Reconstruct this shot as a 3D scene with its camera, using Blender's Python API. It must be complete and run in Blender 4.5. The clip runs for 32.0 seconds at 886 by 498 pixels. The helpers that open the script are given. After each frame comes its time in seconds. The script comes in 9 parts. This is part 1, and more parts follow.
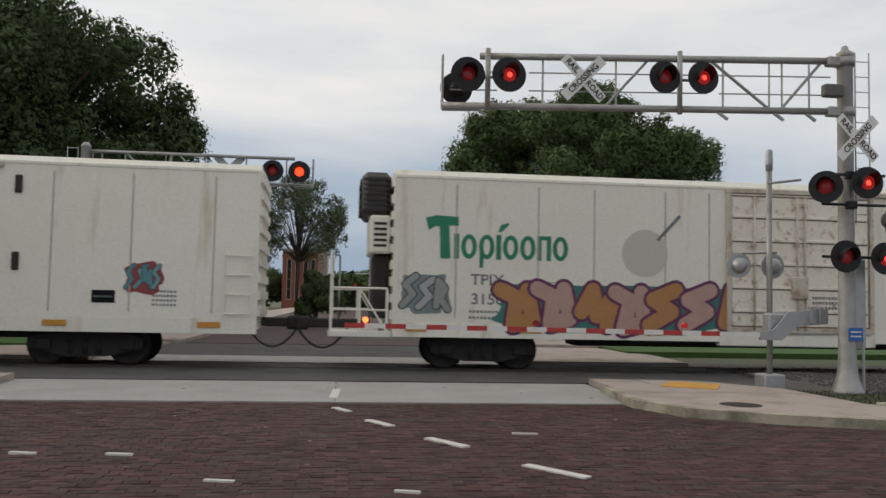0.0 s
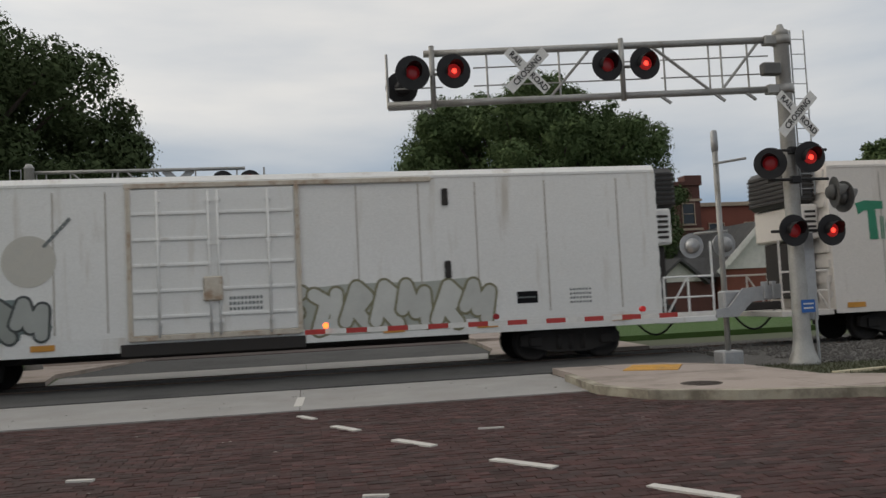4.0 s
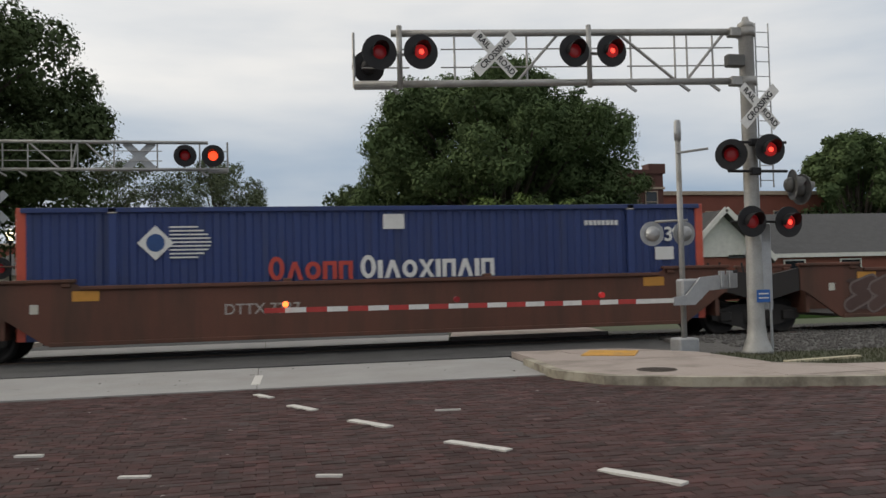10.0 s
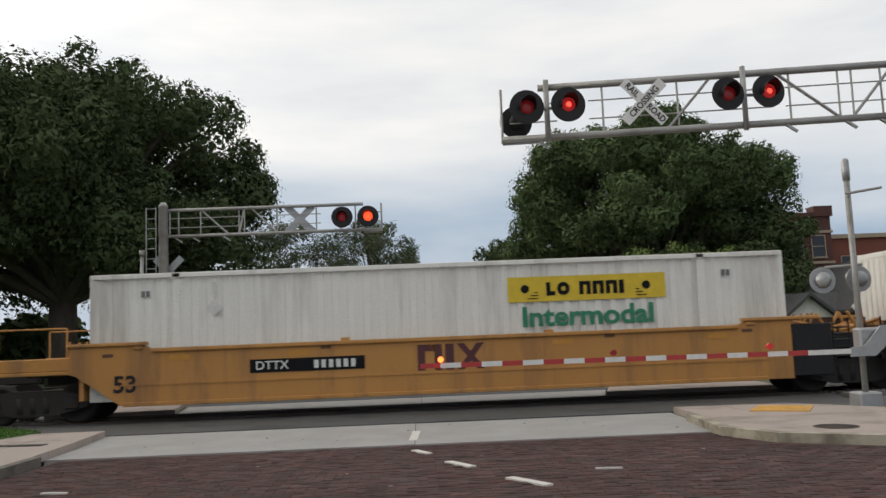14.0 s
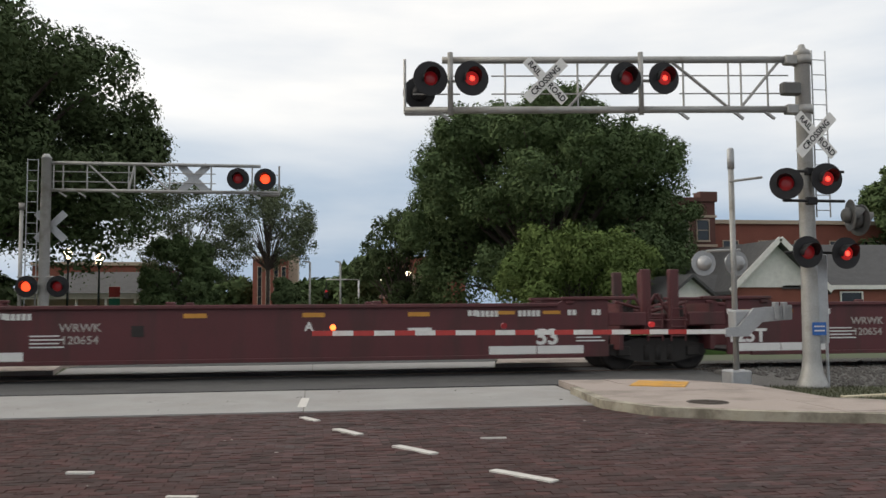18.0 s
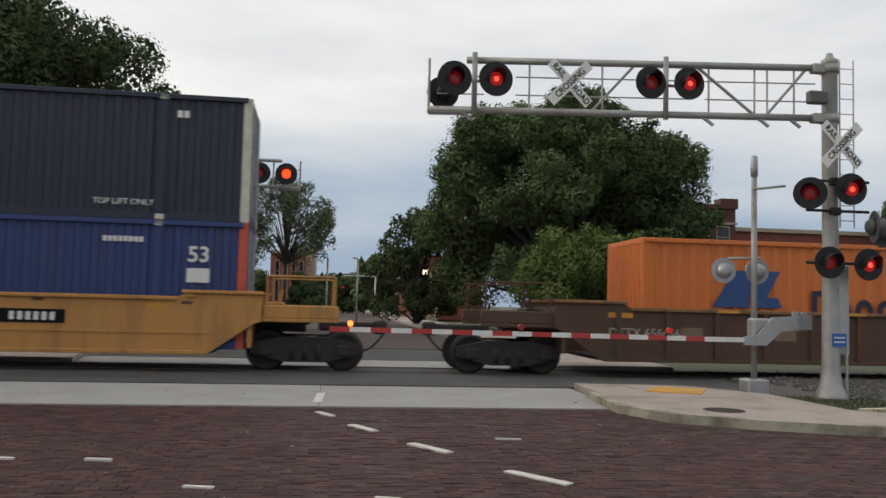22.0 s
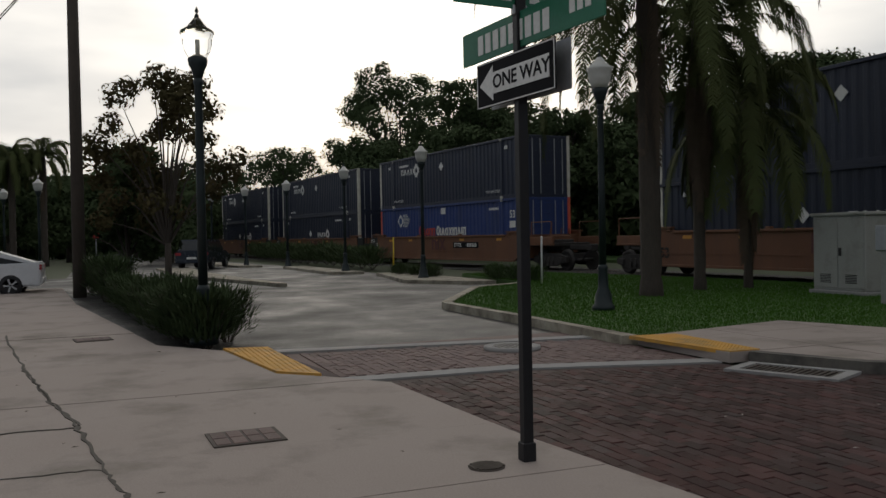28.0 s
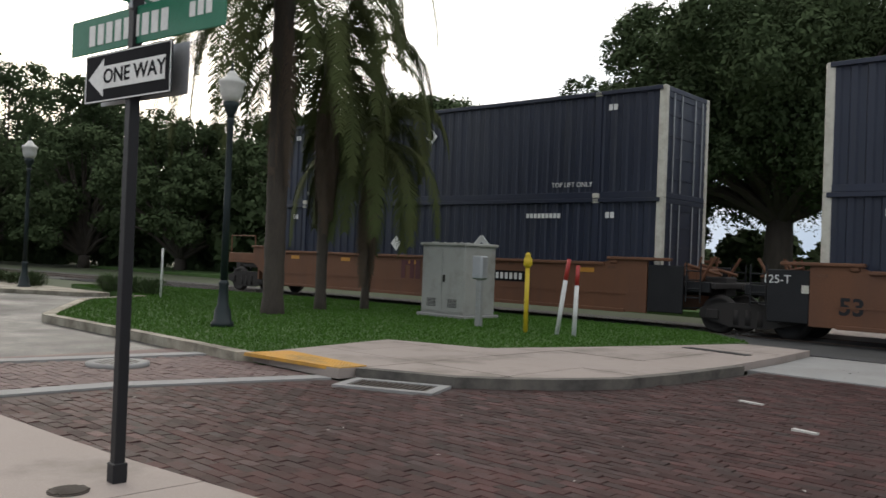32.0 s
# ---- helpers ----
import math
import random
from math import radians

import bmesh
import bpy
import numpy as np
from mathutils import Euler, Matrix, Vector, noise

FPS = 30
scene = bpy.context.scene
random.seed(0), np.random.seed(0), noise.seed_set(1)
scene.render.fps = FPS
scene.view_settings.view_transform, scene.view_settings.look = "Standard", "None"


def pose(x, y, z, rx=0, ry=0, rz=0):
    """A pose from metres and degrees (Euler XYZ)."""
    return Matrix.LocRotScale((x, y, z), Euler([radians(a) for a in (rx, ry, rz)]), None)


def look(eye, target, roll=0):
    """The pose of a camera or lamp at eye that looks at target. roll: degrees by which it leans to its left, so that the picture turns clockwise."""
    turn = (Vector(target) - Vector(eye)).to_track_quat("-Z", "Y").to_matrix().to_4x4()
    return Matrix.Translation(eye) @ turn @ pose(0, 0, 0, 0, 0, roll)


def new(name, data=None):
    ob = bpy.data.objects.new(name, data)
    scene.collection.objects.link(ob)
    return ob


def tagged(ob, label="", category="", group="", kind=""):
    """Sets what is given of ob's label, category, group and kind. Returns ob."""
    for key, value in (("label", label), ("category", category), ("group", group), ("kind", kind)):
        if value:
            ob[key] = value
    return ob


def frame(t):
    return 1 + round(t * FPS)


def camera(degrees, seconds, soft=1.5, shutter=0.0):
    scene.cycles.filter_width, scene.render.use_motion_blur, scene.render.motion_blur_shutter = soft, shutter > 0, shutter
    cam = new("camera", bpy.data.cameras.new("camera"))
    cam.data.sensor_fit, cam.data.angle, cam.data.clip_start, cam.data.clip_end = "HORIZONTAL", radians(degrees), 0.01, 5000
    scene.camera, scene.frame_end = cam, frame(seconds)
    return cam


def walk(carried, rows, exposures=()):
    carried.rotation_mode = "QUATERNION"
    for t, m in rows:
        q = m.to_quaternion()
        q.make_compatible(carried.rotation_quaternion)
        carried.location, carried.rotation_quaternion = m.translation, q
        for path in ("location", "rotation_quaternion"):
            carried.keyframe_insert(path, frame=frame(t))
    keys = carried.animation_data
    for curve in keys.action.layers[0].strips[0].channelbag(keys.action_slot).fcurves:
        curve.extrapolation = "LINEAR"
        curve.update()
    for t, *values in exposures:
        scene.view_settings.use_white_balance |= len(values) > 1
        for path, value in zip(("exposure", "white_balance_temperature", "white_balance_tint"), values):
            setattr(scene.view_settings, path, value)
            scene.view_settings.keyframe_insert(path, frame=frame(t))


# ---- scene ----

# ---- camera ----
PATH = [
    (0, (-0.063, -0.011, 1.517), (0.170, 1.971, 1.641), 1.17),
    (0.5, (-0.060, -0.009, 1.518), (0.189, 1.969, 1.682), 0.06),
    (1, (-0.038, -0.017, 1.518), (0.261, 1.954, 1.688), 0.05),
    (1.5, (-0.029, -0.009, 1.518), (0.276, 1.960, 1.692), -0.56),
    (2, (-0.028, -0.016, 1.521), (0.262, 1.957, 1.678), -1.19),
    (2.5, (-0.016, -0.016, 1.517), (0.303, 1.956, 1.623), -1.00),
    (3, (-0.006, -0.015, 1.513), (0.356, 1.950, 1.610), -1.05),
    (3.5, (-0.011, -0.005, 1.520), (0.320, 1.964, 1.644), -2.95),
    (5.5, (0.019, -0.025, 1.538), (0.361, 1.943, 1.627), -0.72),
    (6, (0.013, -0.028, 1.539), (0.408, 1.930, 1.637), 0.97),
    (6.5, (0.027, -0.022, 1.537), (0.457, 1.925, 1.692), 0.28),
    (7, (-0.003, -0.015, 1.540), (0.366, 1.943, 1.716), 0.29),
    (7.5, (-0.005, -0.018, 1.541), (0.240, 1.963, 1.674), 0.81),
    (8, (0.002, -0.005, 1.538), (0.337, 1.962, 1.682), 0.12),
    (8.5, (0.008, -0.017, 1.538), (0.340, 1.953, 1.630), -1.41),
    (9, (0.019, -0.010, 1.537), (0.341, 1.962, 1.623), -2.38),
    (9.5, (0.009, 0.007, 1.535), (0.372, 1.972, 1.624), -1.61),
    (10, (0.035, -0.007, 1.535), (0.443, 1.950, 1.607), -1.41),
    (10.5, (0.010, 0.009, 1.536), (0.307, 1.984, 1.634), -1.13),
    (11, (0.032, 0.009, 1.537), (0.290, 1.987, 1.677), 0.07),
    (11.5, (0.012, 0.016, 1.536), (0.192, 2.000, 1.710), -2.05),
    (12, (0.018, 0.027, 1.537), (0.343, 1.991, 1.732), 0.08),
    (12.5, (0.037, -0.007, 1.538), (0.284, 1.976, 1.609), -0.34),
    (13, (0.004, 0.010, 1.537), (0.001, 2.004, 1.690), -2.88),
    (13.5, (0.006, 0.015, 1.536), (0.032, 2.006, 1.728), -2.77),
    (15.5, (0.001, 0.032, 1.568), (0.127, 2.013, 1.811), -0.92),
    (16, (0.005, 0.027, 1.563), (0.138, 2.011, 1.772), -1.06),
    (16.5, (0.029, 0.010, 1.546), (0.275, 1.990, 1.687), -0.43),
    (17, (0.023, 0.018, 1.547), (0.337, 1.989, 1.680), -1.30),
    (17.5, (0.031, 0.028, 1.553), (0.358, 1.998, 1.670), -0.28),
    (18, (0.029, 0.009, 1.549), (0.328, 1.982, 1.681), -0.34),
    (18.5, (0.003, 0.004, 1.542), (0.232, 1.984, 1.708), -1.26),
    (19, (-0.002, 0.004, 1.542), (0.172, 1.991, 1.681), -1.90),
    (19.5, (-0.001, -0.002, 1.543), (0.252, 1.977, 1.682), -0.85),
    (20, (-0.008, 0.006, 1.546), (0.301, 1.977, 1.689), 0.03),
    (20.5, (-0.014, 0.003, 1.542), (0.294, 1.973, 1.698), 0.07),
    (21, (0.002, -0.001, 1.542), (0.342, 1.963, 1.696), 0.49),
    (21.5, (0.016, -0.007, 1.539), (0.376, 1.955, 1.682), 1.50),
    (22, (-0.008, 0.002, 1.548), (0.251, 1.981, 1.678), 1.43),
    (22.5, (-0.034, 0.018, 1.552), (-0.043, 2.015, 1.659), -0.08),
    (23, (-0.066, 0.005, 1.549), (-0.371, 1.978, 1.663), 0.67),
    (23.5, (0.030, 0.200, 1.550), (-0.619, 2.090, 1.641), 1.40),
    (24, (0.137, 0.399, 1.552), (-1.155, 1.925, 1.573), 2.42),
    (24.5, (0.109, 0.313, 1.564), (-1.602, 1.348, 1.594), 2.12),
    (25, (0.082, 0.269, 1.551), (-1.753, 1.064, 1.520), 0.21),
    (25.5, (0.064, 0.269, 1.543), (-1.783, 1.036, 1.536), 2.03),
    (27.5, (0.043, 0.247, 1.542), (-1.815, 0.985, 1.499), -1.31),
    (28, (0.035, 0.245, 1.543), (-1.827, 0.976, 1.514), -1.15),
    (28.5, (0.033, 0.253, 1.546), (-1.836, 0.965, 1.519), 0.50),
    (29, (0.018, 0.221, 1.530), (-1.859, 0.910, 1.499), 2.18),
    (29.5, (0.018, 0.230, 1.524), (-1.849, 0.945, 1.483), 0.70),
    (30, (0.028, 0.248, 1.526), (-1.813, 1.030, 1.489), 1.14),
    (30.5, (0.043, 0.247, 1.517), (-1.767, 1.097, 1.481), 2.52),
    (31, (0.054, 0.263, 1.512), (-1.694, 1.235, 1.497), 3.04),
    (31.5, (0.068, 0.301, 1.511), (-1.556, 1.469, 1.499), 2.07),
    (32, (0.096, 0.346, 1.516), (-1.295, 1.783, 1.538), 2.19),
]
cam = camera(54.9, 32.0, soft=1.5, shutter=0.1)
walk(cam, [(t, look(eye, target, roll)) for t, eye, target, roll in PATH],
     exposures=[(t, stops, 6500 if t < 24.2 else 6250, 10) for t, stops in (
         (0, -0.2), (1.0, -0.4), (2.2, -0.5), (2.8, -0.4), (3.5, -0.4), (5.5, -0.2), (6.0, -0.22), (6.9, -0.35), (8.0, -0.15), (9.0, -0.02), (9.6, -0.1),
         (10.6, -0.28), (12.2, -0.38), (13.0, 0.0), (13.5, 0.0), (15.5, -0.25), (16.3, -0.2), (17.0, 0.0), (18.2, 0.1), (19.0, -0.2),
         (20.0, -0.1), (22.2, -0.1), (22.9, 0.35), (23.6, 0.35), (24.1, 0.3), (24.5, 0.0), (25.0, -1.0), (27.5, -1.25), (30.9, -1.25), (31.4, -1.0), (32.0, 0.05))])

# ---- light ----
world = bpy.data.worlds.new("dusk_sky")
scene.world = world
world.use_nodes = True
nd, ln = world.node_tree.nodes, world.node_tree.links
bg = nd["Background"]
sky = nd.new("ShaderNodeTexSky")
sky.sky_type, sky.sun_disc = "NISHITA", False
SUN_YAW, SUN_ELEV = 70.0, 7.0
sky.sun_elevation, sky.sun_rotation = radians(SUN_ELEV), radians(-SUN_YAW)
sky.air_density, sky.dust_density, sky.ozone_density = 1.0, 4.0, 1.5
skys = nd.new("ShaderNodeVectorMath")
skys.operation = "SCALE"
skys.inputs["Scale"].default_value = 0.02
ln.new(sky.outputs["Color"], skys.inputs[0])
# cloud cover: sheets of grey and white, bluer and darker towards the horizon
tc = nd.new("ShaderNodeTexCoord")
mp = nd.new("ShaderNodeMapping")
mp.inputs["Scale"].default_value = (1.0, 1.0, 4.5)
mp.inputs["Location"].default_value = (3.1, 0.7, 0.4)
ln.new(tc.outputs["Generated"], mp.inputs["Vector"])
ns = nd.new("ShaderNodeTexNoise")
ns.inputs["Scale"].default_value, ns.inputs["Detail"].default_value, ns.inputs["Roughness"].default_value = 1.7, 8.0, 0.5
ln.new(mp.outputs["Vector"], ns.inputs["Vector"])
sep = nd.new("ShaderNodeSeparateXYZ")
ln.new(tc.outputs["Generated"], sep.inputs[0])
elev = nd.new("ShaderNodeMapRange")
elev.inputs["From Min"].default_value, elev.inputs["From Max"].default_value = 0.02, 0.46
elev.clamp = False
ln.new(sep.outputs["Z"], elev.inputs["Value"])
puff = nd.new("ShaderNodeMath")
puff.operation = "MULTIPLY_ADD"
ln.new(ns.outputs["Fac"], puff.inputs[0])
puff.inputs[1].default_value = 2.2
puff.inputs[2].default_value = -1.1
both = nd.new("ShaderNodeMath")
both.operation, both.use_clamp = "ADD", True
ln.new(elev.outputs["Result"], both.inputs[0])
ln.new(puff.outputs[0], both.inputs[1])
cl = nd.new("ShaderNodeMix")
cl.data_type = "RGBA"
cl.inputs[6].default_value = (0.36, 0.46, 0.59, 1)
cl.inputs[7].default_value = (0.92, 0.905, 0.88, 1)
ln.new(both.outputs[0], cl.inputs[0])
mixs = nd.new("ShaderNodeMix")
mixs.data_type, mixs.blend_type = "RGBA", "ADD"
mixs.inputs[0].default_value = 1.0
ln.new(cl.outputs[2], mixs.inputs[6])
ln.new(skys.outputs["Vector"], mixs.inputs[7])
# the low sun behind the cloud: a warm brightening round its place
sy, se = radians(SUN_YAW), radians(SUN_ELEV)
SUN_DIR = (-math.sin(sy) * math.cos(se), math.cos(sy) * math.cos(se), math.sin(se))
near_sun = nd.new("ShaderNodeVectorMath")
near_sun.operation = "DOT_PRODUCT"
near_sun.inputs[1].default_value = SUN_DIR
ln.new(tc.outputs["Generated"], near_sun.inputs[0])
pos = nd.new("ShaderNodeMath")
pos.operation = "MAXIMUM"
pos.inputs[1].default_value = 0.0
ln.new(near_sun.outputs["Value"], pos.inputs[0])
fall = nd.new("ShaderNodeMath")
fall.operation = "POWER"
fall.inputs[1].default_value = 6.0
ln.new(pos.outputs[0], fall.inputs[0])
thin = nd.new("ShaderNodeMath")
thin.operation = "MULTIPLY"
ln.new(fall.outputs[0], thin.inputs[0])
lit = nd.new("ShaderNodeMapRange")
lit.inputs["To Min"].default_value, lit.inputs["To Max"].default_value = 0.42, 1.1
ln.new(both.outputs[0], lit.inputs["Value"])
ln.new(lit.outputs["Result"], thin.inputs[1])
warm = nd.new("ShaderNodeVectorMath")
warm.operation = "SCALE"
warm.inputs[0].default_value = (4.0, 3.6, 3.0)
ln.new(thin.outputs[0], warm.inputs["Scale"])
mixw = nd.new("ShaderNodeMix")
mixw.data_type, mixw.blend_type = "RGBA", "ADD"
mixw.inputs[0].default_value = 1.0
ln.new(mixs.outputs[2], mixw.inputs[6])
ln.new(warm.outputs["Vector"], mixw.inputs[7])
ln.new(mixw.outputs[2], bg.inputs["Color"])
bg.inputs["Strength"].default_value = 1.0
sun = new("sun", bpy.data.lights.new("sun", "SUN"))
sun.data.energy, sun.data.angle, sun.data.color = 0.5, radians(12), (1.0, 0.86, 0.68)
sun.matrix_basis = look(tuple(40 * c for c in SUN_DIR), (0, 0, 0))

# ---- shapes ----
def part(name, bm, material, parent=None, label=""):
    me = bpy.data.meshes.new(name)
    bm.to_mesh(me)
    bm.free()
    for m in material if isinstance(material, (list, tuple)) else [material]:
        me.materials.append(m)
    ob = new(name, me)
    if parent is not None:
        ob.parent = parent
    if label:
        tagged(ob, label)
    return ob


def shared(name, me, parent=None, m=None):
    """Another object on a mesh that is there already."""
    ob = new(name, me)
    if parent is not None:
        ob.parent = parent
    if m is not None:
        ob.matrix_basis = m
    return ob


def thing(name, m, label, category, group="", kind=""):
    ob = new(name)
    ob.empty_display_size = 0.2
    ob.matrix_basis = m
    return tagged(ob, label, category, group, kind)


BOX_F = ((0, 1, 3, 2), (4, 6, 7, 5), (0, 4, 5, 1), (2, 3, 7, 6), (0, 2, 6, 4), (1, 5, 7, 3))


def box(bm, x0, x1, y0, y1, z0, z1, c=0.0, mi=0):
    """A box, with its edges cut by c."""
    if c <= 0:
        v = [bm.verts.new((x, y, z)) for x in (x0, x1) for y in (y0, y1) for z in (z0, z1)]
        fs = [bm.faces.new([v[i] for i in f]) for f in BOX_F]
    else:
        c = min(c, (x1 - x0) * .45, (y1 - y0) * .45, (z1 - z0) * .45)
        pts = []
        for sx in (0, 1):
            for sy in (0, 1):
                for sz in (0, 1):
                    X, Y, Z = (x1 if sx else x0), (y1 if sy else y0), (z1 if sz else z0)
                    dx, dy, dz = (-c if sx else c), (-c if sy else c), (-c if sz else c)
                    pts += [(X, Y + dy, Z + dz), (X + dx, Y, Z + dz), (X + dx, Y + dy, Z)]
        v = [bm.verts.new(p) for p in pts]
        fs = list(bmesh.ops.convex_hull(bm, input=v)["geom"])
        fs = [f for f in fs if isinstance(f, bmesh.types.BMFace)]
    for f in fs:
        f.material_index = mi
    return bm


def boxm(bm, m, sx, sy, sz, mi=0):
    """A box of that size round the pose m."""
    v = [bm.verts.new(m @ Vector((x * sx / 2, y * sy / 2, z * sz / 2))) for x in (-1, 1) for y in (-1, 1) for z in (-1, 1)]
    for f in BOX_F:
        bm.faces.new([v[i] for i in f]).material_index = mi
    return bm


def tube(bm, p0, p1, r0, r1=None, n=10, mi=0, caps=True):
    p0, p1 = Vector(p0), Vector(p1)
    r1 = r0 if r1 is None else r1
    q = (p1 - p0).to_track_quat("Z", "Y")
    rings = []
    for p, r in ((p0, r0), (p1, r1)):
        rings.append([bm.verts.new(p + q @ Vector((r * math.cos(a), r * math.sin(a), 0))) for a in (2 * math.pi * k / n for k in range(n))])
    for k in range(n):
        f = bm.faces.new((rings[0][k], rings[0][(k + 1) % n], rings[1][(k + 1) % n], rings[1][k]))
        f.material_index, f.smooth = mi, n > 6
    if caps:
        bm.faces.new(rings[0][::-1]).material_index = mi
        bm.faces.new(rings[1]).material_index = mi
    return bm


def lathe(bm, prof, n=16, m=None, mi=0):
    """A turned shape from (radius, height) pairs, bottom first."""
    m = m or Matrix()
    rings = []
    for r, z in prof:
        rings.append([bm.verts.new(m @ Vector((max(r, 1e-4) * math.cos(2 * math.pi * k / n), max(r, 1e-4) * math.sin(2 * math.pi * k / n), z))) for k in range(n)])
    for a, b in zip(rings, rings[1:]):
        for k in range(n):
            f = bm.faces.new((a[k], a[(k + 1) % n], b[(k + 1) % n], b[k]))
            f.material_index, f.smooth = mi, n > 8
    bm.faces.new(rings[0][::-1]).material_index = mi
    bm.faces.new(rings[-1]).material_index = mi
    return bm


def prism(bm, pts, axis, a, b, mi=0):
    """A flat outline (counter-clockwise) pushed from a to b along an axis."""
    def at(p, h):
        return {"x": (h, p[0], p[1]), "y": (p[0], h, p[1]), "z": (p[0], p[1], h)}[axis]
    lo, hi = [bm.verts.new(at(p, a)) for p in pts], [bm.verts.new(at(p, b)) for p in pts]
    n = len(pts)
    fs = [bm.faces.new(lo[::-1]), bm.faces.new(hi)]
    fs += [bm.faces.new((lo[k], lo[(k + 1) % n], hi[(k + 1) % n], hi[k])) for k in range(n)]
    for f in fs:
        f.material_index = mi
    return bm


def fix(bm):
    bmesh.ops.recalc_face_normals(bm, faces=bm.faces[:])
    return bm


def words(text, size, material, parent, m, name="lettering", depth=0.004, wide=1.0, bold=0.0):
    cu = bpy.data.curves.new(name, "FONT")
    cu.body, cu.size, cu.extrude, cu.align_x, cu.align_y = text, size, depth, "CENTER", "CENTER"
    cu.resolution_u = 3
    cu.offset = bold * size
    tmp = bpy.data.objects.new("tmp", cu)
    scene.collection.objects.link(tmp)
    me = bpy.data.meshes.new_from_object(tmp.evaluated_get(bpy.context.evaluated_depsgraph_get()))
    bpy.data.objects.remove(tmp)
    bpy.data.curves.remove(cu)
    me.materials.clear()
    me.materials.append(material)
    me.transform(Matrix.Diagonal((wide, 1, 1, 1)))
    ob = new(name, me)
    ob.parent = parent
    ob.matrix_basis = m
    return ob


def bars(parent, name, material, y, x, z, w, h, n, gap=0.25, d=0.006, split=False):
    """A row of plain bars in place of lettering, on the face that looks to -y."""
    bm = bmesh.new()
    step = w / n
    for k in range(n):
        x0 = x + k * step
        box(bm, x0, x0 + step * (1 - gap), y - d, y + 0.002, z, z + h)
        if split and k < n - 1:
            part(name, bm, material, parent)
            bm = bmesh.new()
    return part(name, bm, material, parent)


def ring(bm, x, z, w, h, t, y0, y1, n=16):
    """A flat oval ring standing in the xz plane."""
    loops = []
    for k in range(n):
        a = 2 * math.pi * k / n
        ca, sa = math.cos(a), math.sin(a)
        o = (x + ca * w / 2, z + sa * h / 2)
        i = (x + ca * (w / 2 - t), z + sa * (h / 2 - t))
        loops.append([bm.verts.new((p[0], yy, p[1])) for p in (o, i) for yy in (y0, y1)])
    for k in range(n):
        a, b = loops[k], loops[(k + 1) % n]
        for i, j in ((0, 1), (1, 3), (3, 2), (2, 0)):
            bm.faces.new((a[i], a[j], b[j], b[i]))
    return bm


def plain_mark(parent, name, material, y, x, z, shapes, h, w, t, gap=0.1):
    """A brand mark as a row of plain shapes on the face to -y: o ring, b bar, h two bars, s slanted bar, v gable, x cross, j low bar; capitals stand taller."""
    for k, s in enumerate(shapes):
        hh = h * (1.3 if s.isupper() else 1.0)
        ww = {"o": w, "b": t * 1.15, "h": w * 0.9, "s": w * 0.6, "v": w * 1.05, "x": w, "j": w * 0.7, " ": w * 0.6}[s.lower()]
        if s == " ":
            x += ww
            continue
        bm = bmesh.new()
        y0, y1 = y - 0.008, y + 0.002
        xm, zm = x + ww / 2, z + hh / 2
        c = s.lower()

        def slant(xa, xb):
            prism(bm, [(xa, z), (xa + t, z), (xb + t, z + hh), (xb, z + hh)], "y", y0, y1)
        if c == "o":
            ring(bm, xm, zm, ww, hh, t, y0, y1)
        elif c == "b":
            box(bm, x, x + ww, y0, y1, z, z + hh)
        elif c == "h":
            box(bm, x, x + t, y0, y1, z, z + hh)
            box(bm, x + ww - t, x + ww, y0, y1, z, z + hh)
            box(bm, x + t, x + ww - t, y0 + 0.002, y1, z + hh - t * 0.9, z + hh)
        elif c == "s":
            slant(x, x + ww - t)
        elif c == "v":
            slant(x, xm - t / 2)
            y0 -= 0.003
            slant(x + ww - t, xm - t / 2)
        elif c == "x":
            slant(x, x + ww - t)
            y0 -= 0.003
            slant(x + ww - t, x)
        elif c == "j":
            box(bm, x, x + t, y0, y1, z, z + hh)
            box(bm, x + t, x + ww, y0, y1, z, z + t)
        part(name, fix(bm), material, parent)
        x += ww + gap * w
    return x


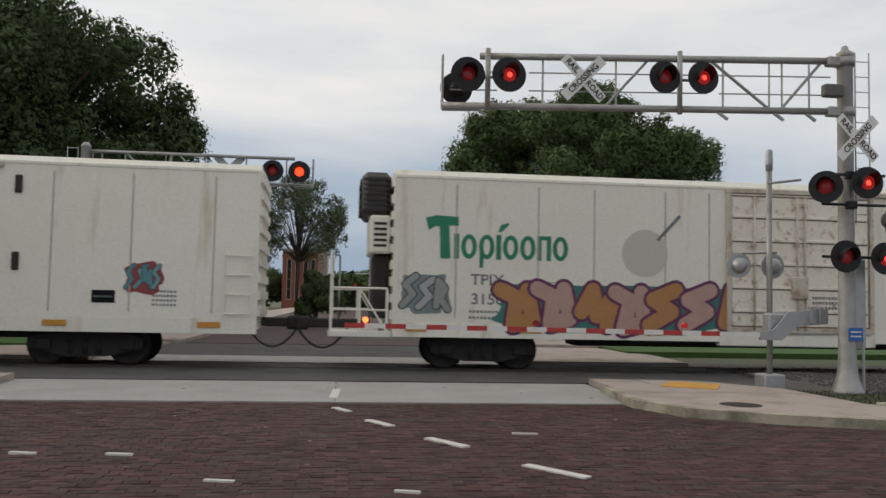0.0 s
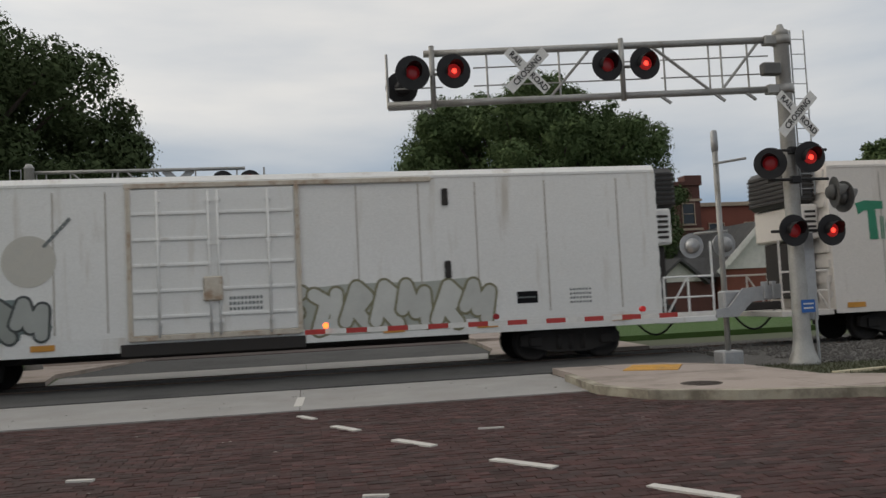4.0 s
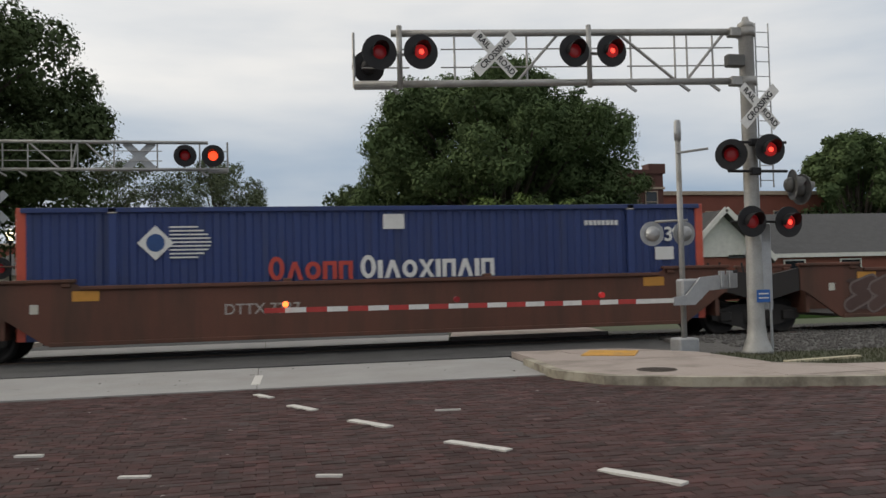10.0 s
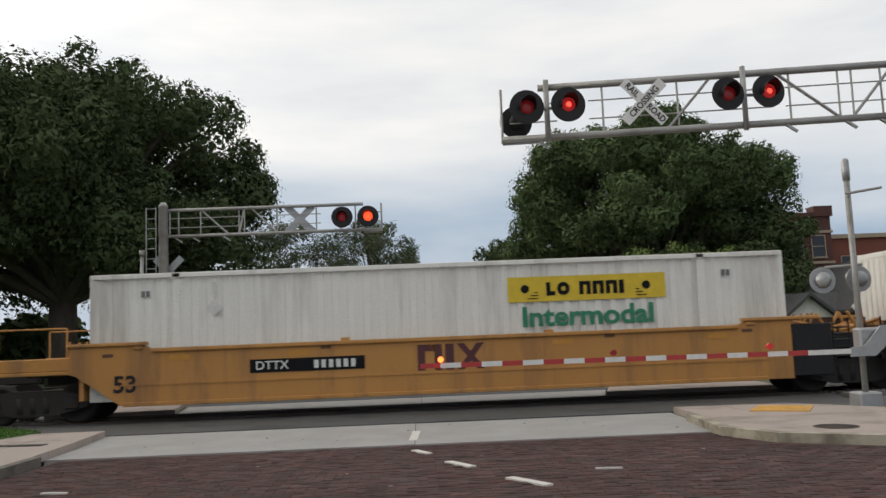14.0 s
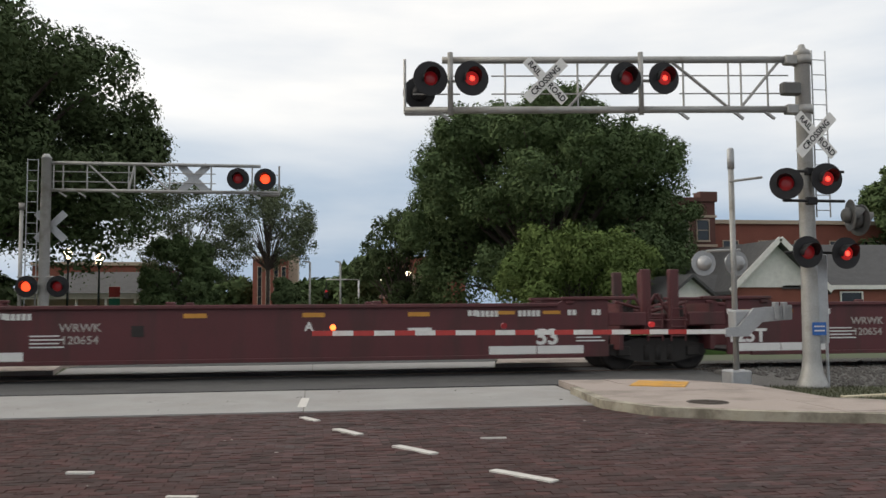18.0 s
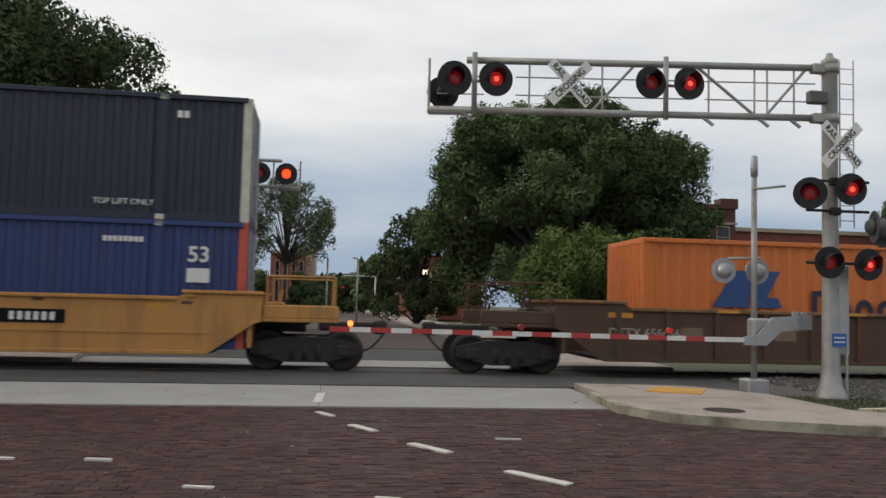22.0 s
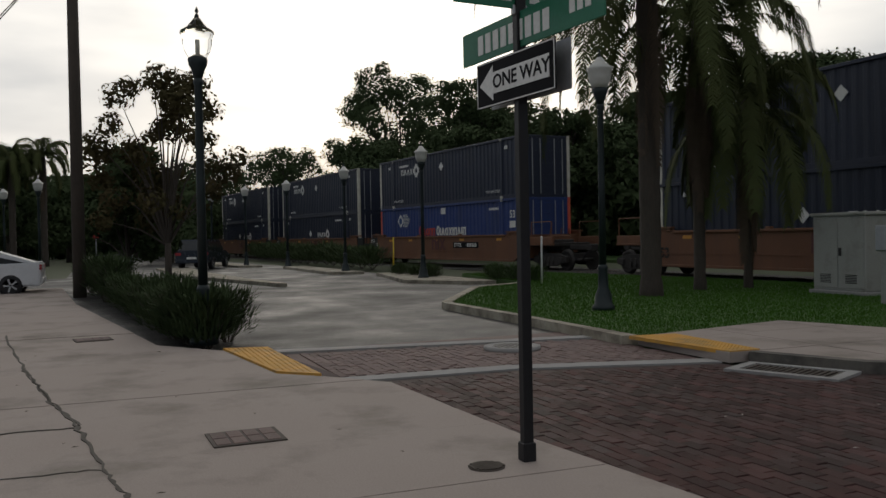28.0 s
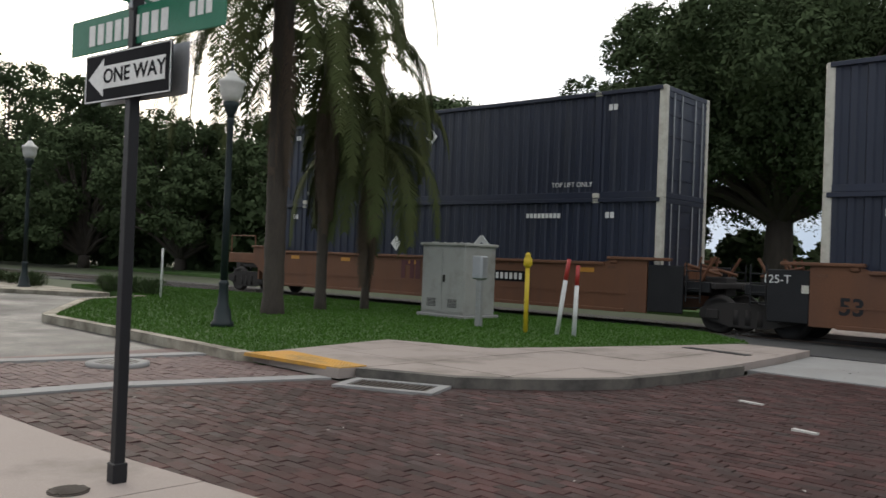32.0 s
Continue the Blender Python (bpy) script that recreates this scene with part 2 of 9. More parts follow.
# ---- materials ----
def mat(name, col, rough=0.6, metal=0.0, col2=None, scale=4.0, amount=0.5, fine=60.0, bump=0.15, bump_d=0.01, dirt=None, dirt_amt=0.0, dirt_scale=1.2, stretch=(1, 1, 1), rnd=0.0, spec=0.5, coords="Object", streak=False, island=False, rough_var=0.12):
    """A surface: two tones mixed by coarse noise, a fine grain, blotches of dirt, relief."""
    m = bpy.data.materials.new(name)
    m.use_nodes = True
    nt = m.node_tree
    nd, ln = nt.nodes, nt.links
    b = nd["Principled BSDF"]
    b.inputs["Metallic"].default_value = metal
    b.inputs["Specular IOR Level"].default_value = spec
    tc = nd.new("ShaderNodeTexCoord")
    mp = nd.new("ShaderNodeMapping")
    mp.inputs["Scale"].default_value = stretch
    ln.new(tc.outputs[coords], mp.inputs["Vector"])
    vec = mp.outputs["Vector"]
    if rnd:
        oi = nd.new("ShaderNodeNewGeometry" if island else "ShaderNodeObjectInfo")
        rsock = oi.outputs["Random Per Island" if island else "Random"]
        ad = nd.new("ShaderNodeVectorMath")
        ad.operation = "MULTIPLY_ADD"
        cb = nd.new("ShaderNodeCombineXYZ")
        for k in range(3):
            ln.new(rsock, cb.inputs[k])
        ln.new(cb.outputs[0], ad.inputs[0])
        ad.inputs[1].default_value = (37, 53, 71)
        ln.new(vec, ad.inputs[2])
        vec = ad.outputs[0]

    def noisy(sc, det=5.0, ro=0.6):
        n = nd.new("ShaderNodeTexNoise")
        n.inputs["Scale"].default_value, n.inputs["Detail"].default_value, n.inputs["Roughness"].default_value = sc, det, ro
        ln.new(vec, n.inputs["Vector"])
        return n.outputs["Fac"]

    def ramp(src, lo, hi):
        r = nd.new("ShaderNodeMapRange")
        r.inputs["From Min"].default_value, r.inputs["From Max"].default_value = lo, hi
        ln.new(src, r.inputs["Value"])
        return r.outputs["Result"]

    def mix(fac, a, c, mode="MIX"):
        x = nd.new("ShaderNodeMix")
        x.data_type, x.blend_type = "RGBA", mode
        for key, val in ((0, fac), (6, a), (7, c)):
            if isinstance(val, (int, float)):
                x.inputs[key].default_value = val
            elif isinstance(val, tuple):
                x.inputs[key].default_value = (*val, 1)
            else:
                ln.new(val, x.inputs[key])
        return x.outputs[2]

    col2 = col2 or tuple(c * 0.75 for c in col)
    coarse = noisy(scale)
    cur = mix(ramp(coarse, 0.5 - amount * 0.5, 0.5 + amount * 0.5), col, col2)
    grain = noisy(fine, 3.0)
    g = ramp(grain, 0.25, 0.75)
    cur = mix(0.25, cur, mix(g, tuple(c * 0.6 for c in col), tuple(min(1, c * 1.3) for c in col)))
    if rnd:
        rr = nd.new("ShaderNodeHueSaturation")
        mr = nd.new("ShaderNodeMapRange")
        mr.inputs["To Min"].default_value, mr.inputs["To Max"].default_value = 1 - rnd, 1 + rnd
        ln.new(rsock, mr.inputs["Value"])
        ln.new(mr.outputs["Result"], rr.inputs["Value"])
        ln.new(cur, rr.inputs["Color"])
        cur = rr.outputs["Color"]
    if dirt:
        if streak:
            mp2 = nd.new("ShaderNodeMapping")
            mp2.inputs["Scale"].default_value = (1, 1, 0.12)
            ln.new(vec, mp2.inputs["Vector"])
            keep, vec = vec, mp2.outputs["Vector"]
            d = noisy(dirt_scale, 6.0, 0.65)
            vec = keep
        else:
            d = noisy(dirt_scale, 6.0, 0.65)
        cur = mix(ramp(d, 0.62 - dirt_amt * 0.35, 0.78 - dirt_amt * 0.2), cur, dirt)
    ln.new(cur, b.inputs["Base Color"])
    rg = nd.new("ShaderNodeMapRange")
    rg.inputs["To Min"].default_value, rg.inputs["To Max"].default_value = max(0.02, rough - rough_var), min(1, rough + rough_var)
    ln.new(coarse, rg.inputs["Value"])
    ln.new(rg.outputs["Result"], b.inputs["Roughness"])
    if bump:
        bp = nd.new("ShaderNodeBump")
        bp.inputs["Strength"].default_value, bp.inputs["Distance"].default_value = bump, bump_d
        ln.new(grain, bp.inputs["Height"])
        ln.new(bp.outputs["Normal"], b.inputs["Normal"])
    return m


def glow(name, col, strength):
    m = bpy.data.materials.new(name)
    m.use_nodes = True
    b = m.node_tree.nodes["Principled BSDF"]
    b.inputs["Base Color"].default_value = (*col, 1)
    b.inputs["Emission Color"].default_value = (*col, 1)
    b.inputs["Emission Strength"].default_value = strength
    b.inputs["Roughness"].default_value = 0.3
    return m


def glass(name, col=(0.9, 0.92, 0.92), rough=0.05):
    m = bpy.data.materials.new(name)
    m.use_nodes = True
    b = m.node_tree.nodes["Principled BSDF"]
    b.inputs["Base Color"].default_value = (*col, 1)
    b.inputs["Transmission Weight"].default_value = 1.0
    b.inputs["Roughness"].default_value = rough
    b.inputs["IOR"].default_value = 1.12
    return m


ASPHALT = mat("asphalt", (0.05, 0.05, 0.052), 0.85, col2=(0.075, 0.074, 0.072), scale=0.8, fine=90, bump=0.5, bump_d=0.01, dirt=(0.03, 0.03, 0.03), dirt_amt=0.4, dirt_scale=0.5, coords="Object")
LOT = mat("lot_asphalt", (0.028, 0.028, 0.029), 0.52, spec=0.25, rough_var=0.5, col2=(0.05, 0.049, 0.047), scale=0.5, fine=120, bump=0.4, dirt=(0.03, 0.03, 0.031), dirt_amt=0.6, dirt_scale=0.35)
BRICKPAVE = mat("paving_brick", (0.07, 0.029, 0.0265), 0.66, spec=0.14, rough_var=0.4, col2=(0.041, 0.0235, 0.0225), scale=3.0, fine=70, bump=0.5, bump_d=0.006, dirt=(0.042, 0.032, 0.03), dirt_amt=0.5, dirt_scale=2.0, rnd=0.5)
BRICKPAVE_J = mat("paving_brick_field", (0.07, 0.029, 0.0265), 0.66, spec=0.14, rough_var=0.4, col2=(0.041, 0.0235, 0.0225), scale=0.5, fine=70, bump=0.5, bump_d=0.006, dirt=(0.042, 0.032, 0.03), dirt_amt=0.5, dirt_scale=0.6, rnd=0.45, island=True)
BRICKBED = mat("paving_bed", (0.047, 0.025, 0.023), 0.8, col2=(0.062, 0.033, 0.03), scale=0.7, fine=8, bump=0.6, bump_d=0.01, dirt=(0.05, 0.036, 0.034), dirt_amt=0.7, dirt_scale=1.2)
REDPAVE = mat("red_paver", (0.135, 0.085, 0.078), 0.75, col2=(0.11, 0.075, 0.07), scale=3.0, fine=50, bump=0.4, rnd=0.2)
REDPAVE_J = mat("red_paver_field", (0.135, 0.085, 0.078), 0.75, col2=(0.11, 0.075, 0.07), scale=1.0, fine=50, bump=0.4, rnd=0.2, island=True)
CONC = mat("concrete", (0.365, 0.314, 0.286), 0.85, spec=0.25, col2=(0.345, 0.293, 0.262), scale=0.7, fine=70, bump=0.3, dirt=(0.20, 0.175, 0.15), dirt_amt=0.35, dirt_scale=0.8)
CONC_G = mat("grey_concrete", (0.33, 0.327, 0.32), 0.85, col2=(0.25, 0.247, 0.242), scale=0.9, fine=60, bump=0.35, dirt=(0.27, 0.26, 0.25), dirt_amt=0.5, dirt_scale=1.1)
CRACKDIRT = mat("crack_dirt", (0.10, 0.088, 0.075), 0.95, bump=0.0)
# stained kerb; its dark base colour also carries the shadow along the edge
KERB_D = mat("stained_shaded_kerb", (0.11, 0.10, 0.088), 0.85, col2=(0.20, 0.18, 0.15), scale=2.0, fine=60, bump=0.4, dirt=(0.06, 0.055, 0.05), dirt_amt=0.6, dirt_scale=2.2)
KERB = mat("kerb_concrete", (0.40, 0.37, 0.30), 0.85, col2=(0.30, 0.27, 0.2), scale=2.0, fine=60, bump=0.4, dirt=(0.15, 0.13, 0.10), dirt_amt=0.6, dirt_scale=2.2)
GRASSBASE = mat("lawn_soil", (0.055, 0.115, 0.022), 0.95, col2=(0.045, 0.09, 0.02), scale=1.5, fine=40, bump=0.8, bump_d=0.03)
GRASS = mat("grass_blades", (0.062, 0.145, 0.02), 0.85, spec=0.1, col2=(0.055, 0.12, 0.02), scale=0.8, fine=10, bump=0.0)
FARGROUND = mat("far_ground", (0.06, 0.085, 0.035), 0.95, col2=(0.09, 0.085, 0.06), scale=0.05, fine=2, bump=0.3)
BALLAST = mat("ballast", (0.105, 0.10, 0.095), 0.95, col2=(0.06, 0.057, 0.054), scale=6, fine=30, bump=1.0, bump_d=0.04, rnd=0.3)
TIE = mat("tie_timber", (0.055, 0.045, 0.038), 0.9, scale=6, fine=40, bump=0.6, rnd=0.3)
RAIL = mat("rail_steel", (0.14, 0.10, 0.08), 0.55, 0.6, col2=(0.09, 0.06, 0.045), scale=8, fine=60, bump=0.2)
GALV = mat("galvanised_steel", (0.42, 0.43, 0.44), 0.5, 0.65, col2=(0.33, 0.34, 0.35), scale=5, fine=40, bump=0.05)
MASTPAINT = mat("silver_paint", (0.36, 0.36, 0.35), 0.5, 0.45, col2=(0.27, 0.27, 0.26), scale=3, fine=30, bump=0.08, dirt=(0.2, 0.19, 0.17), dirt_amt=0.3)
BLACKP = mat("black_paint", (0.020, 0.020, 0.022), 0.5, spec=0.25, scale=3, fine=30, bump=0.05)
SIGNWHITE = mat("sign_white", (0.72, 0.72, 0.70), 0.5, scale=3, fine=30, bump=0.0, col2=(0.62, 0.62, 0.6))
SIGNBLACK = mat("sign_black", (0.012, 0.012, 0.014), 0.7, spec=0.1, bump=0.0)
WHITEPAINT = mat("road_white", (0.62, 0.61, 0.58), 0.8, col2=(0.45, 0.43, 0.4), scale=9, amount=0.7, fine=50, bump=0.3)
YELLOWPAINT = mat("tactile_yellow", (0.62, 0.31, 0.042), 0.7, col2=(0.5, 0.29, 0.05), scale=2, fine=40, bump=0.2, dirt=(0.3, 0.2, 0.08), dirt_amt=0.35, dirt_scale=3)
YELPOST = mat("yellow_post", (0.65, 0.47, 0.02), 0.5, bump=0.05)
REDREF = mat("red_sheeting", (0.42, 0.04, 0.035), 0.4, bump=0.0, scale=8)
WHITEREF = mat("white_sheeting", (0.7, 0.7, 0.68), 0.4, bump=0.0, scale=8)
LENS_ON = glow("lamp_red_lit", (0.30, 0.012, 0.012), 0.7)
LENS_HOT = glow("lamp_red_core", (1.0, 0.05, 0.03), 3.0)
LENS_FAR = glow("lamp_red_far", (1.0, 0.07, 0.02), 1.7)
ARM_AMBER = glow("arm_lamp", (1.0, 0.16, 0.03), 3.5)
LENS_OFF = glow("lamp_red_dim", (0.16, 0.006, 0.008), 0.3)
REEFER_CREAM = mat("reefer_cream", (0.80, 0.775, 0.70), 0.5, col2=(0.76, 0.72, 0.63), scale=0.5, fine=30, bump=0.06, dirt=(0.50, 0.42, 0.31), dirt_amt=0.16, dirt_scale=1.6, streak=True, rnd=0.04)
REEFER_GREY = mat("reefer_grey_white", (0.68, 0.64, 0.60), 0.5, col2=(0.63, 0.595, 0.55), scale=0.5, fine=30, bump=0.06, dirt=(0.48, 0.43, 0.38), dirt_amt=0.14, dirt_scale=1.6, streak=True, rnd=0.04)
REEFER_COOL = mat("reefer_cool_white", (0.78, 0.785, 0.77), 0.5, col2=(0.72, 0.72, 0.70), scale=0.5, fine=30, bump=0.06, dirt=(0.5, 0.46, 0.40), dirt_amt=0.14, dirt_scale=1.6, streak=True, rnd=0.04)
REEFRUSTY = mat("reefer_rusty_door", (0.77, 0.73, 0.65), 0.55, col2=(0.70, 0.64, 0.54), scale=1.5, fine=30, bump=0.1, dirt=(0.28, 0.15, 0.08), dirt_amt=0.22, dirt_scale=5.0)
REEFTRIM = mat("reefer_trim", (0.56, 0.52, 0.45), 0.6, col2=(0.47, 0.41, 0.33), scale=2, fine=25, bump=0.1, dirt=(0.25, 0.14, 0.07), dirt_amt=0.4, dirt_scale=2.5)
JOINTRUST = mat("rusted_joint", (0.16, 0.10, 0.07), 0.9, col2=(0.30, 0.25, 0.20), scale=5, amount=0.9, bump=0.1)
SEAM = mat("seam_shadow_grey", (0.36, 0.34, 0.30), 0.7, col2=(0.46, 0.43, 0.38), scale=3, bump=0.05)
RUST = mat("rust", (0.16, 0.075, 0.04), 0.85, col2=(0.09, 0.05, 0.035), scale=3, fine=30, bump=0.3)
UNDER = mat("running_gear", (0.022, 0.020, 0.019), 0.8, col2=(0.036, 0.03, 0.027), scale=5, fine=30, bump=0.2)
REEFERUNIT = mat("cooling_unit", (0.05, 0.05, 0.05), 0.6, bump=0.1)
GREENLOGO = mat("green_logo", (0.02, 0.22, 0.12), 0.5, bump=0.0)
GREYWHITE = mat("weathered_white_mark", (0.42, 0.39, 0.36), 0.6, bump=0.0)
FADED = mat("faded_stencil", (0.22, 0.15, 0.10), 0.7, col2=(0.14, 0.09, 0.06), scale=5, bump=0.1)
GREYMARK = mat("grey_marking", (0.16, 0.18, 0.18), 0.6, bump=0.0)
WELL_BROWN = mat("well_brown", (0.135, 0.05, 0.03), 0.7, col2=(0.095, 0.04, 0.027), scale=0.7, fine=25, bump=0.12, dirt=(0.07, 0.035, 0.022), dirt_amt=0.5, dirt_scale=1.4, streak=True)
WELL_YELLOW = mat("well_yellow", (0.50, 0.245, 0.06), 0.6, col2=(0.43, 0.20, 0.055), scale=0.6, fine=25, bump=0.08, dirt=(0.24, 0.12, 0.05), dirt_amt=0.36, dirt_scale=1.4, streak=True)
WELL_RUST = mat("well_rusty_orange", (0.165, 0.07, 0.032), 0.7, col2=(0.125, 0.054, 0.027), scale=0.6, fine=25, bump=0.1, dirt=(0.12, 0.055, 0.03), dirt_amt=0.45, dirt_scale=1.4, streak=True)
WELL_MAROON = mat("well_maroon", (0.10, 0.022, 0.026), 0.6, col2=(0.075, 0.02, 0.022), scale=0.7, fine=25, bump=0.08, dirt=(0.05, 0.022, 0.02), dirt_amt=0.4, dirt_scale=1.4, streak=True)
WELL_OLIVE = mat("well_tan", (0.098, 0.044, 0.029), 0.75, col2=(0.075, 0.038, 0.027), scale=0.7, fine=25, bump=0.12, dirt=(0.08, 0.05, 0.03), dirt_amt=0.55, dirt_scale=1.4, streak=True)
BOX_NAVY = mat("container_navy", (0.014, 0.020, 0.042), 0.45, col2=(0.012, 0.016, 0.034), scale=0.6, fine=25, bump=0.05, dirt=(0.02, 0.023, 0.033), dirt_amt=0.25, streak=True, rnd=0.1)
BOX_BLUE = mat("container_blue", (0.022, 0.046, 0.17), 0.45, col2=(0.02, 0.038, 0.14), scale=0.6, fine=25, bump=0.05, dirt=(0.03, 0.04, 0.09), dirt_amt=0.3, streak=True, rnd=0.1)
BOX_WHITE = mat("container_white", (0.78, 0.77, 0.73), 0.5, col2=(0.72, 0.71, 0.67), scale=0.6, fine=25, bump=0.05, dirt=(0.48, 0.46, 0.42), dirt_amt=0.3, streak=True)
BOX_ORANGE = mat("container_orange", (0.62, 0.17, 0.03), 0.5, col2=(0.55, 0.15, 0.03), scale=0.6, fine=25, bump=0.05, dirt=(0.4, 0.12, 0.04), dirt_amt=0.3, streak=True)
POSTWHITE = mat("corner_white", (0.62, 0.60, 0.52), 0.5, bump=0.05, dirt=(0.4, 0.37, 0.3), dirt_amt=0.4, dirt_scale=3)
POSTRED = mat("corner_red", (0.55, 0.09, 0.05), 0.5, bump=0.05)
LOGOYELLOW = mat("panel_yellow", (0.72, 0.52, 0.03), 0.5, bump=0.0)
MARKORANGE = mat("marking_orange", (0.6, 0.28, 0.04), 0.5, bump=0.0)
LOGODARK = mat("logo_navy", (0.012, 0.018, 0.05), 0.5, bump=0.0)
LOGOBLUE = mat("logo_blue", (0.02, 0.07, 0.22), 0.5, bump=0.0)
LOGORED = mat("logo_red", (0.5, 0.06, 0.04), 0.5, bump=0.0)
LEAF_DARK = mat("oak_leaf", (0.056, 0.080, 0.037), 0.85, col2=(0.080, 0.106, 0.050), scale=0.6, fine=3, bump=0.0, spec=0.05)
LEAF_MID = mat("leaf_green", (0.070, 0.102, 0.045), 0.85, col2=(0.092, 0.130, 0.057), scale=0.6, fine=3, bump=0.0, spec=0.05)
LEAF_LIGHT = mat("leaf_light", (0.125, 0.17, 0.055), 0.85, col2=(0.09, 0.13, 0.04), scale=0.6, fine=3, bump=0.0, spec=0.05)
LEAF_PALM = mat("palm_leaf", (0.06, 0.08, 0.03), 0.8, col2=(0.085, 0.085, 0.036), scale=0.6, fine=3, bump=0.0, spec=0.05)
LEAF_GREY = mat("grey_green_leaf", (0.10, 0.125, 0.07), 0.9, col2=(0.13, 0.15, 0.095), scale=0.6, fine=3, bump=0.0, spec=0.05)
LEAF_RED = mat("myrtle_leaf", (0.085, 0.06, 0.03), 0.85, col2=(0.06, 0.07, 0.03), scale=0.9, fine=3, bump=0.0, spec=0.05)
LEAF_BUSH = mat("bush_leaf", (0.048, 0.07, 0.032), 0.85, col2=(0.05, 0.07, 0.03), scale=0.9, fine=3, bump=0.0, spec=0.05)
BARK = mat("bark", (0.075, 0.06, 0.048), 0.95, col2=(0.045, 0.038, 0.032), scale=5, fine=30, bump=0.8, bump_d=0.03, stretch=(1, 1, 0.3))
WALLBRICK = mat("red_wall_brick", (0.21, 0.068, 0.045), 0.85, col2=(0.16, 0.055, 0.04), scale=1.0, fine=14, bump=0.3)
WALLBRICK_D = mat("dark_wall_brick", (0.11, 0.045, 0.036), 0.85, col2=(0.085, 0.04, 0.033), scale=1.0, fine=14, bump=0.3)
WALLTAN = mat("tan_stone", (0.42, 0.34, 0.26), 0.8, bump=0.2)
SHINGLE = mat("roof_shingle", (0.07, 0.07, 0.072), 0.9, col2=(0.05, 0.05, 0.052), scale=3, fine=14, bump=0.6, bump_d=0.02)
TRIMWHITE = mat("white_trim", (0.72, 0.70, 0.66), 0.6, bump=0.05)
DARKGLASS = mat("window_glass", (0.02, 0.025, 0.03), 0.08, bump=0.0)
CHORDTAN = mat("chord_tan", (0.30, 0.15, 0.05), 0.65, col2=(0.18, 0.085, 0.04), scale=1.2, fine=30, bump=0.1, dirt=(0.09, 0.05, 0.03), dirt_amt=0.5, dirt_scale=2.0)
WORNLAWN = mat("worn_lawn", (0.05, 0.062, 0.026), 0.95, col2=(0.07, 0.065, 0.04), scale=0.9, fine=40, bump=0.8, bump_d=0.03)
HEADGREY = mat("weathered_lamp_case", (0.12, 0.12, 0.115), 0.55, 0.3, col2=(0.08, 0.08, 0.08), scale=5, bump=0.1)
PALEWOOD = mat("pale_board", (0.55, 0.50, 0.36), 0.8, col2=(0.45, 0.40, 0.28), scale=6, fine=60, bump=0.3, stretch=(0.2, 1, 1))
CLOTHGREEN = mat("street_sign_green", (0.012, 0.16, 0.085), 0.45, bump=0.0)
BLUESIGN = mat("blue_sign", (0.02, 0.12, 0.42), 0.5, bump=0.0)
CABINET = mat("cabinet_grey", (0.36, 0.36, 0.33), 0.55, col2=(0.31, 0.31, 0.285), scale=1.5, fine=40, bump=0.05, dirt=(0.22, 0.21, 0.18), dirt_amt=0.3)
DARKGREENP = mat("lamp_post_green", (0.012, 0.022, 0.024), 0.5, 0.2, bump=0.05)
IRON = mat("cast_iron", (0.07, 0.055, 0.045), 0.75, 0.3, scale=8, fine=60, bump=0.4)
GLOBE = mat("lamp_globe", (0.62, 0.62, 0.58), 0.3, bump=0.0)
GLOBE_LIT = glow("lamp_globe_lit", (1.0, 0.82, 0.55), 6.0)

# ---- plan ----
# x runs along the near part of the track, y from the camera's corner towards the track, cars are built from z = RZ, the rail tops lie at RAIL_Z
TY, RZ = 21.13, 0.06
RAIL_Z = -0.07
BEND_X, BEND_R, BEND_A = -6.0, 260.0, 0.122


def track(s, off=0.0, z=0.0):
    """The pose of a thing at s along the track's centre line (s = x on the straight), heading to +x. West of the crossing the line bends."""
    if s >= BEND_X:
        x, y, a = s, TY, 0.0
    else:
        d = BEND_X - s
        a = min(d / BEND_R, BEND_A)
        rest = max(0.0, d - BEND_A * BEND_R)
        x = BEND_X - BEND_R * math.sin(a) - rest * math.cos(a)
        y = TY - BEND_R * (1 - math.cos(a)) - rest * math.sin(a)
    return Matrix.Translation((x, y, z)) @ Matrix.Rotation(a, 4, "Z") @ Matrix.Translation((0, off, 0))


def sheet(name, pts, z, material, thick=0.3, label="", category="", kind="structure"):
    bm = bmesh.new()
    prism(bm, pts, "z", z - thick, z)
    fix(bm)
    return tagged(part(name, bm, material), label, category, kind=kind)


def band(bm, pts0, pts1, z0, z1):
    """A closed strip of slab between two lines of points."""
    n = len(pts0)
    a = [[bm.verts.new((*p, z)) for p in line] for z in (z0, z1) for line in (pts0, pts1)]
    lo0, lo1, hi0, hi1 = a
    for k in range(n - 1):
        bm.faces.new((hi0[k], hi1[k], hi1[k + 1], hi0[k + 1]))
        bm.faces.new((lo0[k], lo0[k + 1], lo1[k + 1], lo1[k]))
        bm.faces.new((lo0[k], hi0[k], hi0[k + 1], lo0[k + 1]))
        bm.faces.new((lo1[k], lo1[k + 1], hi1[k + 1], hi1[k]))
    bm.faces.new((lo0[0], lo1[0], hi1[0], hi0[0]))
    bm.faces.new((lo0[-1], hi0[-1], hi1[-1], lo1[-1]))
    return fix(bm)


# one sheet of ground to the horizon
bm = bmesh.new()
v = [bm.verts.new((x, y, -0.12)) for x, y in ((-1500, -1500), (1500, -1500), (1500, 1500), (-1500, 1500))]
bm.faces.new(v)
tagged(part("ground", bm, FARGROUND), "flat green and sandy ground reaching to the horizon", "ground", kind="structure")

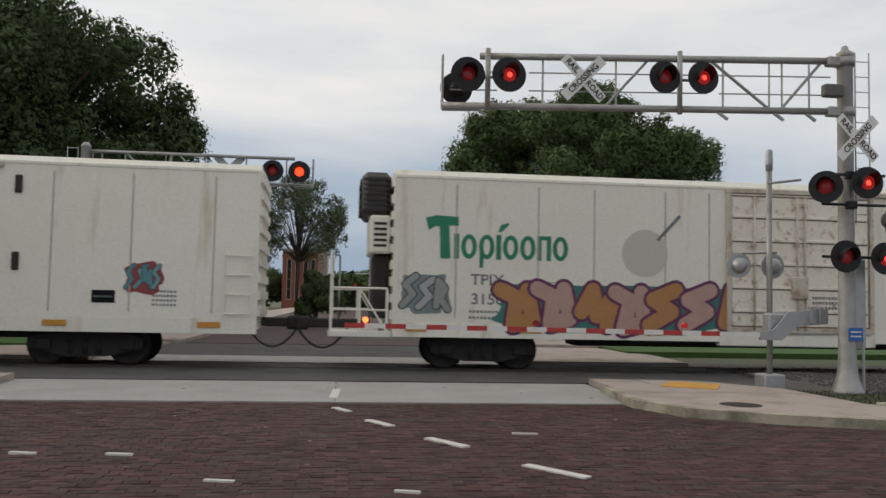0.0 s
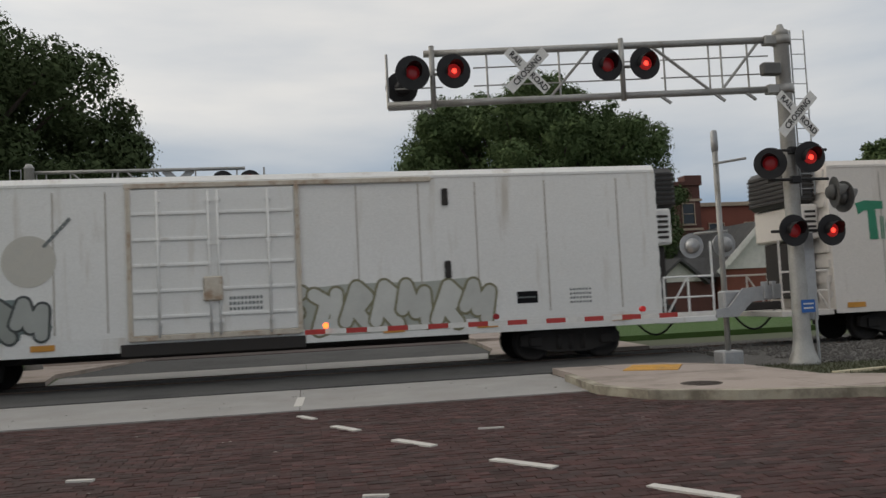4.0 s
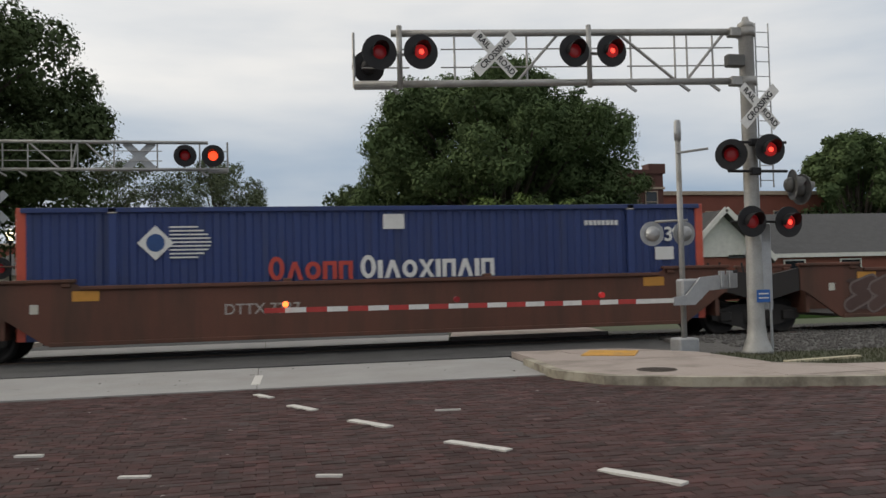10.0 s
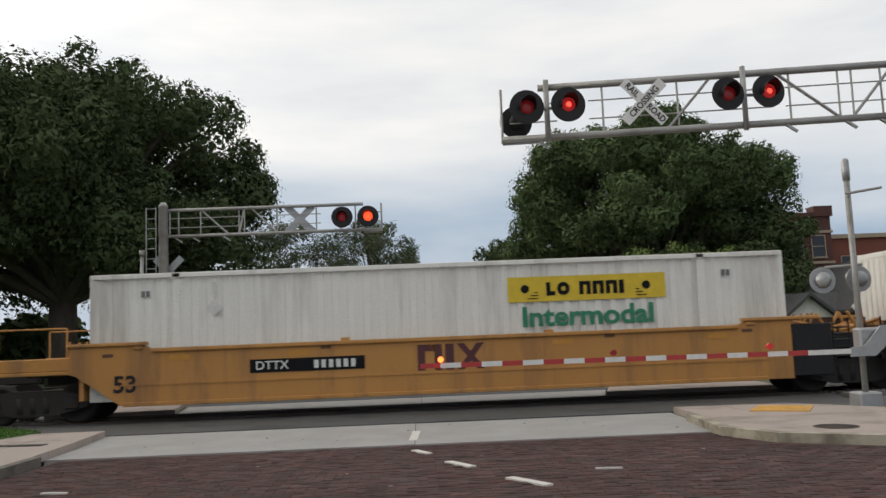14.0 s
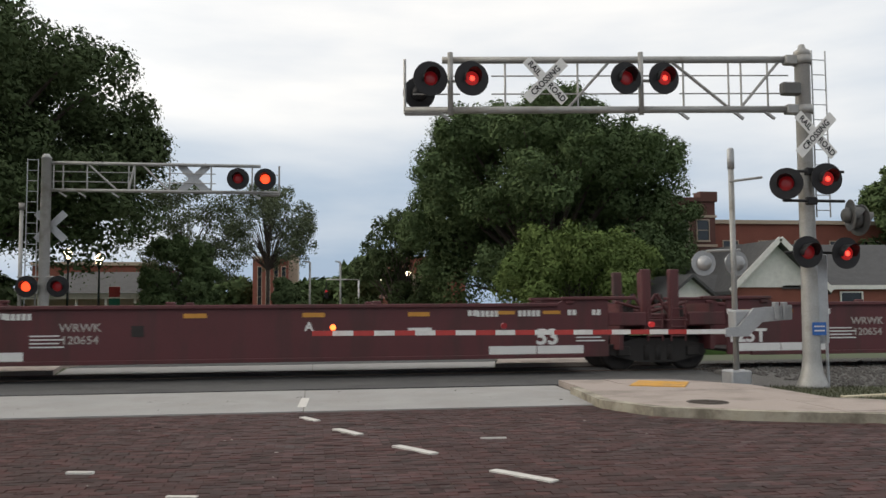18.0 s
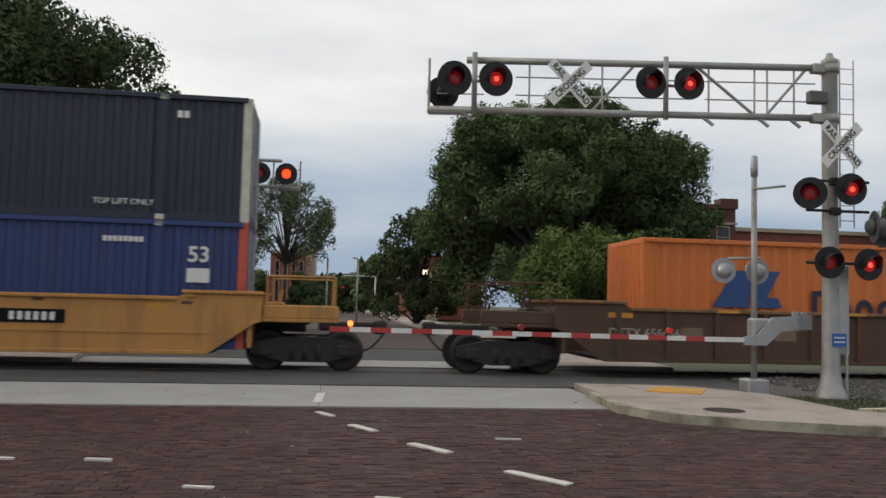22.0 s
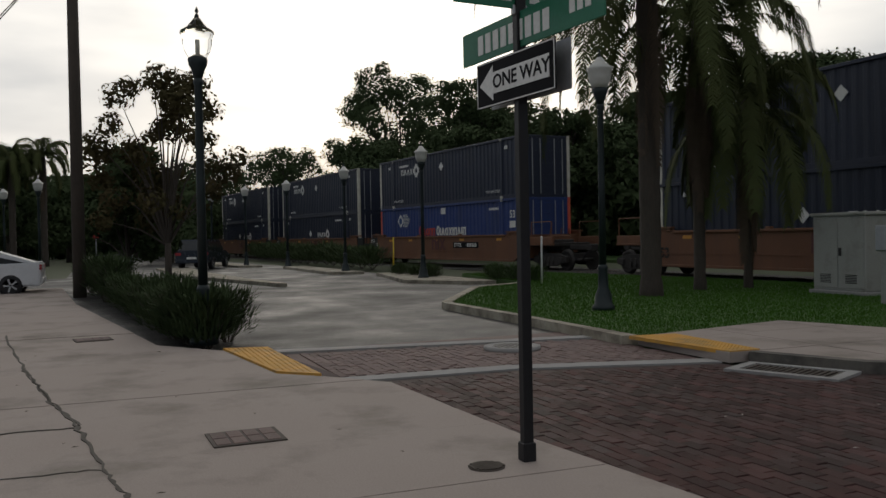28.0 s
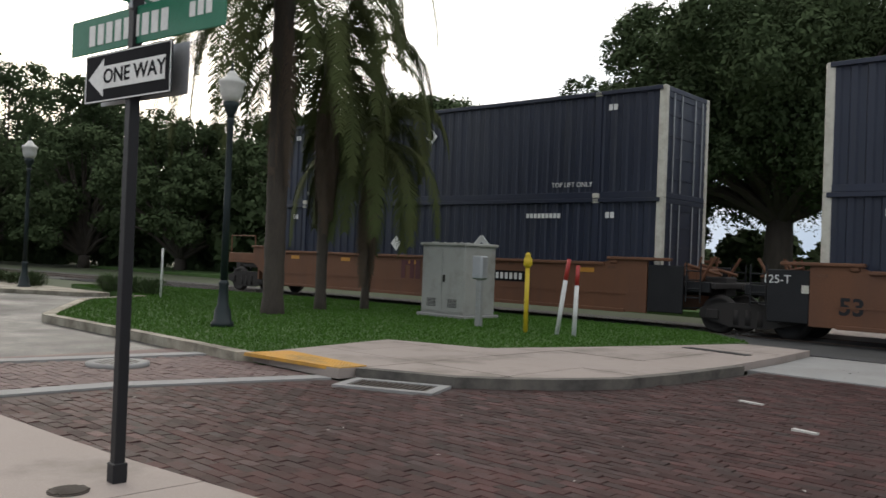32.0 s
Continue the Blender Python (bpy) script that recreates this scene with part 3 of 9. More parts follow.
# ---- ground and paving ----
def clip(poly, x0, x1, y0, y1):
    """The part of an outline inside a rectangle."""
    def cut(pts, inside, cross):
        out = []
        for k, b in enumerate(pts):
            a = pts[k - 1]
            if inside(b):
                if not inside(a):
                    out.append(cross(a, b))
                out.append(b)
            elif inside(a):
                out.append(cross(a, b))
        return out

    def atx(v):
        return lambda a, b: (v, a[1] + (b[1] - a[1]) * (v - a[0]) / (b[0] - a[0]))

    def aty(v):
        return lambda a, b: (a[0] + (b[0] - a[0]) * (v - a[1]) / (b[1] - a[1]), v)

    p = cut(poly, lambda q: q[0] >= x0, atx(x0))
    p = cut(p, lambda q: q[0] <= x1, atx(x1)) if p else p
    p = cut(p, lambda q: q[1] >= y0, aty(y0)) if p else p
    return cut(p, lambda q: q[1] <= y1, aty(y1)) if p else p


def inside(poly, x, y):
    c = False
    for k, (x1, y1) in enumerate(poly):
        x0, y0 = poly[k - 1]
        if (y0 > y) != (y1 > y) and x < (x1 - x0) * (y - y0) / (y1 - y0) + x0:
            c = not c
    return c


def slabs(parent, poly, xs, ys, z, material, thick=0.12, name="slab", gap=0.006):
    """Cast slabs with joints between them, each a piece of its own."""
    for i in range(len(xs) - 1):
        for j in range(len(ys) - 1):
            q = clip(poly, xs[i] + gap, xs[i + 1] - gap, ys[j] + gap, ys[j + 1] - gap)
            if len(q) < 3:
                continue
            area = abs(sum(a[0] * b[1] - b[0] * a[1] for a, b in zip(q, q[1:] + q[:1]))) / 2
            if area < 0.02:
                continue
            bm = bmesh.new()
            dz = random.uniform(-0.004, 0.004)
            prism(bm, q, "z", z - thick, z + dz)
            fix(bm)
            part(name, bm, material, parent)


def steps(a, b, d):
    n = max(1, round((b - a) / d))
    return [a + (b - a) * k / n for k in range(n + 1)]


ROAD = [(-12, -40), (60, -40), (60, 9.6), (14, 9.2), (10, 9.4), (7.4, 10.1), (5.7, 10.75), (4.7, 11.4), (4.45, 12.4), (4.5, 16.0), (-5.5, 16.0), (-5.3, 12.3), (-5.4, 10.6), (-5.55, 9.5), (-5.9, 8.8), (-6.35, 8.2), (-6.8, 7.75), (-7.4, 7.5), (-8.0, 7.25), (-7.6, 6.9), (-9.2, 6.9), (-9.1, 2.7), (-11.9, 2.3), (-12, 0.5)]
tagged(sheet("road", ROAD, -0.0055, BRICKBED, 0.25), "worn dark red brick roadway of the crossing streets", "road")
# the street's bricks: those in front of the camera stand as pieces
BRICKS = [(-8.68, 4.6), (-8.76, 2.95), (-3.7, 3.3), (12, 3.3), (12, 9.25), (10, 9.35), (7.4, 10.05), (5.7, 10.7), (4.65, 11.4), (4.4, 12.75), (-5.25, 12.75), (-5.36, 10.6), (-5.5, 9.5), (-5.82, 8.8), (-6.26, 8.13), (-6.72, 7.66), (-7.3, 7.42), (-7.9, 7.17), (-7.6, 6.85), (-8.0, 6.85)]


def brick_rows(poly, bw, bh, x0, x1, y0, y1, rng):
    rows = []
    j = 0
    y = y0
    while y < y1:
        x = x0 + (bw / 2 if j % 2 else 0)
        while x < x1:
            if inside(poly, x + bw / 2, y + bh / 2) and inside(poly, x + 0.02, y + 0.02) and inside(poly, x + bw - 0.02, y + bh - 0.02):
                rows.append((x, y, rng.uniform(-0.004, 0.005), rng.uniform(-0.012, 0.012)))
            x += bw
        y += bh
        j += 1
    return rows


def brick_verts(x, y, z, a, bw, bh, g=0.002, c=0.004, d=0.02):
    w, h = bw / 2 - g, bh / 2 - g
    ca, sa = math.cos(a), math.sin(a)
    tx, ty = 2.4 * a, 11.0 * z
    out = []
    for zz, k in ((-d, 0.0), (-0.006, 0.0), (0.0, c)):
        for sx, sy in ((-1, -1), (1, -1), (1, 1), (-1, 1)):
            px, py = sx * (w - k), sy * (h - k)
            out.append((x + bw / 2 + px * ca - py * sa, y + bh / 2 + px * sa + py * ca, z + zz + px * tx + py * ty))
    return out


BRICK_FACES = [(0, 1, 5, 4), (1, 2, 6, 5), (2, 3, 7, 6), (3, 0, 4, 7), (4, 5, 9, 8), (5, 6, 10, 9), (6, 7, 11, 10), (7, 4, 8, 11), (8, 9, 10, 11)]


def brick_field(name, rows, bw, bh, material, label, parent=None):
    vs, fs = [], []
    for x, y, z, a in rows:
        n = len(vs)
        vs += brick_verts(x, y, z, a, bw, bh)
        fs += [tuple(i + n for i in f) for f in BRICK_FACES]
    me = bpy.data.meshes.new(name)
    me.from_pydata(vs, [], fs)
    me.materials.append(material)
    ob = new(name, me)
    if parent is not None:
        ob.parent = parent
        ob["kind"] = "stuff"
        return ob
    return tagged(ob, label, "paving", kind="stuff")


# beyond the bricks: crossing, far street, car park
APRON = [(-5.5, 12.8), (4.5, 12.8), (4.55, 14.4), (4.6, 15.95), (-5.75, 15.95), (-5.55, 14.2)]
apron = thing("concrete_apron", Matrix(), "pale grey concrete apron before the rail crossing", "pavement", kind="structure")
slabs(apron, APRON, [-6, -0.12, 5], [12.79, 14.2, 16], 0.012, CONC_G)
FAR_APRON = [(-6.2, 22.02), (4.7, 22.02), (5.3, 24.7), (-6.6, 24.7)]
apron2 = thing("concrete_apron", Matrix(), "pale grey concrete apron beyond the rail crossing", "pavement", kind="structure")
slabs(apron2, FAR_APRON, [-7, -3.4, 0, 3.2, 7], [22, 23.4, 24.8], -0.1, CONC_G, 0.12)


def slope(name, pts, material, label, cat):
    """A thick sheet whose corners lie at their own heights."""
    bm = bmesh.new()
    hi = [bm.verts.new(p) for p in pts]
    lo = [bm.verts.new((p[0], p[1], p[2] - 0.2)) for p in pts]
    n = len(pts)
    bm.faces.new(hi)
    bm.faces.new(lo[::-1])
    for k in range(n):
        bm.faces.new((hi[k], lo[k], lo[(k + 1) % n], hi[(k + 1) % n]))
    return tagged(part(name, fix(bm), material), label, cat, kind="structure")


slope("crossing", [(-9.0, 15.96, 0.03), (8.6, 15.96, 0.03), (9.5, 19.9, -0.088), (-9.4, 19.9, -0.088)], ASPHALT, "dark asphalt sloping down to the rails", "crossing")
slope("crossing", [(-9.4, 19.905, -0.088), (9.5, 19.905, -0.088), (9.5, 22.0, -0.092), (-9.4, 22.0, -0.092)], ASPHALT, "dark asphalt between and beside the rails", "crossing")
slope("crossing", [(-6.6, 24.72, -0.095), (5.4, 24.72, -0.095), (5.6, 29.4, -0.02), (-5.4, 29.4, -0.02)], ASPHALT, "dark asphalt street beyond the rail crossing", "crossing")
for pts in ([(4.8, 22.3), (9.3, 22.3), (9.6, 25.5), (9.0, 29.4), (5.9, 29.4), (5.5, 25)], [(-9.6, 22.3), (-6.3, 22.3), (-6.8, 25), (-5.7, 29.4), (-8.4, 29.4), (-10.2, 25.5)]):
    sheet("far_pavement", pts, 0.0, CONC, 0.25, "pale concrete pavement corner beyond the track", "pavement")
tagged(sheet("street", [(-5.2, 29.42), (5.6, 29.42), (5.8, 170), (-5.0, 170)], -0.005, BRICKBED, 0.2), "dull brick street leading into town", "road")
sheet("far_pavement", [(5.9, 29.42), (9.0, 29.42), (9.0, 170), (5.9, 170)], 0.1, CONC, 0.25, "pale concrete pavement beside the far street", "pavement")
sheet("far_pavement", [(-8.4, 29.42), (-5.3, 29.42), (-5.3, 170), (-8.4, 170)], 0.1, CONC, 0.25, "pale concrete pavement beside the far street", "pavement")
LOTPOLY = [(-150, -3.0), (-31, -1.4), (-22.2, -0.6), (-18.3, -0.05), (-12.6, 0.75), (-11.95, 2.25), (-11.95, 7.0), (-13.1, 7.0), (-17.2, 6.95), (-18.3, 7.6), (-22.0, 9.8), (-23.0, 11.7), (-40, 11.2), (-75, 7.5), (-150, 0)]
sheet("car_park", LOTPOLY, -0.02, LOT, 0.25, "worn grey asphalt of the car park lane", "road")
tagged(sheet("cross_street", [(-42, -40), (-31, -40), (-31, 2.55), (-42, 2.55)], -0.015, LOT, 0.2), "grey asphalt side street", "road")

# the raised crosswalk of red pavers between two concrete strips
bm = bmesh.new()
box(bm, -11.93, -9.1, 2.45, 6.95, -0.2, -0.015)
tagged(part("crosswalk_bed", bm, REDPAVE), "bed of the red paver crosswalk", "paving", kind="structure")
for pts in ([(-11.85, 2.3), (-11.55, 2.35), (-10.83, 6.95), (-11.12, 6.95)], [(-9.1, 2.5), (-8.8, 2.75), (-8.72, 4.6), (-8.05, 6.9), (-8.34, 6.9), (-9.02, 4.6)]):
    bm = bmesh.new()
    prism(bm, pts, "z", -0.1, 0.018)
    tagged(part("crosswalk_strip", fix(bm), CONC_G), "pale concrete strip along the red crosswalk", "kerb", kind="structure")

# pavement at the camera's corner
SOUTH = [(-60, -30), (30, -30), (30, 3.3), (-3.75, 3.22), (-5.5, 3.0), (-8.1, 2.85), (-8.75, 2.33), (-9.2, 1.9), (-11.5, 1.62), (-12.6, 0.85), (-18.3, 0.05), (-22.2, -0.5), (-30.9, -1.2), (-30.9, -30)]
south = thing("pavement", Matrix(), "weathered beige concrete pavement with joints and cracks", "pavement", kind="structure")
slabs(south, SOUTH, [-31, -27, -23.5, -20, -17, -14.4, -11.5, -8.35, -5.95, -4.55, -2.4, 0, 3, 6, 12, 20, 30], [-30, -12, -5, -2.9, 3.6], 0.1, CONC)
crack_rng = random.Random(8)


def crack(pts, w, parent):
    bm = bmesh.new()
    line = []
    for (xa, ya), (xb, yb) in zip(pts, pts[1:]):
        for k in range(12):
            u = k / 12
            line.append((xa + (xb - xa) * u + crack_rng.gauss(0, 0.012), ya + (yb - ya) * u + crack_rng.gauss(0, 0.012)))
    ws = [w * crack_rng.uniform(0.3, 1.2) for _ in line]
    band(bm, [(x - q, y - q) for (x, y), q in zip(line, ws)], [(x + q, y + q) for (x, y), q in zip(line, ws)], 0.09, 0.1065)
    part("crack", bm, CRACKDIRT, parent)


crack([(-15.2, -1.33), (-11.0, -0.72), (-8.64, -0.3), (-7.23, -0.01), (-5.82, 0.18), (-5.06, 0.32), (-4.2, 0.5)], 0.018, south)
crack([(-11.0, -0.7), (-8.6, -0.28), (-7.2, 0.02)], 0.012, south)
crack([(-5.82, 0.18), (-5.83, -0.42), (-5.9, -1.6)], 0.008, south)
crack([(-7.23, -0.01), (-7.26, -0.59), (-7.4, -2.2)], 0.008, south)
# vault lid of nine small plates, and round cover
for lx, ly, lr in ((-6.31, 1.15, 2), (-13.8, 0.0, 8)):
    lid = thing("utility_vault_lid", pose(lx, ly, 0.1, 0, 0, lr), "square iron vault lid with dull brick inlays", "vault lid", "vault lids in the pavement")
    bm = bmesh.new()
    box(bm, -0.23, 0.23, -0.26, 0.26, -0.05, 0.008)
    part("lid_frame", bm, IRON, lid)
    for i in range(2):
        for j in range(4):
            bm = bmesh.new()
            box(bm, -0.2 + i * 0.205, -0.01 + i * 0.205, -0.235 + j * 0.12, -0.13 + j * 0.12, 0.0, 0.013, 0.004)
            part("inlay", bm, REDPAVE, lid)


def round_cover(x, y, z, r, label, ring=False):
    c = thing("manhole_cover", pose(x, y, z), label, "manhole cover")
    bm = bmesh.new()
    tube(bm, (0, 0, -0.05), (0, 0, 0.008), r, n=28)
    part("cover_plate", bm, IRON, c)
    if ring:
        bm = bmesh.new()
        lathe(bm, [(r + 0.001, -0.05), (r + 0.09, -0.05), (r + 0.09, 0.012), (r + 0.001, 0.012)], 28)
        part("cover_ring", fix(bm), CONC_G, c)
    for k in range(-3, 4):
        bm = bmesh.new()
        half = math.sqrt(max(0.0003, (r * 0.86) ** 2 - (k * r * 0.25) ** 2))
        box(bm, -half, half, k * r * 0.25 - 0.02, k * r * 0.25 + 0.02, 0.007, 0.014)
        part("cover_rib", bm, IRON, c)
    return c


round_cover(-4.81, 2.41, 0.1, 0.115, "small rusty iron valve cover in the pavement")
round_cover(-10.48, 5.36, 0.02, 0.30, "round iron manhole cover in the red pavers", True)
round_cover(5.7, 11.82, 0.12, 0.3, "round iron manhole cover in the concrete pavement")
# storm drain grate
grate = thing("storm_drain", pose(-7.165, 7.09, 0.0, 0, 0, 25), "iron storm drain grate in a pale concrete frame", "storm drain")
bm = bmesh.new()
for xa, xb, ya, yb in ((-0.61, 0.61, -0.34, -0.23), (-0.61, 0.61, 0.23, 0.34), (-0.61, -0.49, -0.23, 0.23), (0.49, 0.61, -0.23, 0.23)):
    box(bm, xa, xb, ya, yb, -0.05, 0.028)
part("frame", bm, CONC_G, grate)
# a black plate stands in for the shaded depth below the bars
bm = bmesh.new()
box(bm, -0.49, 0.49, -0.23, 0.23, -0.04, 0.004)
part("pit", bm, BLACKP, grate)
for k in range(14):
    bm = bmesh.new()
    box(bm, -0.475 + k * 0.07, -0.437 + k * 0.07, -0.23, 0.23, 0.0, 0.02)
    part("grate_bar", bm, IRON, grate)

# north-west corner: pavement, kerbs, lawn
NW = [(-9.9, 7.0), (-8.0, 6.97), (-8.01, 7.36), (-7.43, 7.61), (-6.87, 7.84), (-6.44, 8.25), (-6.0, 8.88), (-5.68, 9.56), (-5.54, 10.62), (-5.48, 12.3), (-5.6, 14.2), (-5.75, 15.9), (-7.0, 15.9), (-7.45, 14.3), (-8.75, 10.6), (-10.5, 10.05)]
nw = thing("pavement", Matrix(), "beige concrete pavement on the lawn corner", "pavement", kind="structure")
slabs(nw, NW, steps(-11, -5, 1.5), steps(6.8, 16.1, 1.55), 0.12, CONC)
KERB_NW = [(-7.95, 7.2), (-7.35, 7.45), (-6.75, 7.7), (-6.3, 8.15), (-5.85, 8.8), (-5.52, 9.5), (-5.38, 10.6), (-5.32, 12.3)]
bm = bmesh.new()
band(bm, KERB_NW, [(-8.0, 7.35), (-7.42, 7.6), (-6.86, 7.83), (-6.43, 8.24), (-5.99, 8.87), (-5.67, 9.55), (-5.53, 10.62), (-5.47, 12.3)], -0.15, 0.124)
tagged(part("kerb", bm, KERB_D), "stained concrete kerb round the corner, darkened for its edge shadow", "kerb", kind="structure")
# no opening is cut: a flat black plate gives the slot's inner shade
slot = thing("kerb_inlet", Matrix(), "inlet slot in the concrete pavement, its shaded opening a black plate", "drain")
bm = bmesh.new()
prism(bm, [(-7.2, 13.95), (-6.0, 13.78), (-5.95, 13.98), (-7.16, 14.18)], "z", 0.1, 0.13)
part("slot", fix(bm), BLACKP, slot)
LAWN = [(-9.95, 7.05), (-10.55, 10.1), (-8.8, 10.65), (-7.5, 14.35), (-7.2, 16.6), (-9.0, 18.2), (-14, 18.1), (-22, 17.3), (-30, 15.6), (-30, 12.8), (-23.0, 12.0), (-21.9, 9.9), (-18.2, 7.75), (-17.1, 7.15), (-13.1, 7.12)]
sheet("lawn", LAWN, 0.1, GRASSBASE, 0.25, "mown green lawn beside the track", "lawn")
KI = [(-10.0, 6.8), (-11.0, 6.86), (-13.1, 6.92), (-16.9, 6.9), (-17.3, 7.0), (-18.3, 7.6), (-22.0, 9.75), (-23.1, 11.9)]
bm = bmesh.new()
band(bm, KI, [(-9.95, 7.04), (-11.0, 7.05), (-13.1, 7.1), (-16.8, 7.1), (-17.15, 7.18), (-18.2, 7.78), (-21.85, 9.93), (-22.9, 12.0)], -0.15, 0.13)
tagged(part("kerb", bm, KERB), "worn concrete kerb round the lawn island", "kerb", kind="structure")
# tactile strips with their domes


def tactile(poly, dx, dy, label):
    t = thing("tactile_strip", Matrix(), label, "tactile paving")
    bm = bmesh.new()
    prism(bm, poly, "z", 0.09, 0.118 if poly[0][1] < 2 else 0.136)
    part("plate", fix(bm), YELLOWPAINT, t)
    vs, fs = [], []
    zt = 0.117 if poly[0][1] < 2 else 0.135
    xs, ys = [p[0] for p in poly], [p[1] for p in poly]
    x = min(xs)
    while x < max(xs):
        y = min(ys)
        while y < max(ys):
            if inside(poly, x - 0.03, y) and inside(poly, x + 0.03, y) and inside(poly, x, y + 0.03) and inside(poly, x, y - 0.03):
                n = len(vs)
                vs += [(x + 0.014 * math.cos(a), y + 0.014 * math.sin(a), zt) for a in (0, 1.57, 3.14, 4.71)] + [(x, y, zt + 0.01)]
                fs += [(n, n + 1, n + 4), (n + 1, n + 2, n + 4), (n + 2, n + 3, n + 4), (n + 3, n, n + 4)]
            y += dy
        x += dx
    me = bpy.data.meshes.new("domes")
    me.from_pydata(vs, [], fs)
    me.materials.append(YELLOWPAINT)
    ob = new("dome_field", me)
    ob.parent = t
    ob["kind"] = "stuff"


tactile([(-11.6, 1.64), (-9.25, 1.92), (-8.85, 2.32), (-11.45, 2.2)], 0.06, 0.06, "yellow tactile strip at the pavement's edge")
tactile([(-9.9, 6.86), (-8.02, 6.99), (-8.02, 7.43), (-9.8, 7.55)], 0.06, 0.06, "yellow tactile strip on the lawn corner")
tactile([(5.5, 14.42), (6.33, 13.98), (6.8, 14.85), (6.02, 15.3)], 0.06, 0.06, "yellow tactile strip beside the crossing")

# north-east corner
NE = [(4.6, 14.4), (4.45, 12.4), (4.85, 11.55), (5.8, 10.9), (7.5, 10.22), (10, 9.58), (14, 9.38), (60, 9.8), (60, 11.6), (14, 11.2), (10, 11.2), (8.5, 11.5), (7.82, 12.1), (7.7, 14.3), (6.7, 15.6), (4.65, 15.9)]
ne = thing("pavement", Matrix(), "beige concrete pavement with a yellow strip beside the crossing", "pavement", kind="structure")
slabs(ne, NE, [4, 5.5, 7, 8.5, 10, 11.5, 13, 15, 17, 20, 25, 30, 40, 60], [9, 10.5, 12, 13.5, 14.9, 16.2], 0.12, CONC)
bm = bmesh.new()
band(bm, [(4.43, 14.42), (4.27, 12.4), (4.7, 11.42), (5.7, 10.74), (7.42, 10.05), (10, 9.42), (14, 9.2), (60, 9.6)], [(4.59, 14.4), (4.44, 12.42), (4.84, 11.54), (5.79, 10.89), (7.5, 10.21), (10, 9.57), (14, 9.37), (60, 9.79)], -0.15, 0.125)
tagged(part("kerb", bm, KERB), "yellowed concrete kerb round the pavement", "kerb", kind="structure")
sheet("lawn", [(7.75, 14.3), (7.87, 12.15), (8.55, 11.55), (10, 11.25), (14, 11.25), (60, 11.65), (60, 14.6), (10, 14.0), (8.3, 14.4)], 0.06, WORNLAWN, 0.25, "worn strip of lawn between pavement and track", "lawn")
sheet("gravel_verge", [(6.8, 15.62), (7.75, 14.34), (8.3, 14.44), (10, 14.04), (60, 14.64), (60, 18.5), (9.1, 18.5), (8.65, 15.95), (6.8, 15.95)], 0.05, BALLAST, 0.25, "grey gravel verge between the worn grass and the track", "gravel")
sheet("far_lawn", [(9.1, 26.5), (60, 27), (60, 40), (9.1, 40)], 0.06, GRASSBASE, 0.2, "green lawn beyond the track", "lawn")
sheet("far_lawn", [(-60, 26.5), (-8.5, 26.5), (-8.5, 44), (-60, 44)], 0.06, GRASSBASE, 0.2, "green lawn beyond the track", "lawn")

# lane dashes of white paint
for xa, ya, xb, yb, w in ((-0.12, 12.15, 0.08, 11.72, 0.1), (0.31, 10.92, 0.58, 10.4, 0.11), (0.93, 9.5, 1.28, 8.93, 0.11), (1.69, 7.94, 2.12, 7.35, 0.11), (2.6, 6.39, 3.0, 5.78, 0.11),
                          (-4.25, 9.85, -3.95, 9.78, 0.06), (-3.15, 8.62, -2.9, 8.56, 0.06), (-2.25, 8.55, -2.0, 8.5, 0.06), (-1.15, 7.32, -0.9, 7.26, 0.06), (0.4, 6.88, 0.6, 6.82, 0.05), (1.95, 9.87, 2.25, 9.83, 0.03), (-0.15, 13.3, -0.1, 14.6, 0.13)):
    d = Vector((xb - xa, yb - ya, 0)).normalized()
    n = Vector((-d.y, d.x, 0)) * w / 2
    bm = bmesh.new()
    z = 0.017
    q = [Vector((xa, ya, 0)) + n, Vector((xa, ya, 0)) - n, Vector((xb, yb, 0)) - n, Vector((xb, yb, 0)) + n]
    prism(bm, [(p.x, p.y) for p in q], "z", -0.02, z)
    tagged(part("lane_dash", fix(bm), WHITEPAINT), "worn white painted dash on the bricks", "road marking", "painted dashes on the street")

# track: ballast, ties, rails
def ribbon(name, o0, o1, z0, z1, material, label, s0=-150.0, s1=70.0, cat="track"):
    ss = [s0 + (s1 - s0) * k / 80 for k in range(81)]
    a = [track(s, o0).translation for s in ss]
    b = [track(s, o1).translation for s in ss]
    bm = bmesh.new()
    band(bm, [(p.x, p.y) for p in a], [(p.x, p.y) for p in b], z0, z1)
    return tagged(part(name, bm, material), label, cat, kind="structure")


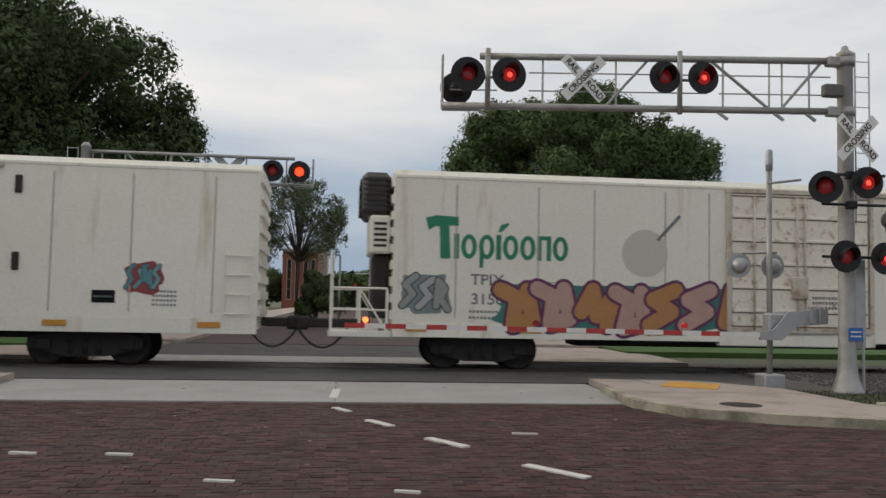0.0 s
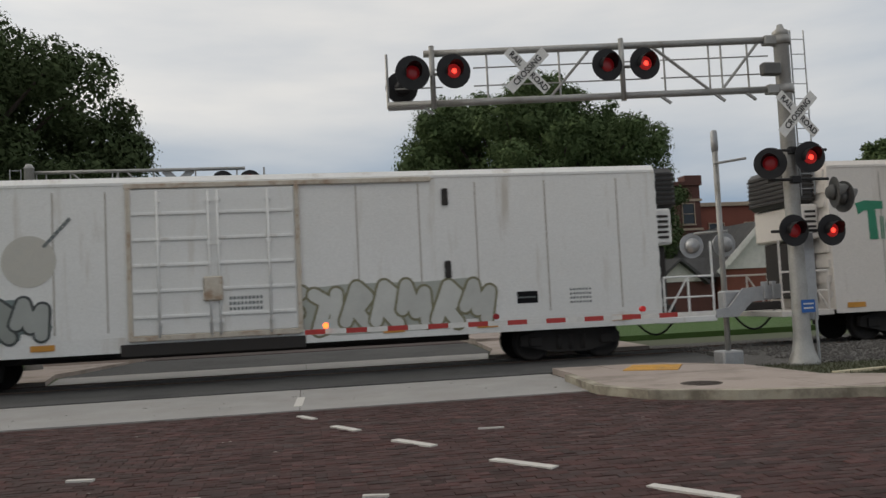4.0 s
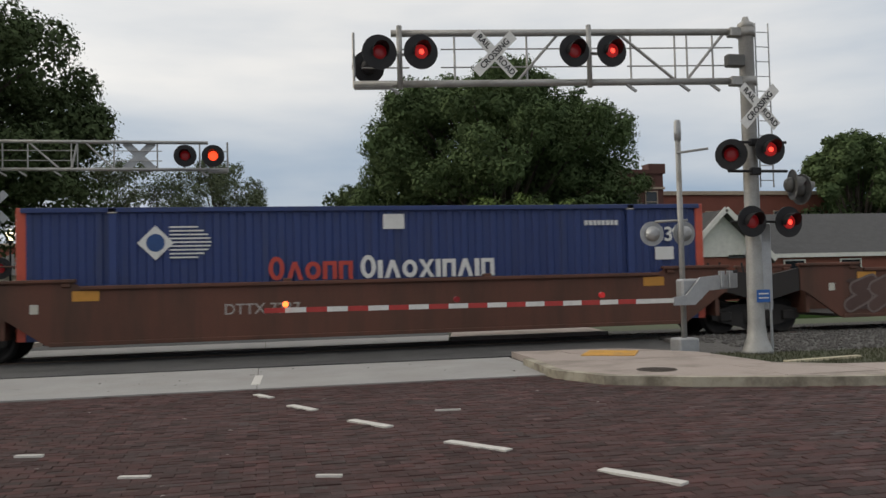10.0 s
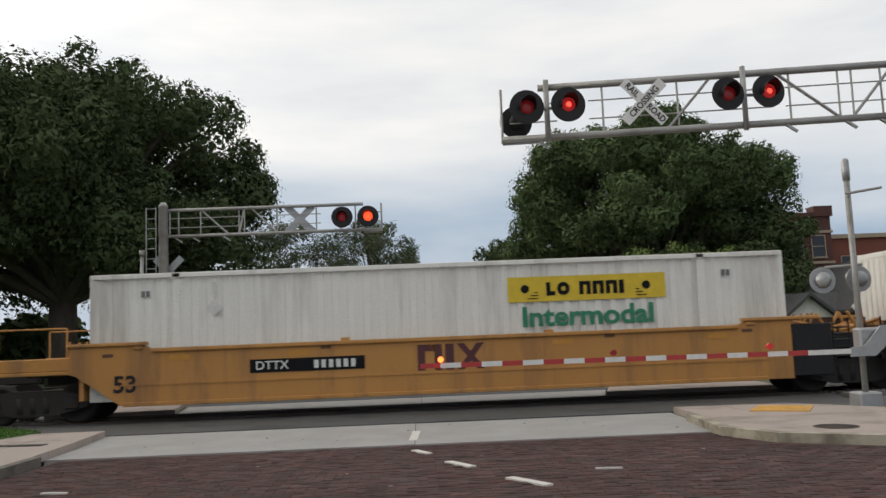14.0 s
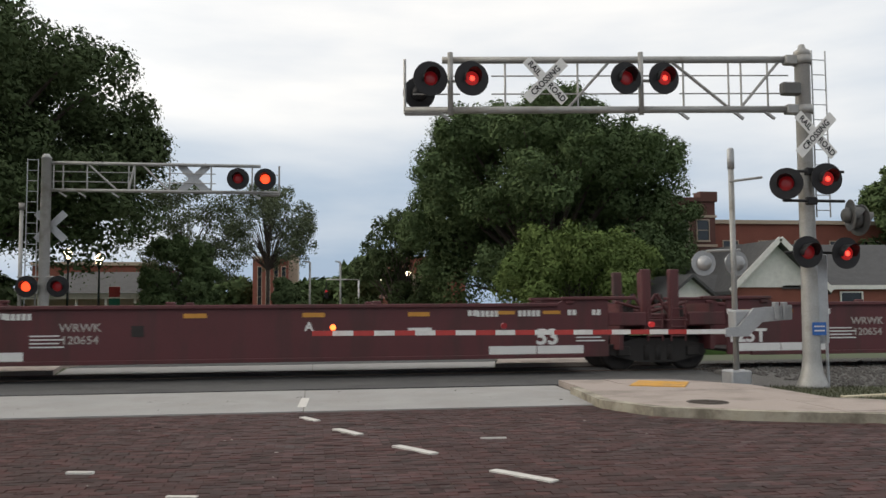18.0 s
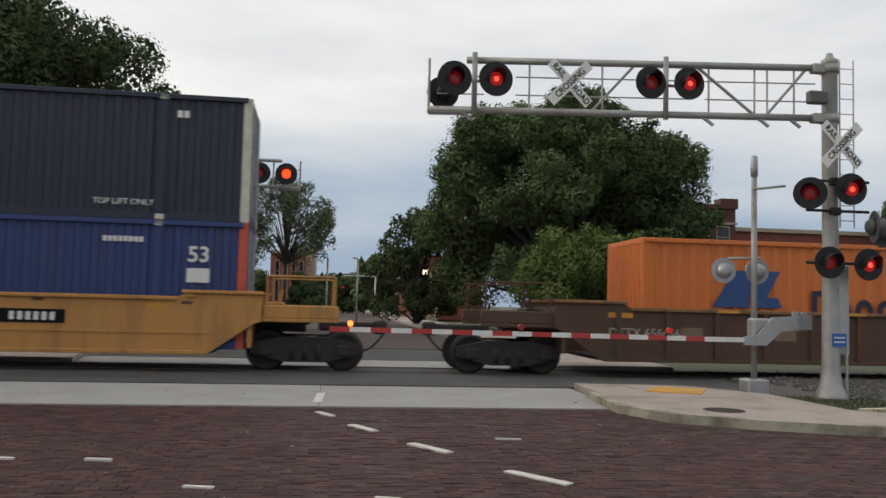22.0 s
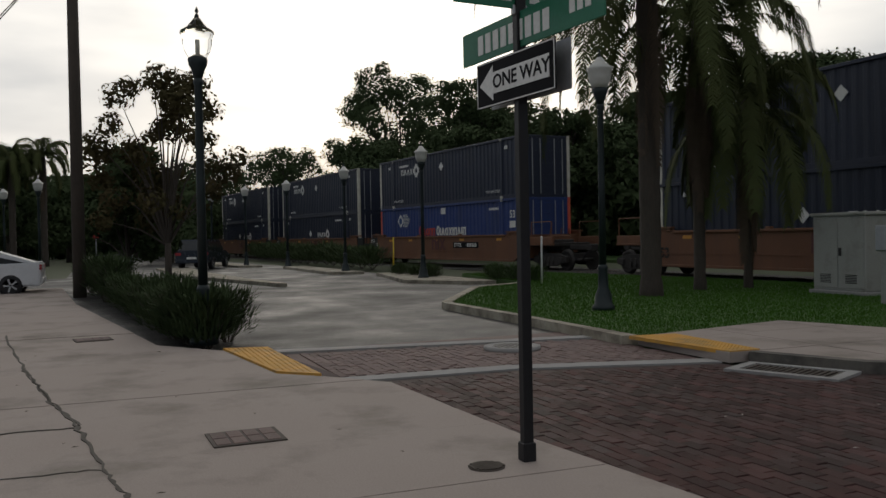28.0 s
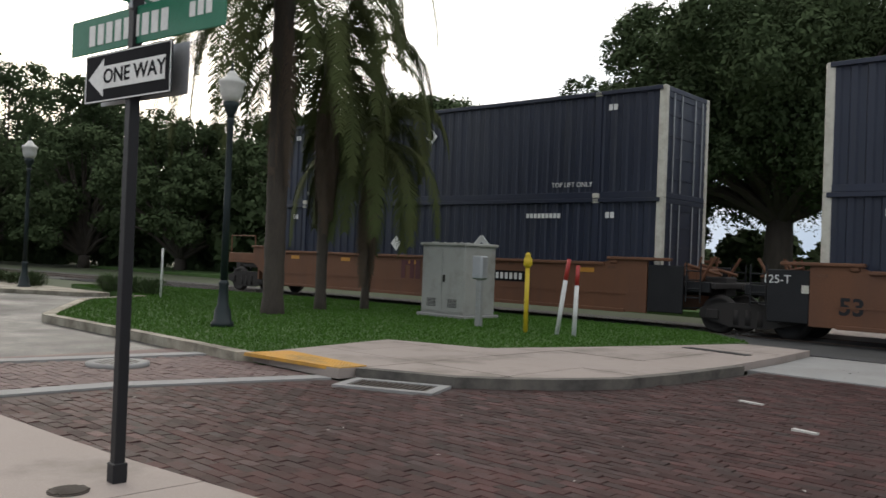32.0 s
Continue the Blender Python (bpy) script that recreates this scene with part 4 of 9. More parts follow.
ribbon("ballast_west", -2.6, 2.6, -0.25, -0.112, BALLAST, "grey stone ballast bed of the track", -150, -9.6)
ribbon("ballast_east", -2.6, 2.6, -0.25, -0.112, BALLAST, "grey stone ballast bed of the track", 9.6, 70)
for off in (-0.7175, 0.7175):
    ribbon("rail", off - 0.035, off + 0.035, -0.2, RAIL_Z, RAIL, "worn steel rail with bright head")
stones = random.Random(4)
vs, fs = [], []
for k in range(14000):
    s = stones.uniform(9.2, 24) if k % 2 else stones.uniform(-40, -9.0)
    o = stones.uniform(-7.0, 1.0) if k % 2 else stones.uniform(-2.9, 1.0)
    p = track(s, o).translation
    r = stones.uniform(0.025, 0.055)
    n = len(vs)
    zz = -0.112 if abs(o) < 2.6 else (0.04 if k % 2 else -0.1)
    for j in range(6):
        d = ((1, 0, 0), (-1, 0, 0), (0, 1, 0), (0, -1, 0), (0, 0, 1), (0, 0, -1))[j]
        q = r * stones.uniform(0.7, 1.2)
        vs.append((p.x + d[0] * q, p.y + d[1] * q, zz + r * 0.5 + d[2] * q * 0.8))
    fs += [(n + a, n + b, n + c) for a, b, c in ((0, 2, 4), (2, 1, 4), (1, 3, 4), (3, 0, 4), (2, 0, 5), (1, 2, 5), (3, 1, 5), (0, 3, 5))]
me = bpy.data.meshes.new("ballast_stones")
me.from_pydata(vs, [], fs)
me.materials.append(BALLAST)
tagged(new("ballast_stones", me), "loose grey ballast stones", "ballast", kind="stuff")
tie_me = None
for k in range(180):
    s = -90 + k * 0.6
    if -9.4 < s < 9.4:
        continue
    if tie_me is None:
        bm = bmesh.new()
        box(bm, -0.11, 0.11, -1.3, 1.3, -0.25, -0.1, 0.01)
        o = part("railway_tie", bm, TIE)
        tie_me = o.data
        o.matrix_basis = track(s)
    else:
        o = shared("railway_tie", tie_me, None, track(s))
    tagged(o, "dark timber railway tie", "railway tie", "ties under the rails")

# islands of the car park
for pts, lab in (([(-50, 2.7), (-38.2, 3.2), (-28.4, 5.45), (-28.2, 5.75), (-33, 5.2), (-40, 4.6), (-50, 4.4)], "kerbed dark island of the car park"),
                 ([(-34.0, 10.6), (-27.5, 9.6), (-25.2, 11.0), (-25.0, 11.9), (-33.8, 11.6)], "kerbed island with a lamp post"),
                 ([(-46, 9.0), (-36.5, 9.2), (-35.8, 10.6), (-46, 10.2)], "kerbed island with a lamp post"),
                 ([(-60, 5.6), (-50.0, 7.2), (-49.5, 8.5), (-60, 7.4)], "kerbed island with a lamp post")):
    sheet("island", pts, 0.1, KERB, 0.25, lab, "kerb")

# lawn blades
def blades(name, poly, n, hmin, hmax, seed, label, material=None, dz=0.0):
    rng = np.random.default_rng(seed)
    xs, ys = [p[0] for p in poly], [p[1] for p in poly]
    pts = []
    while len(pts) < n:
        x, y = rng.uniform(min(xs), max(xs)), rng.uniform(min(ys), max(ys))
        if inside(poly, x, y):
            pts.append((x, y))
    p = np.array(pts)
    a, h = rng.uniform(0, 6.283, n), rng.uniform(hmin, hmax, n)
    w = rng.uniform(0.006, 0.014, n)
    lean = rng.normal(0, 0.35, (n, 2)) * h[:, None]
    v = np.zeros((n, 3, 3))
    v[:, 0] = np.c_[p[:, 0] - w * np.cos(a), p[:, 1] - w * np.sin(a), np.full(n, 0.098 + dz)]
    v[:, 1] = np.c_[p[:, 0] + w * np.cos(a), p[:, 1] + w * np.sin(a), np.full(n, 0.098 + dz)]
    v[:, 2] = np.c_[p + lean, 0.1 + dz + h]
    me = bpy.data.meshes.new(name)
    me.from_pydata(v.reshape(-1, 3).tolist(), [], np.arange(3 * n).reshape(-1, 3).tolist())
    me.materials.append(material or GRASS)
    return tagged(new(name, me), label, "grass", kind="stuff")


blades("grass", LAWN, 90000, 0.02, 0.055, 1, "short mown green grass blades")
blades("grass", [(7.8, 14.3), (7.9, 12.2), (8.6, 11.6), (10, 11.3), (20, 11.35), (20, 14.1), (10, 14.0), (8.3, 14.4)], 11000, 0.02, 0.06, 2, "short worn grass blades", WORNLAWN, -0.04)

# ---- crossing signals ----
def head(parent, m, r, lens, hood=True, back=GALV, bg=BLACKP):
    """A flashing-light unit, facing its own -y."""
    h = new("light_unit")
    h.parent = parent
    h.matrix_basis = m
    bm = bmesh.new()
    tube(bm, (0, -0.012, 0), (0, 0.012, 0), r, n=28)
    part("background_disc", bm, bg, h)
    bm = bmesh.new()
    lathe(bm, [(0.17, 0.0), (0.17, 0.06), (0.12, 0.14), (0.05, 0.17)], 16, Matrix.Rotation(-math.pi / 2, 4, "X") @ Matrix.Translation((0, 0, 0.01)))
    part("lamp_housing", fix(bm), bg, h)
    bm = bmesh.new()
    lathe(bm, [(0.152, 0.0), (0.14, 0.02), (0.09, 0.035), (0.01, 0.04)], 20, Matrix.Translation((0, -0.012, 0)) @ Matrix.Rotation(math.pi / 2, 4, "X"))
    part("lens", fix(bm), lens, h)
    if lens is LENS_ON:
        bm = bmesh.new()
        lathe(bm, [(0.055, 0.0), (0.04, 0.012), (0.005, 0.016)], 14, Matrix.Translation((0, -0.053, -0.01)) @ Matrix.Rotation(math.pi / 2, 4, "X"))
        part("lens_core", fix(bm), LENS_HOT, h)
    if hood:
        bm = bmesh.new()
        n = 14
        rr = 0.17
        ang = [math.radians(-25 + 230 * k / n) for k in range(n + 1)]
        for ro in (rr, rr + 0.006):
            a = [bm.verts.new((ro * math.cos(t), -0.012, ro * math.sin(t))) for t in ang]
            b = [bm.verts.new((ro * math.cos(t), -0.05 - 0.26 * max(0.1, 0.5 + 0.5 * math.sin(t)), ro * math.sin(t))) for t in ang]
            for k in range(n):
                bm.faces.new((a[k], a[k + 1], b[k + 1], b[k]))
        part("hood", bm, bg, h)
    return h


def crossbuck(parent, m, lettered=True, face=None):
    c = new("crossbuck")
    c.parent = parent
    c.matrix_basis = m
    for k, (ang, text) in enumerate(((45, "RAIL ROAD"), (-45, "CROSSING"))):
        bm = bmesh.new()
        box(bm, -0.61, 0.61, -0.004 - 0.007 * k, 0.002 - 0.007 * k, -0.115, 0.115, 0.0)
        b = part("blade", bm, face or SIGNWHITE, c)
        b.matrix_basis = pose(0, 0, 0, 0, ang, 0)
        if lettered:
            for word, at in (((text, 0.0),) if k else (("RAIL", -0.35), ("ROAD", 0.35))):
                words(word, 0.19, SIGNBLACK, c, pose(0, -0.007 - 0.007 * k, 0, 0, ang, 0) @ pose(at, 0, 0, 90, 0, 0), "black_lettering", 0.002, 0.95 if k else 0.9, 0.02)
    return c


def arm_truss(parent, a, b, zt, zb, posts, braces, rails, short=0.8, r=0.075):
    """Two chords with posts, braces (u at the top, u at the bottom) and thin rails between them, from the mast at a to the tip at b."""
    a, b = Vector((*a, 0)), Vector((*b, 0))
    at = lambda u, z: a + (b - a) * u + Vector((0, 0, z))
    ln_ = (b - a).length
    bm = bmesh.new()
    tube(bm, at(0, zt), at(1 - short / ln_, zt), r, n=10)
    part("top_chord", bm, MASTPAINT, parent)
    bm = bmesh.new()
    tube(bm, at(0, zb), at(1, zb), r, n=10)
    part("bottom_chord", bm, MASTPAINT, parent)
    for u in posts:
        bm = bmesh.new()
        tube(bm, at(u, zb), at(u, zt), 0.024, n=6)
        part("truss_post", bm, MASTPAINT, parent)
    for u0, u1 in braces:
        bm = bmesh.new()
        tube(bm, at(u0, zt), at(u1, zb), 0.034, n=6)
        part("truss_brace", bm, MASTPAINT, parent)
    for z in (zb + (zt - zb) * 0.32, zb + (zt - zb) * 0.68):
        for u0, u1 in rails:
            bm = bmesh.new()
            tube(bm, at(u0, z), at(u1, z), 0.016, n=6)
            part("hand_rail", bm, MASTPAINT, parent)
    bm = bmesh.new()
    tube(bm, at(1, zb - 0.08), at(1, zt + 0.02), 0.03, n=6)
    tube(bm, at(1, zb - 0.06), at(1 - short / ln_, zb - 0.06), 0.06, n=6)
    part("tip_frame", bm, MASTPAINT, parent)
    for u in (0.07, 0.15, 0.29, 0.9):
        bm = bmesh.new()
        boxm(bm, Matrix.Translation(at(u, zb - 0.13)) @ Matrix.Rotation(0.6, 4, "Y"), 0.26, 0.06, 0.05)
        part("bracket", bm, MASTPAINT, parent)


def ladder(parent, x, y, z0, z1):
    bm = bmesh.new()
    for dx in (-0.16, 0.16):
        tube(bm, (x + dx, y, z0), (x + dx, y, z1), 0.018, n=6)
    z = z0 + 0.15
    while z < z1:
        tube(bm, (x - 0.16, y, z), (x + 0.16, y, z), 0.012, n=5)
        z += 0.33
    part("ladder", bm, GALV, parent)


# the signal and its gate are laid out 1.19 times as large, then brought to size towards the crossing's corner
SIZE = Matrix.Translation((0, 0, 1.536)) @ Matrix.Diagonal((0.84, 0.84, 0.84, 1)) @ Matrix.Translation((0, 0, -1.536))
MX, MY = 10.48, 16.83
sig = thing("cantilever_signal", SIZE, "grey steel cantilever mast with red flashing railroad signals", "railroad signal", "railroad crossing signals")
bm = bmesh.new()
lathe(bm, [(0.34, -0.24), (0.32, -0.16), (0.22, 0.1), (0.185, 0.4), (0.165, 2.5), (0.16, 6.9), (0.175, 6.92), (0.175, 7.0), (0.09, 7.05), (0.06, 7.15)], 20, Matrix.Translation((MX, MY, 0)))
part("mast", fix(bm), MASTPAINT, sig)
for z in (6.8, 5.72):
    bm = bmesh.new()
    tube(bm, (MX, MY, z - 0.09), (MX, MY, z + 0.09), 0.2, n=16)
    box(bm, MX - 0.42, MX - 0.1, MY - 0.1, MY + 0.1, z - 0.1, z + 0.1, 0.02)
    part("mast_clamp", bm, MASTPAINT, sig)
bm = bmesh.new()
box(bm, MX - 0.62, MX - 0.2, MY - 0.3, MY - 0.1, 5.98, 6.25, 0.03)
part("junction_box", bm, HEADGREY, sig)
bm = bmesh.new()
box(bm, MX + 0.14, MX + 0.42, MY - 0.02, MY + 0.16, 0.7, 2.6, 0.02)
part("relay_box", bm, GALV, sig)
arm_truss(sig, (MX - 0.15, MY), (1.95, 17.98), 6.82, 5.73, (0.074, 0.142, 0.174, 0.29, 0.56, 0.745), ((0.04, 0.148), (0.325, 0.17), (0.475, 0.59)), ((0.02, 0.3), (0.33, 0.78), (0.86, 0.98)))
ladder(sig, MX + 0.42, MY + 0.05, 3.4, 7.05)
turn = 5.0
for x, lens, r in ((2.45, LENS_OFF, 0.37), (3.31, LENS_ON, 0.37), (6.55, LENS_OFF, 0.345), (7.35, LENS_ON, 0.345)):
    y = 17.98 + (x - 1.95) * (16.83 - 17.98) / 8.5
    head(sig, pose(x, y - 0.35, 6.33, 0, 0, turn), r, lens)
for x in (2.9, 6.95):
    bm = bmesh.new()
    y = 17.98 + (x - 1.95) * (16.83 - 17.98) / 8.5
    tube(bm, (x, y - 0.12, 5.6), (x, y - 0.12, 6.95), 0.06, n=8)
    tube(bm, (x - 0.43, y - 0.14, 6.33), (x + 0.43, y - 0.14, 6.33), 0.035, n=8)
    part("light_bracket", bm, MASTPAINT, sig)
head(sig, pose(2.3, 17.98 + 0.35, 6.2, 0, 0, 180 + turn), 0.36, LENS_OFF, True)
crossbuck(sig, pose(4.9, 17.38, 6.32, 0, 0, turn))
crossbuck(sig, pose(MX + 0.12, MY - 0.24, 5.13, 0, 0, turn))
for x, z, lens, rz in ((MX - 0.68, 4.05, LENS_OFF, -35), (MX + 0.24, 4.17, LENS_ON, -5), (MX - 0.25, 2.62, LENS_OFF, 0), (MX + 0.62, 2.6, LENS_ON, 4), (MX + 0.75, 3.4, LENS_OFF, 75), (MX + 0.95, 3.3, LENS_OFF, 95)):
    head(sig, pose(x, MY - 0.38, z, 0, 0, rz), 0.335, lens, back=GALV, bg=HEADGREY if rz > 50 else BLACKP)
for z in (4.35, 3.72, 2.62):
    bm = bmesh.new()
    tube(bm, (MX - 0.66, MY - 0.2, z), (MX + 0.75, MY - 0.2, z), 0.032, n=8)
    box(bm, MX - 0.12, MX + 0.12, MY - 0.24, MY - 0.12, z - 0.08, z + 0.08, 0.02)
    part("cross_arm", bm, BLACKP, sig)
bm = bmesh.new()
box(bm, MX - 0.09, MX + 0.22, MY - 0.21, MY - 0.195, 0.88, 1.15)
part("notice_plate", bm, BLUESIGN, sig, "small blue notice plate")
bars(sig, "notice_lettering", SIGNWHITE, MY - 0.212, MX - 0.05, 1.05, 0.24, 0.03, 5)
bars(sig, "notice_lettering", SIGNWHITE, MY - 0.212, MX - 0.05, 0.96, 0.24, 0.03, 4)
bm = bmesh.new()
tube(bm, (MX + 0.3, MY - 0.1, -0.2), (MX + 0.28, MY - 0.12, 0.9), 0.03, n=6)
part("conduit", bm, GALV, sig)

gate = thing("crossing_gate", SIZE, "railroad crossing gate with lowered red and white arm", "crossing gate", "railroad crossing signals")
GX, GY = 9.22, 17.7
bm = bmesh.new()
box(bm, GX - 0.24, GX + 0.24, GY - 0.24, GY + 0.24, -0.26, 0.1, 0.03)
part("footing", bm, GALV, gate)
bm = bmesh.new()
tube(bm, (GX, GY, 0.08), (GX, GY, 4.7), 0.062, n=12)
part("mast", bm, MASTPAINT, gate)
bm = bmesh.new()
lathe(bm, [(0.075, 4.55), (0.08, 4.75), (0.075, 4.98), (0.05, 5.02)], 12, Matrix.Translation((GX, GY, 0)))
part("bell", fix(bm), GALV, gate)
bm = bmesh.new()
tube(bm, (GX - 0.1, GY - 0.1, 4.25), (GX + 0.55, GY - 0.35, 4.32), 0.03, n=6)
part("side_bracket", bm, MASTPAINT, gate)
for x, rz in ((GX - 0.57, 178), (GX + 0.22, 184)):
    head(gate, pose(x, GY + 0.28, 2.46, 0, 0, rz), 0.28, LENS_OFF, True, bg=GALV)
bm = bmesh.new()
tube(bm, (GX - 0.57, GY + 0.1, 2.72), (GX + 0.22, GY + 0.1, 2.75), 0.028, n=8)
part("cross_arm", bm, MASTPAINT, gate)
bm = bmesh.new()
box(bm, GX - 0.1, GX + 0.42, GY - 0.16, GY + 0.16, 0.95, 1.42, 0.04)
part("gate_motor_case", bm, GALV, gate)
bm = bmesh.new()
prism(bm, [(GX - 0.35, 0.84), (GX + 0.15, 0.84), (GX + 0.5, 1.15), (GX + 1.2, 1.2), (GX + 1.2, 1.52), (GX + 0.3, 1.45), (GX - 0.05, 1.06), (GX - 0.35, 1.02)], "y", GY - 0.27, GY - 0.2)
part("gate_lever", fix(bm), GALV, gate)
bm = bmesh.new()
for x in (GX + 0.82, GX + 1.02):
    box(bm, x - 0.05, x + 0.05, GY - 0.32, GY - 0.18, 1.2, 1.58, 0.01)
part("counterweight", bm, GALV, gate)
x, k = GX - 0.35, 0
while x > 0.0:
    w = 0.42 if k else 0.9
    bm = bmesh.new()
    box(bm, max(x - w, 0.0), x - 0.001, GY - 0.255, GY - 0.225, 0.9 + (GX - x) * 0.006, 1.0 + (GX - x) * 0.006)
    part("arm_band", bm, (WHITEREF if k % 2 == 0 else REDREF), gate)
    x -= w
    k += 1
for x, m_ in ((0.42, ARM_AMBER), (3.95, LENS_OFF), (7.18, LENS_ON)):
    bm = bmesh.new()
    tube(bm, (x, GY - 0.3, 1.12), (x, GY - 0.19, 1.12), 0.06, n=14)
    part("arm_lamp", bm, m_, gate)

# far side signals, seen from behind
far = thing("cantilever_signal", Matrix(), "grey steel cantilever mast beyond the track, back of its signs", "railroad signal", "railroad crossing signals")
FX, FY = -8.25, 28.0
bm = bmesh.new()
lathe(bm, [(0.3, 0.0), (0.2, 0.3), (0.17, 0.6), (0.15, 6.2), (0.17, 6.22), (0.08, 6.35)], 16, Matrix.Translation((FX, FY, 0)))
part("mast", fix(bm), MASTPAINT, far)
arm_truss(far, (FX, FY), (-1.1, FY), 6.08, 5.22, (0.03, 0.07, 0.17, 0.345, 0.37, 0.52, 0.7, 0.88), ((0.17, 0.3), (0.4, 0.52), (0.37, 0.345)), ((0.0, 0.36), (0.5, 0.72), (0.9, 1.0)), 0.6, 0.055)
ladder(far, FX - 0.4, FY, 0.4, 6.2)
for x, lens in ((-2.38, LENS_OFF), (-1.53, LENS_FAR)):
    head(far, pose(x, FY - 0.3, 5.62), 0.35, lens)
crossbuck(far, pose(-3.8, FY + 0.12, 5.66), False, GALV)
crossbuck(far, pose(FX + 0.1, FY + 0.22, 4.1), False, GALV)
fg = thing("crossing_gate", Matrix(), "grey gate mast beyond the track with a lit red lamp", "crossing gate", "railroad crossing signals")
bm = bmesh.new()
tube(bm, (-8.95, FY, 0), (-8.95, FY, 4.6), 0.06, n=10)
tube(bm, (-8.95, FY, 4.6), (-8.95, FY, 4.8), 0.09, n=10)
part("mast", bm, MASTPAINT, fg)
for x, lens in ((-8.66, LENS_FAR), (-7.75, LENS_OFF)):
    head(fg, pose(x, FY - 0.3, 2.2), 0.33, lens)
bm = bmesh.new()
tube(bm, (-9.0, FY - 0.1, 2.5), (-7.7, FY - 0.1, 2.5), 0.03, n=6)
part("cross_arm", bm, MASTPAINT, fg)

# ---- lamp posts ----
def lamp_post(x, y, z, globe, label, lit=False):
    lp = thing("street_lamp", pose(x, y, z), label, "street lamp", "street lamps")
    bm = bmesh.new()
    lathe(bm, [(0.21, 0.0), (0.21, 0.08), (0.17, 0.12), (0.15, 0.3), (0.1, 0.42), (0.085, 0.75), (0.1, 0.8), (0.075, 0.86)], 16)
    part("base", fix(bm), DARKGREENP, lp)
    bm = bmesh.new()
    lathe(bm, [(0.07, 0.86), (0.062, 2.4), (0.055, 3.75), (0.075, 3.8), (0.06, 3.86)], 12)
    part("post", fix(bm), DARKGREENP, lp)
    bm = bmesh.new()
    lathe(bm, [(0.06, 3.86), (0.085, 3.95), (0.13, 4.05), (0.145, 4.13), (0.13, 4.16)], 16)
    part("neck", fix(bm), DARKGREENP, lp)
    bm = bmesh.new()
    lathe(bm, [(0.13, 4.16), (0.18, 4.24), (0.21, 4.36), (0.215, 4.46), (0.245, 4.5), (0.24, 4.54), (0.16, 4.59), (0.1, 4.66), (0.05, 4.73)], 20)
    part("globe", fix(bm), globe, lp)
    bm = bmesh.new()
    lathe(bm, [(0.03, 4.73), (0.035, 4.77), (0.012, 4.8), (0.03, 4.83), (0.005, 4.9)], 10)
    part("finial", fix(bm), DARKGREENP, lp)
    if globe is CLEARGLASS:
        bm = bmesh.new()
        tube(bm, (0, 0, 4.16), (0, 0, 4.42), 0.03, n=8)
        tube(bm, (0, 0, 4.16), (0, 0, 4.2), 0.08, n=12)
        part("lamp_holder", bm, POSTWHITE, lp)
    return lp


CLEARGLASS = glass("clear_globe", (0.95, 0.95, 0.92), 0.12)
LP = "dark green cast iron lamp post with acorn globe"
lamp_post(-12.8, 1.52, 0.05, CLEARGLASS, "dark cast iron lamp post with clear acorn globe")
for x, y, z in ((-13.75, 8.87, 0.1), (-28.5, 10.68, 0.05), (-37.2, 10.15, 0.05), (-46.3, 9.35, 0.05), (-50.9, 7.8, 0.0), (-55.7, 6.4, -0.1), (-60, 1.62, -0.5), (-45.0, -2.8, -0.05), (-52, -5.0, -0.1)):
    lamp_post(x, y, z, GLOBE, LP)
for x, y, z in ((11.9, 50.0, -0.1), (13.1, 49.5, 0.3)):
    lamp_post(x, y, z, GLOBE, LP)
# the first two are added for a bright lit shape at the street's end
for x, y, z, g in ((8.6, 78.0, 0.1, GLOBE_LIT), (7.6, 96.0, 0.1, GLOBE_LIT), (-13.5, 50.0, 0.1, GLOBE_LIT), (-11.85, 50.0, -0.2, GLOBE_LIT), (-7.4, 56, -1.3, GLOBE_LIT)):
    lamp_post(x, y, z, g, "dark lamp post with a lit globe")
for x in (-0.2, 1.55):
    p = thing("light_pole", pose(x, 50, 0), "thin grey light pole with a bent arm", "light pole")
    bm = bmesh.new()
    tube(bm, (0, 0, 0), (0, 0, 4.1), 0.06, n=8)
    tube(bm, (0, 0, 4.1), (-0.3, 0, 4.15), 0.05, n=6)
    part("pole", bm, MASTPAINT, p)

shop = thing("shop_sign", pose(-11.0, 50, 0), "small red and green sign on a post before the low building", "sign")
bm = bmesh.new()
tube(bm, (0, 0.06, -0.15), (0, 0.06, 2.7), 0.05, n=8)
part("post", bm, GALV, shop)
for za, zb, m_ in ((2.12, 2.7, REDREF), (1.5, 2.05, CLOTHGREEN)):
    bm = bmesh.new()
    box(bm, -0.3, 0.3, -0.03, 0.0, za, zb, 0.01)
    part("sign_panel", bm, m_, shop)

# ---- street sign ----
ss = thing("street_sign", pose(-4.84, 2.71, 0.1), "dark square post with green street names and one way sign", "street sign")
bm = bmesh.new()
box(bm, -0.033, 0.033, -0.033, 0.033, 0.1, 3.25, 0.004)
part("post", bm, BLACKP, ss)
bm = bmesh.new()
box(bm, -0.045, 0.045, -0.045, 0.045, 0.0, 0.12, 0.006)
part("post_sleeve", bm, BLACKP, ss)
ow = new("one_way_sign")
ow.parent = ss
ow.matrix_basis = pose(0, -0.045, 2.45, 0, 0, 6)
bm = bmesh.new()
box(bm, -0.457, 0.457, -0.004, 0.004, -0.152, 0.152)
part("sign_plate", bm, SIGNBLACK, ow)
bm = bmesh.new()
prism(bm, [(-0.42, 0.0), (-0.25, -0.115), (-0.25, -0.07), (0.4, -0.07), (0.4, 0.07), (-0.25, 0.07), (-0.25, 0.115)], "y", -0.007, -0.004)
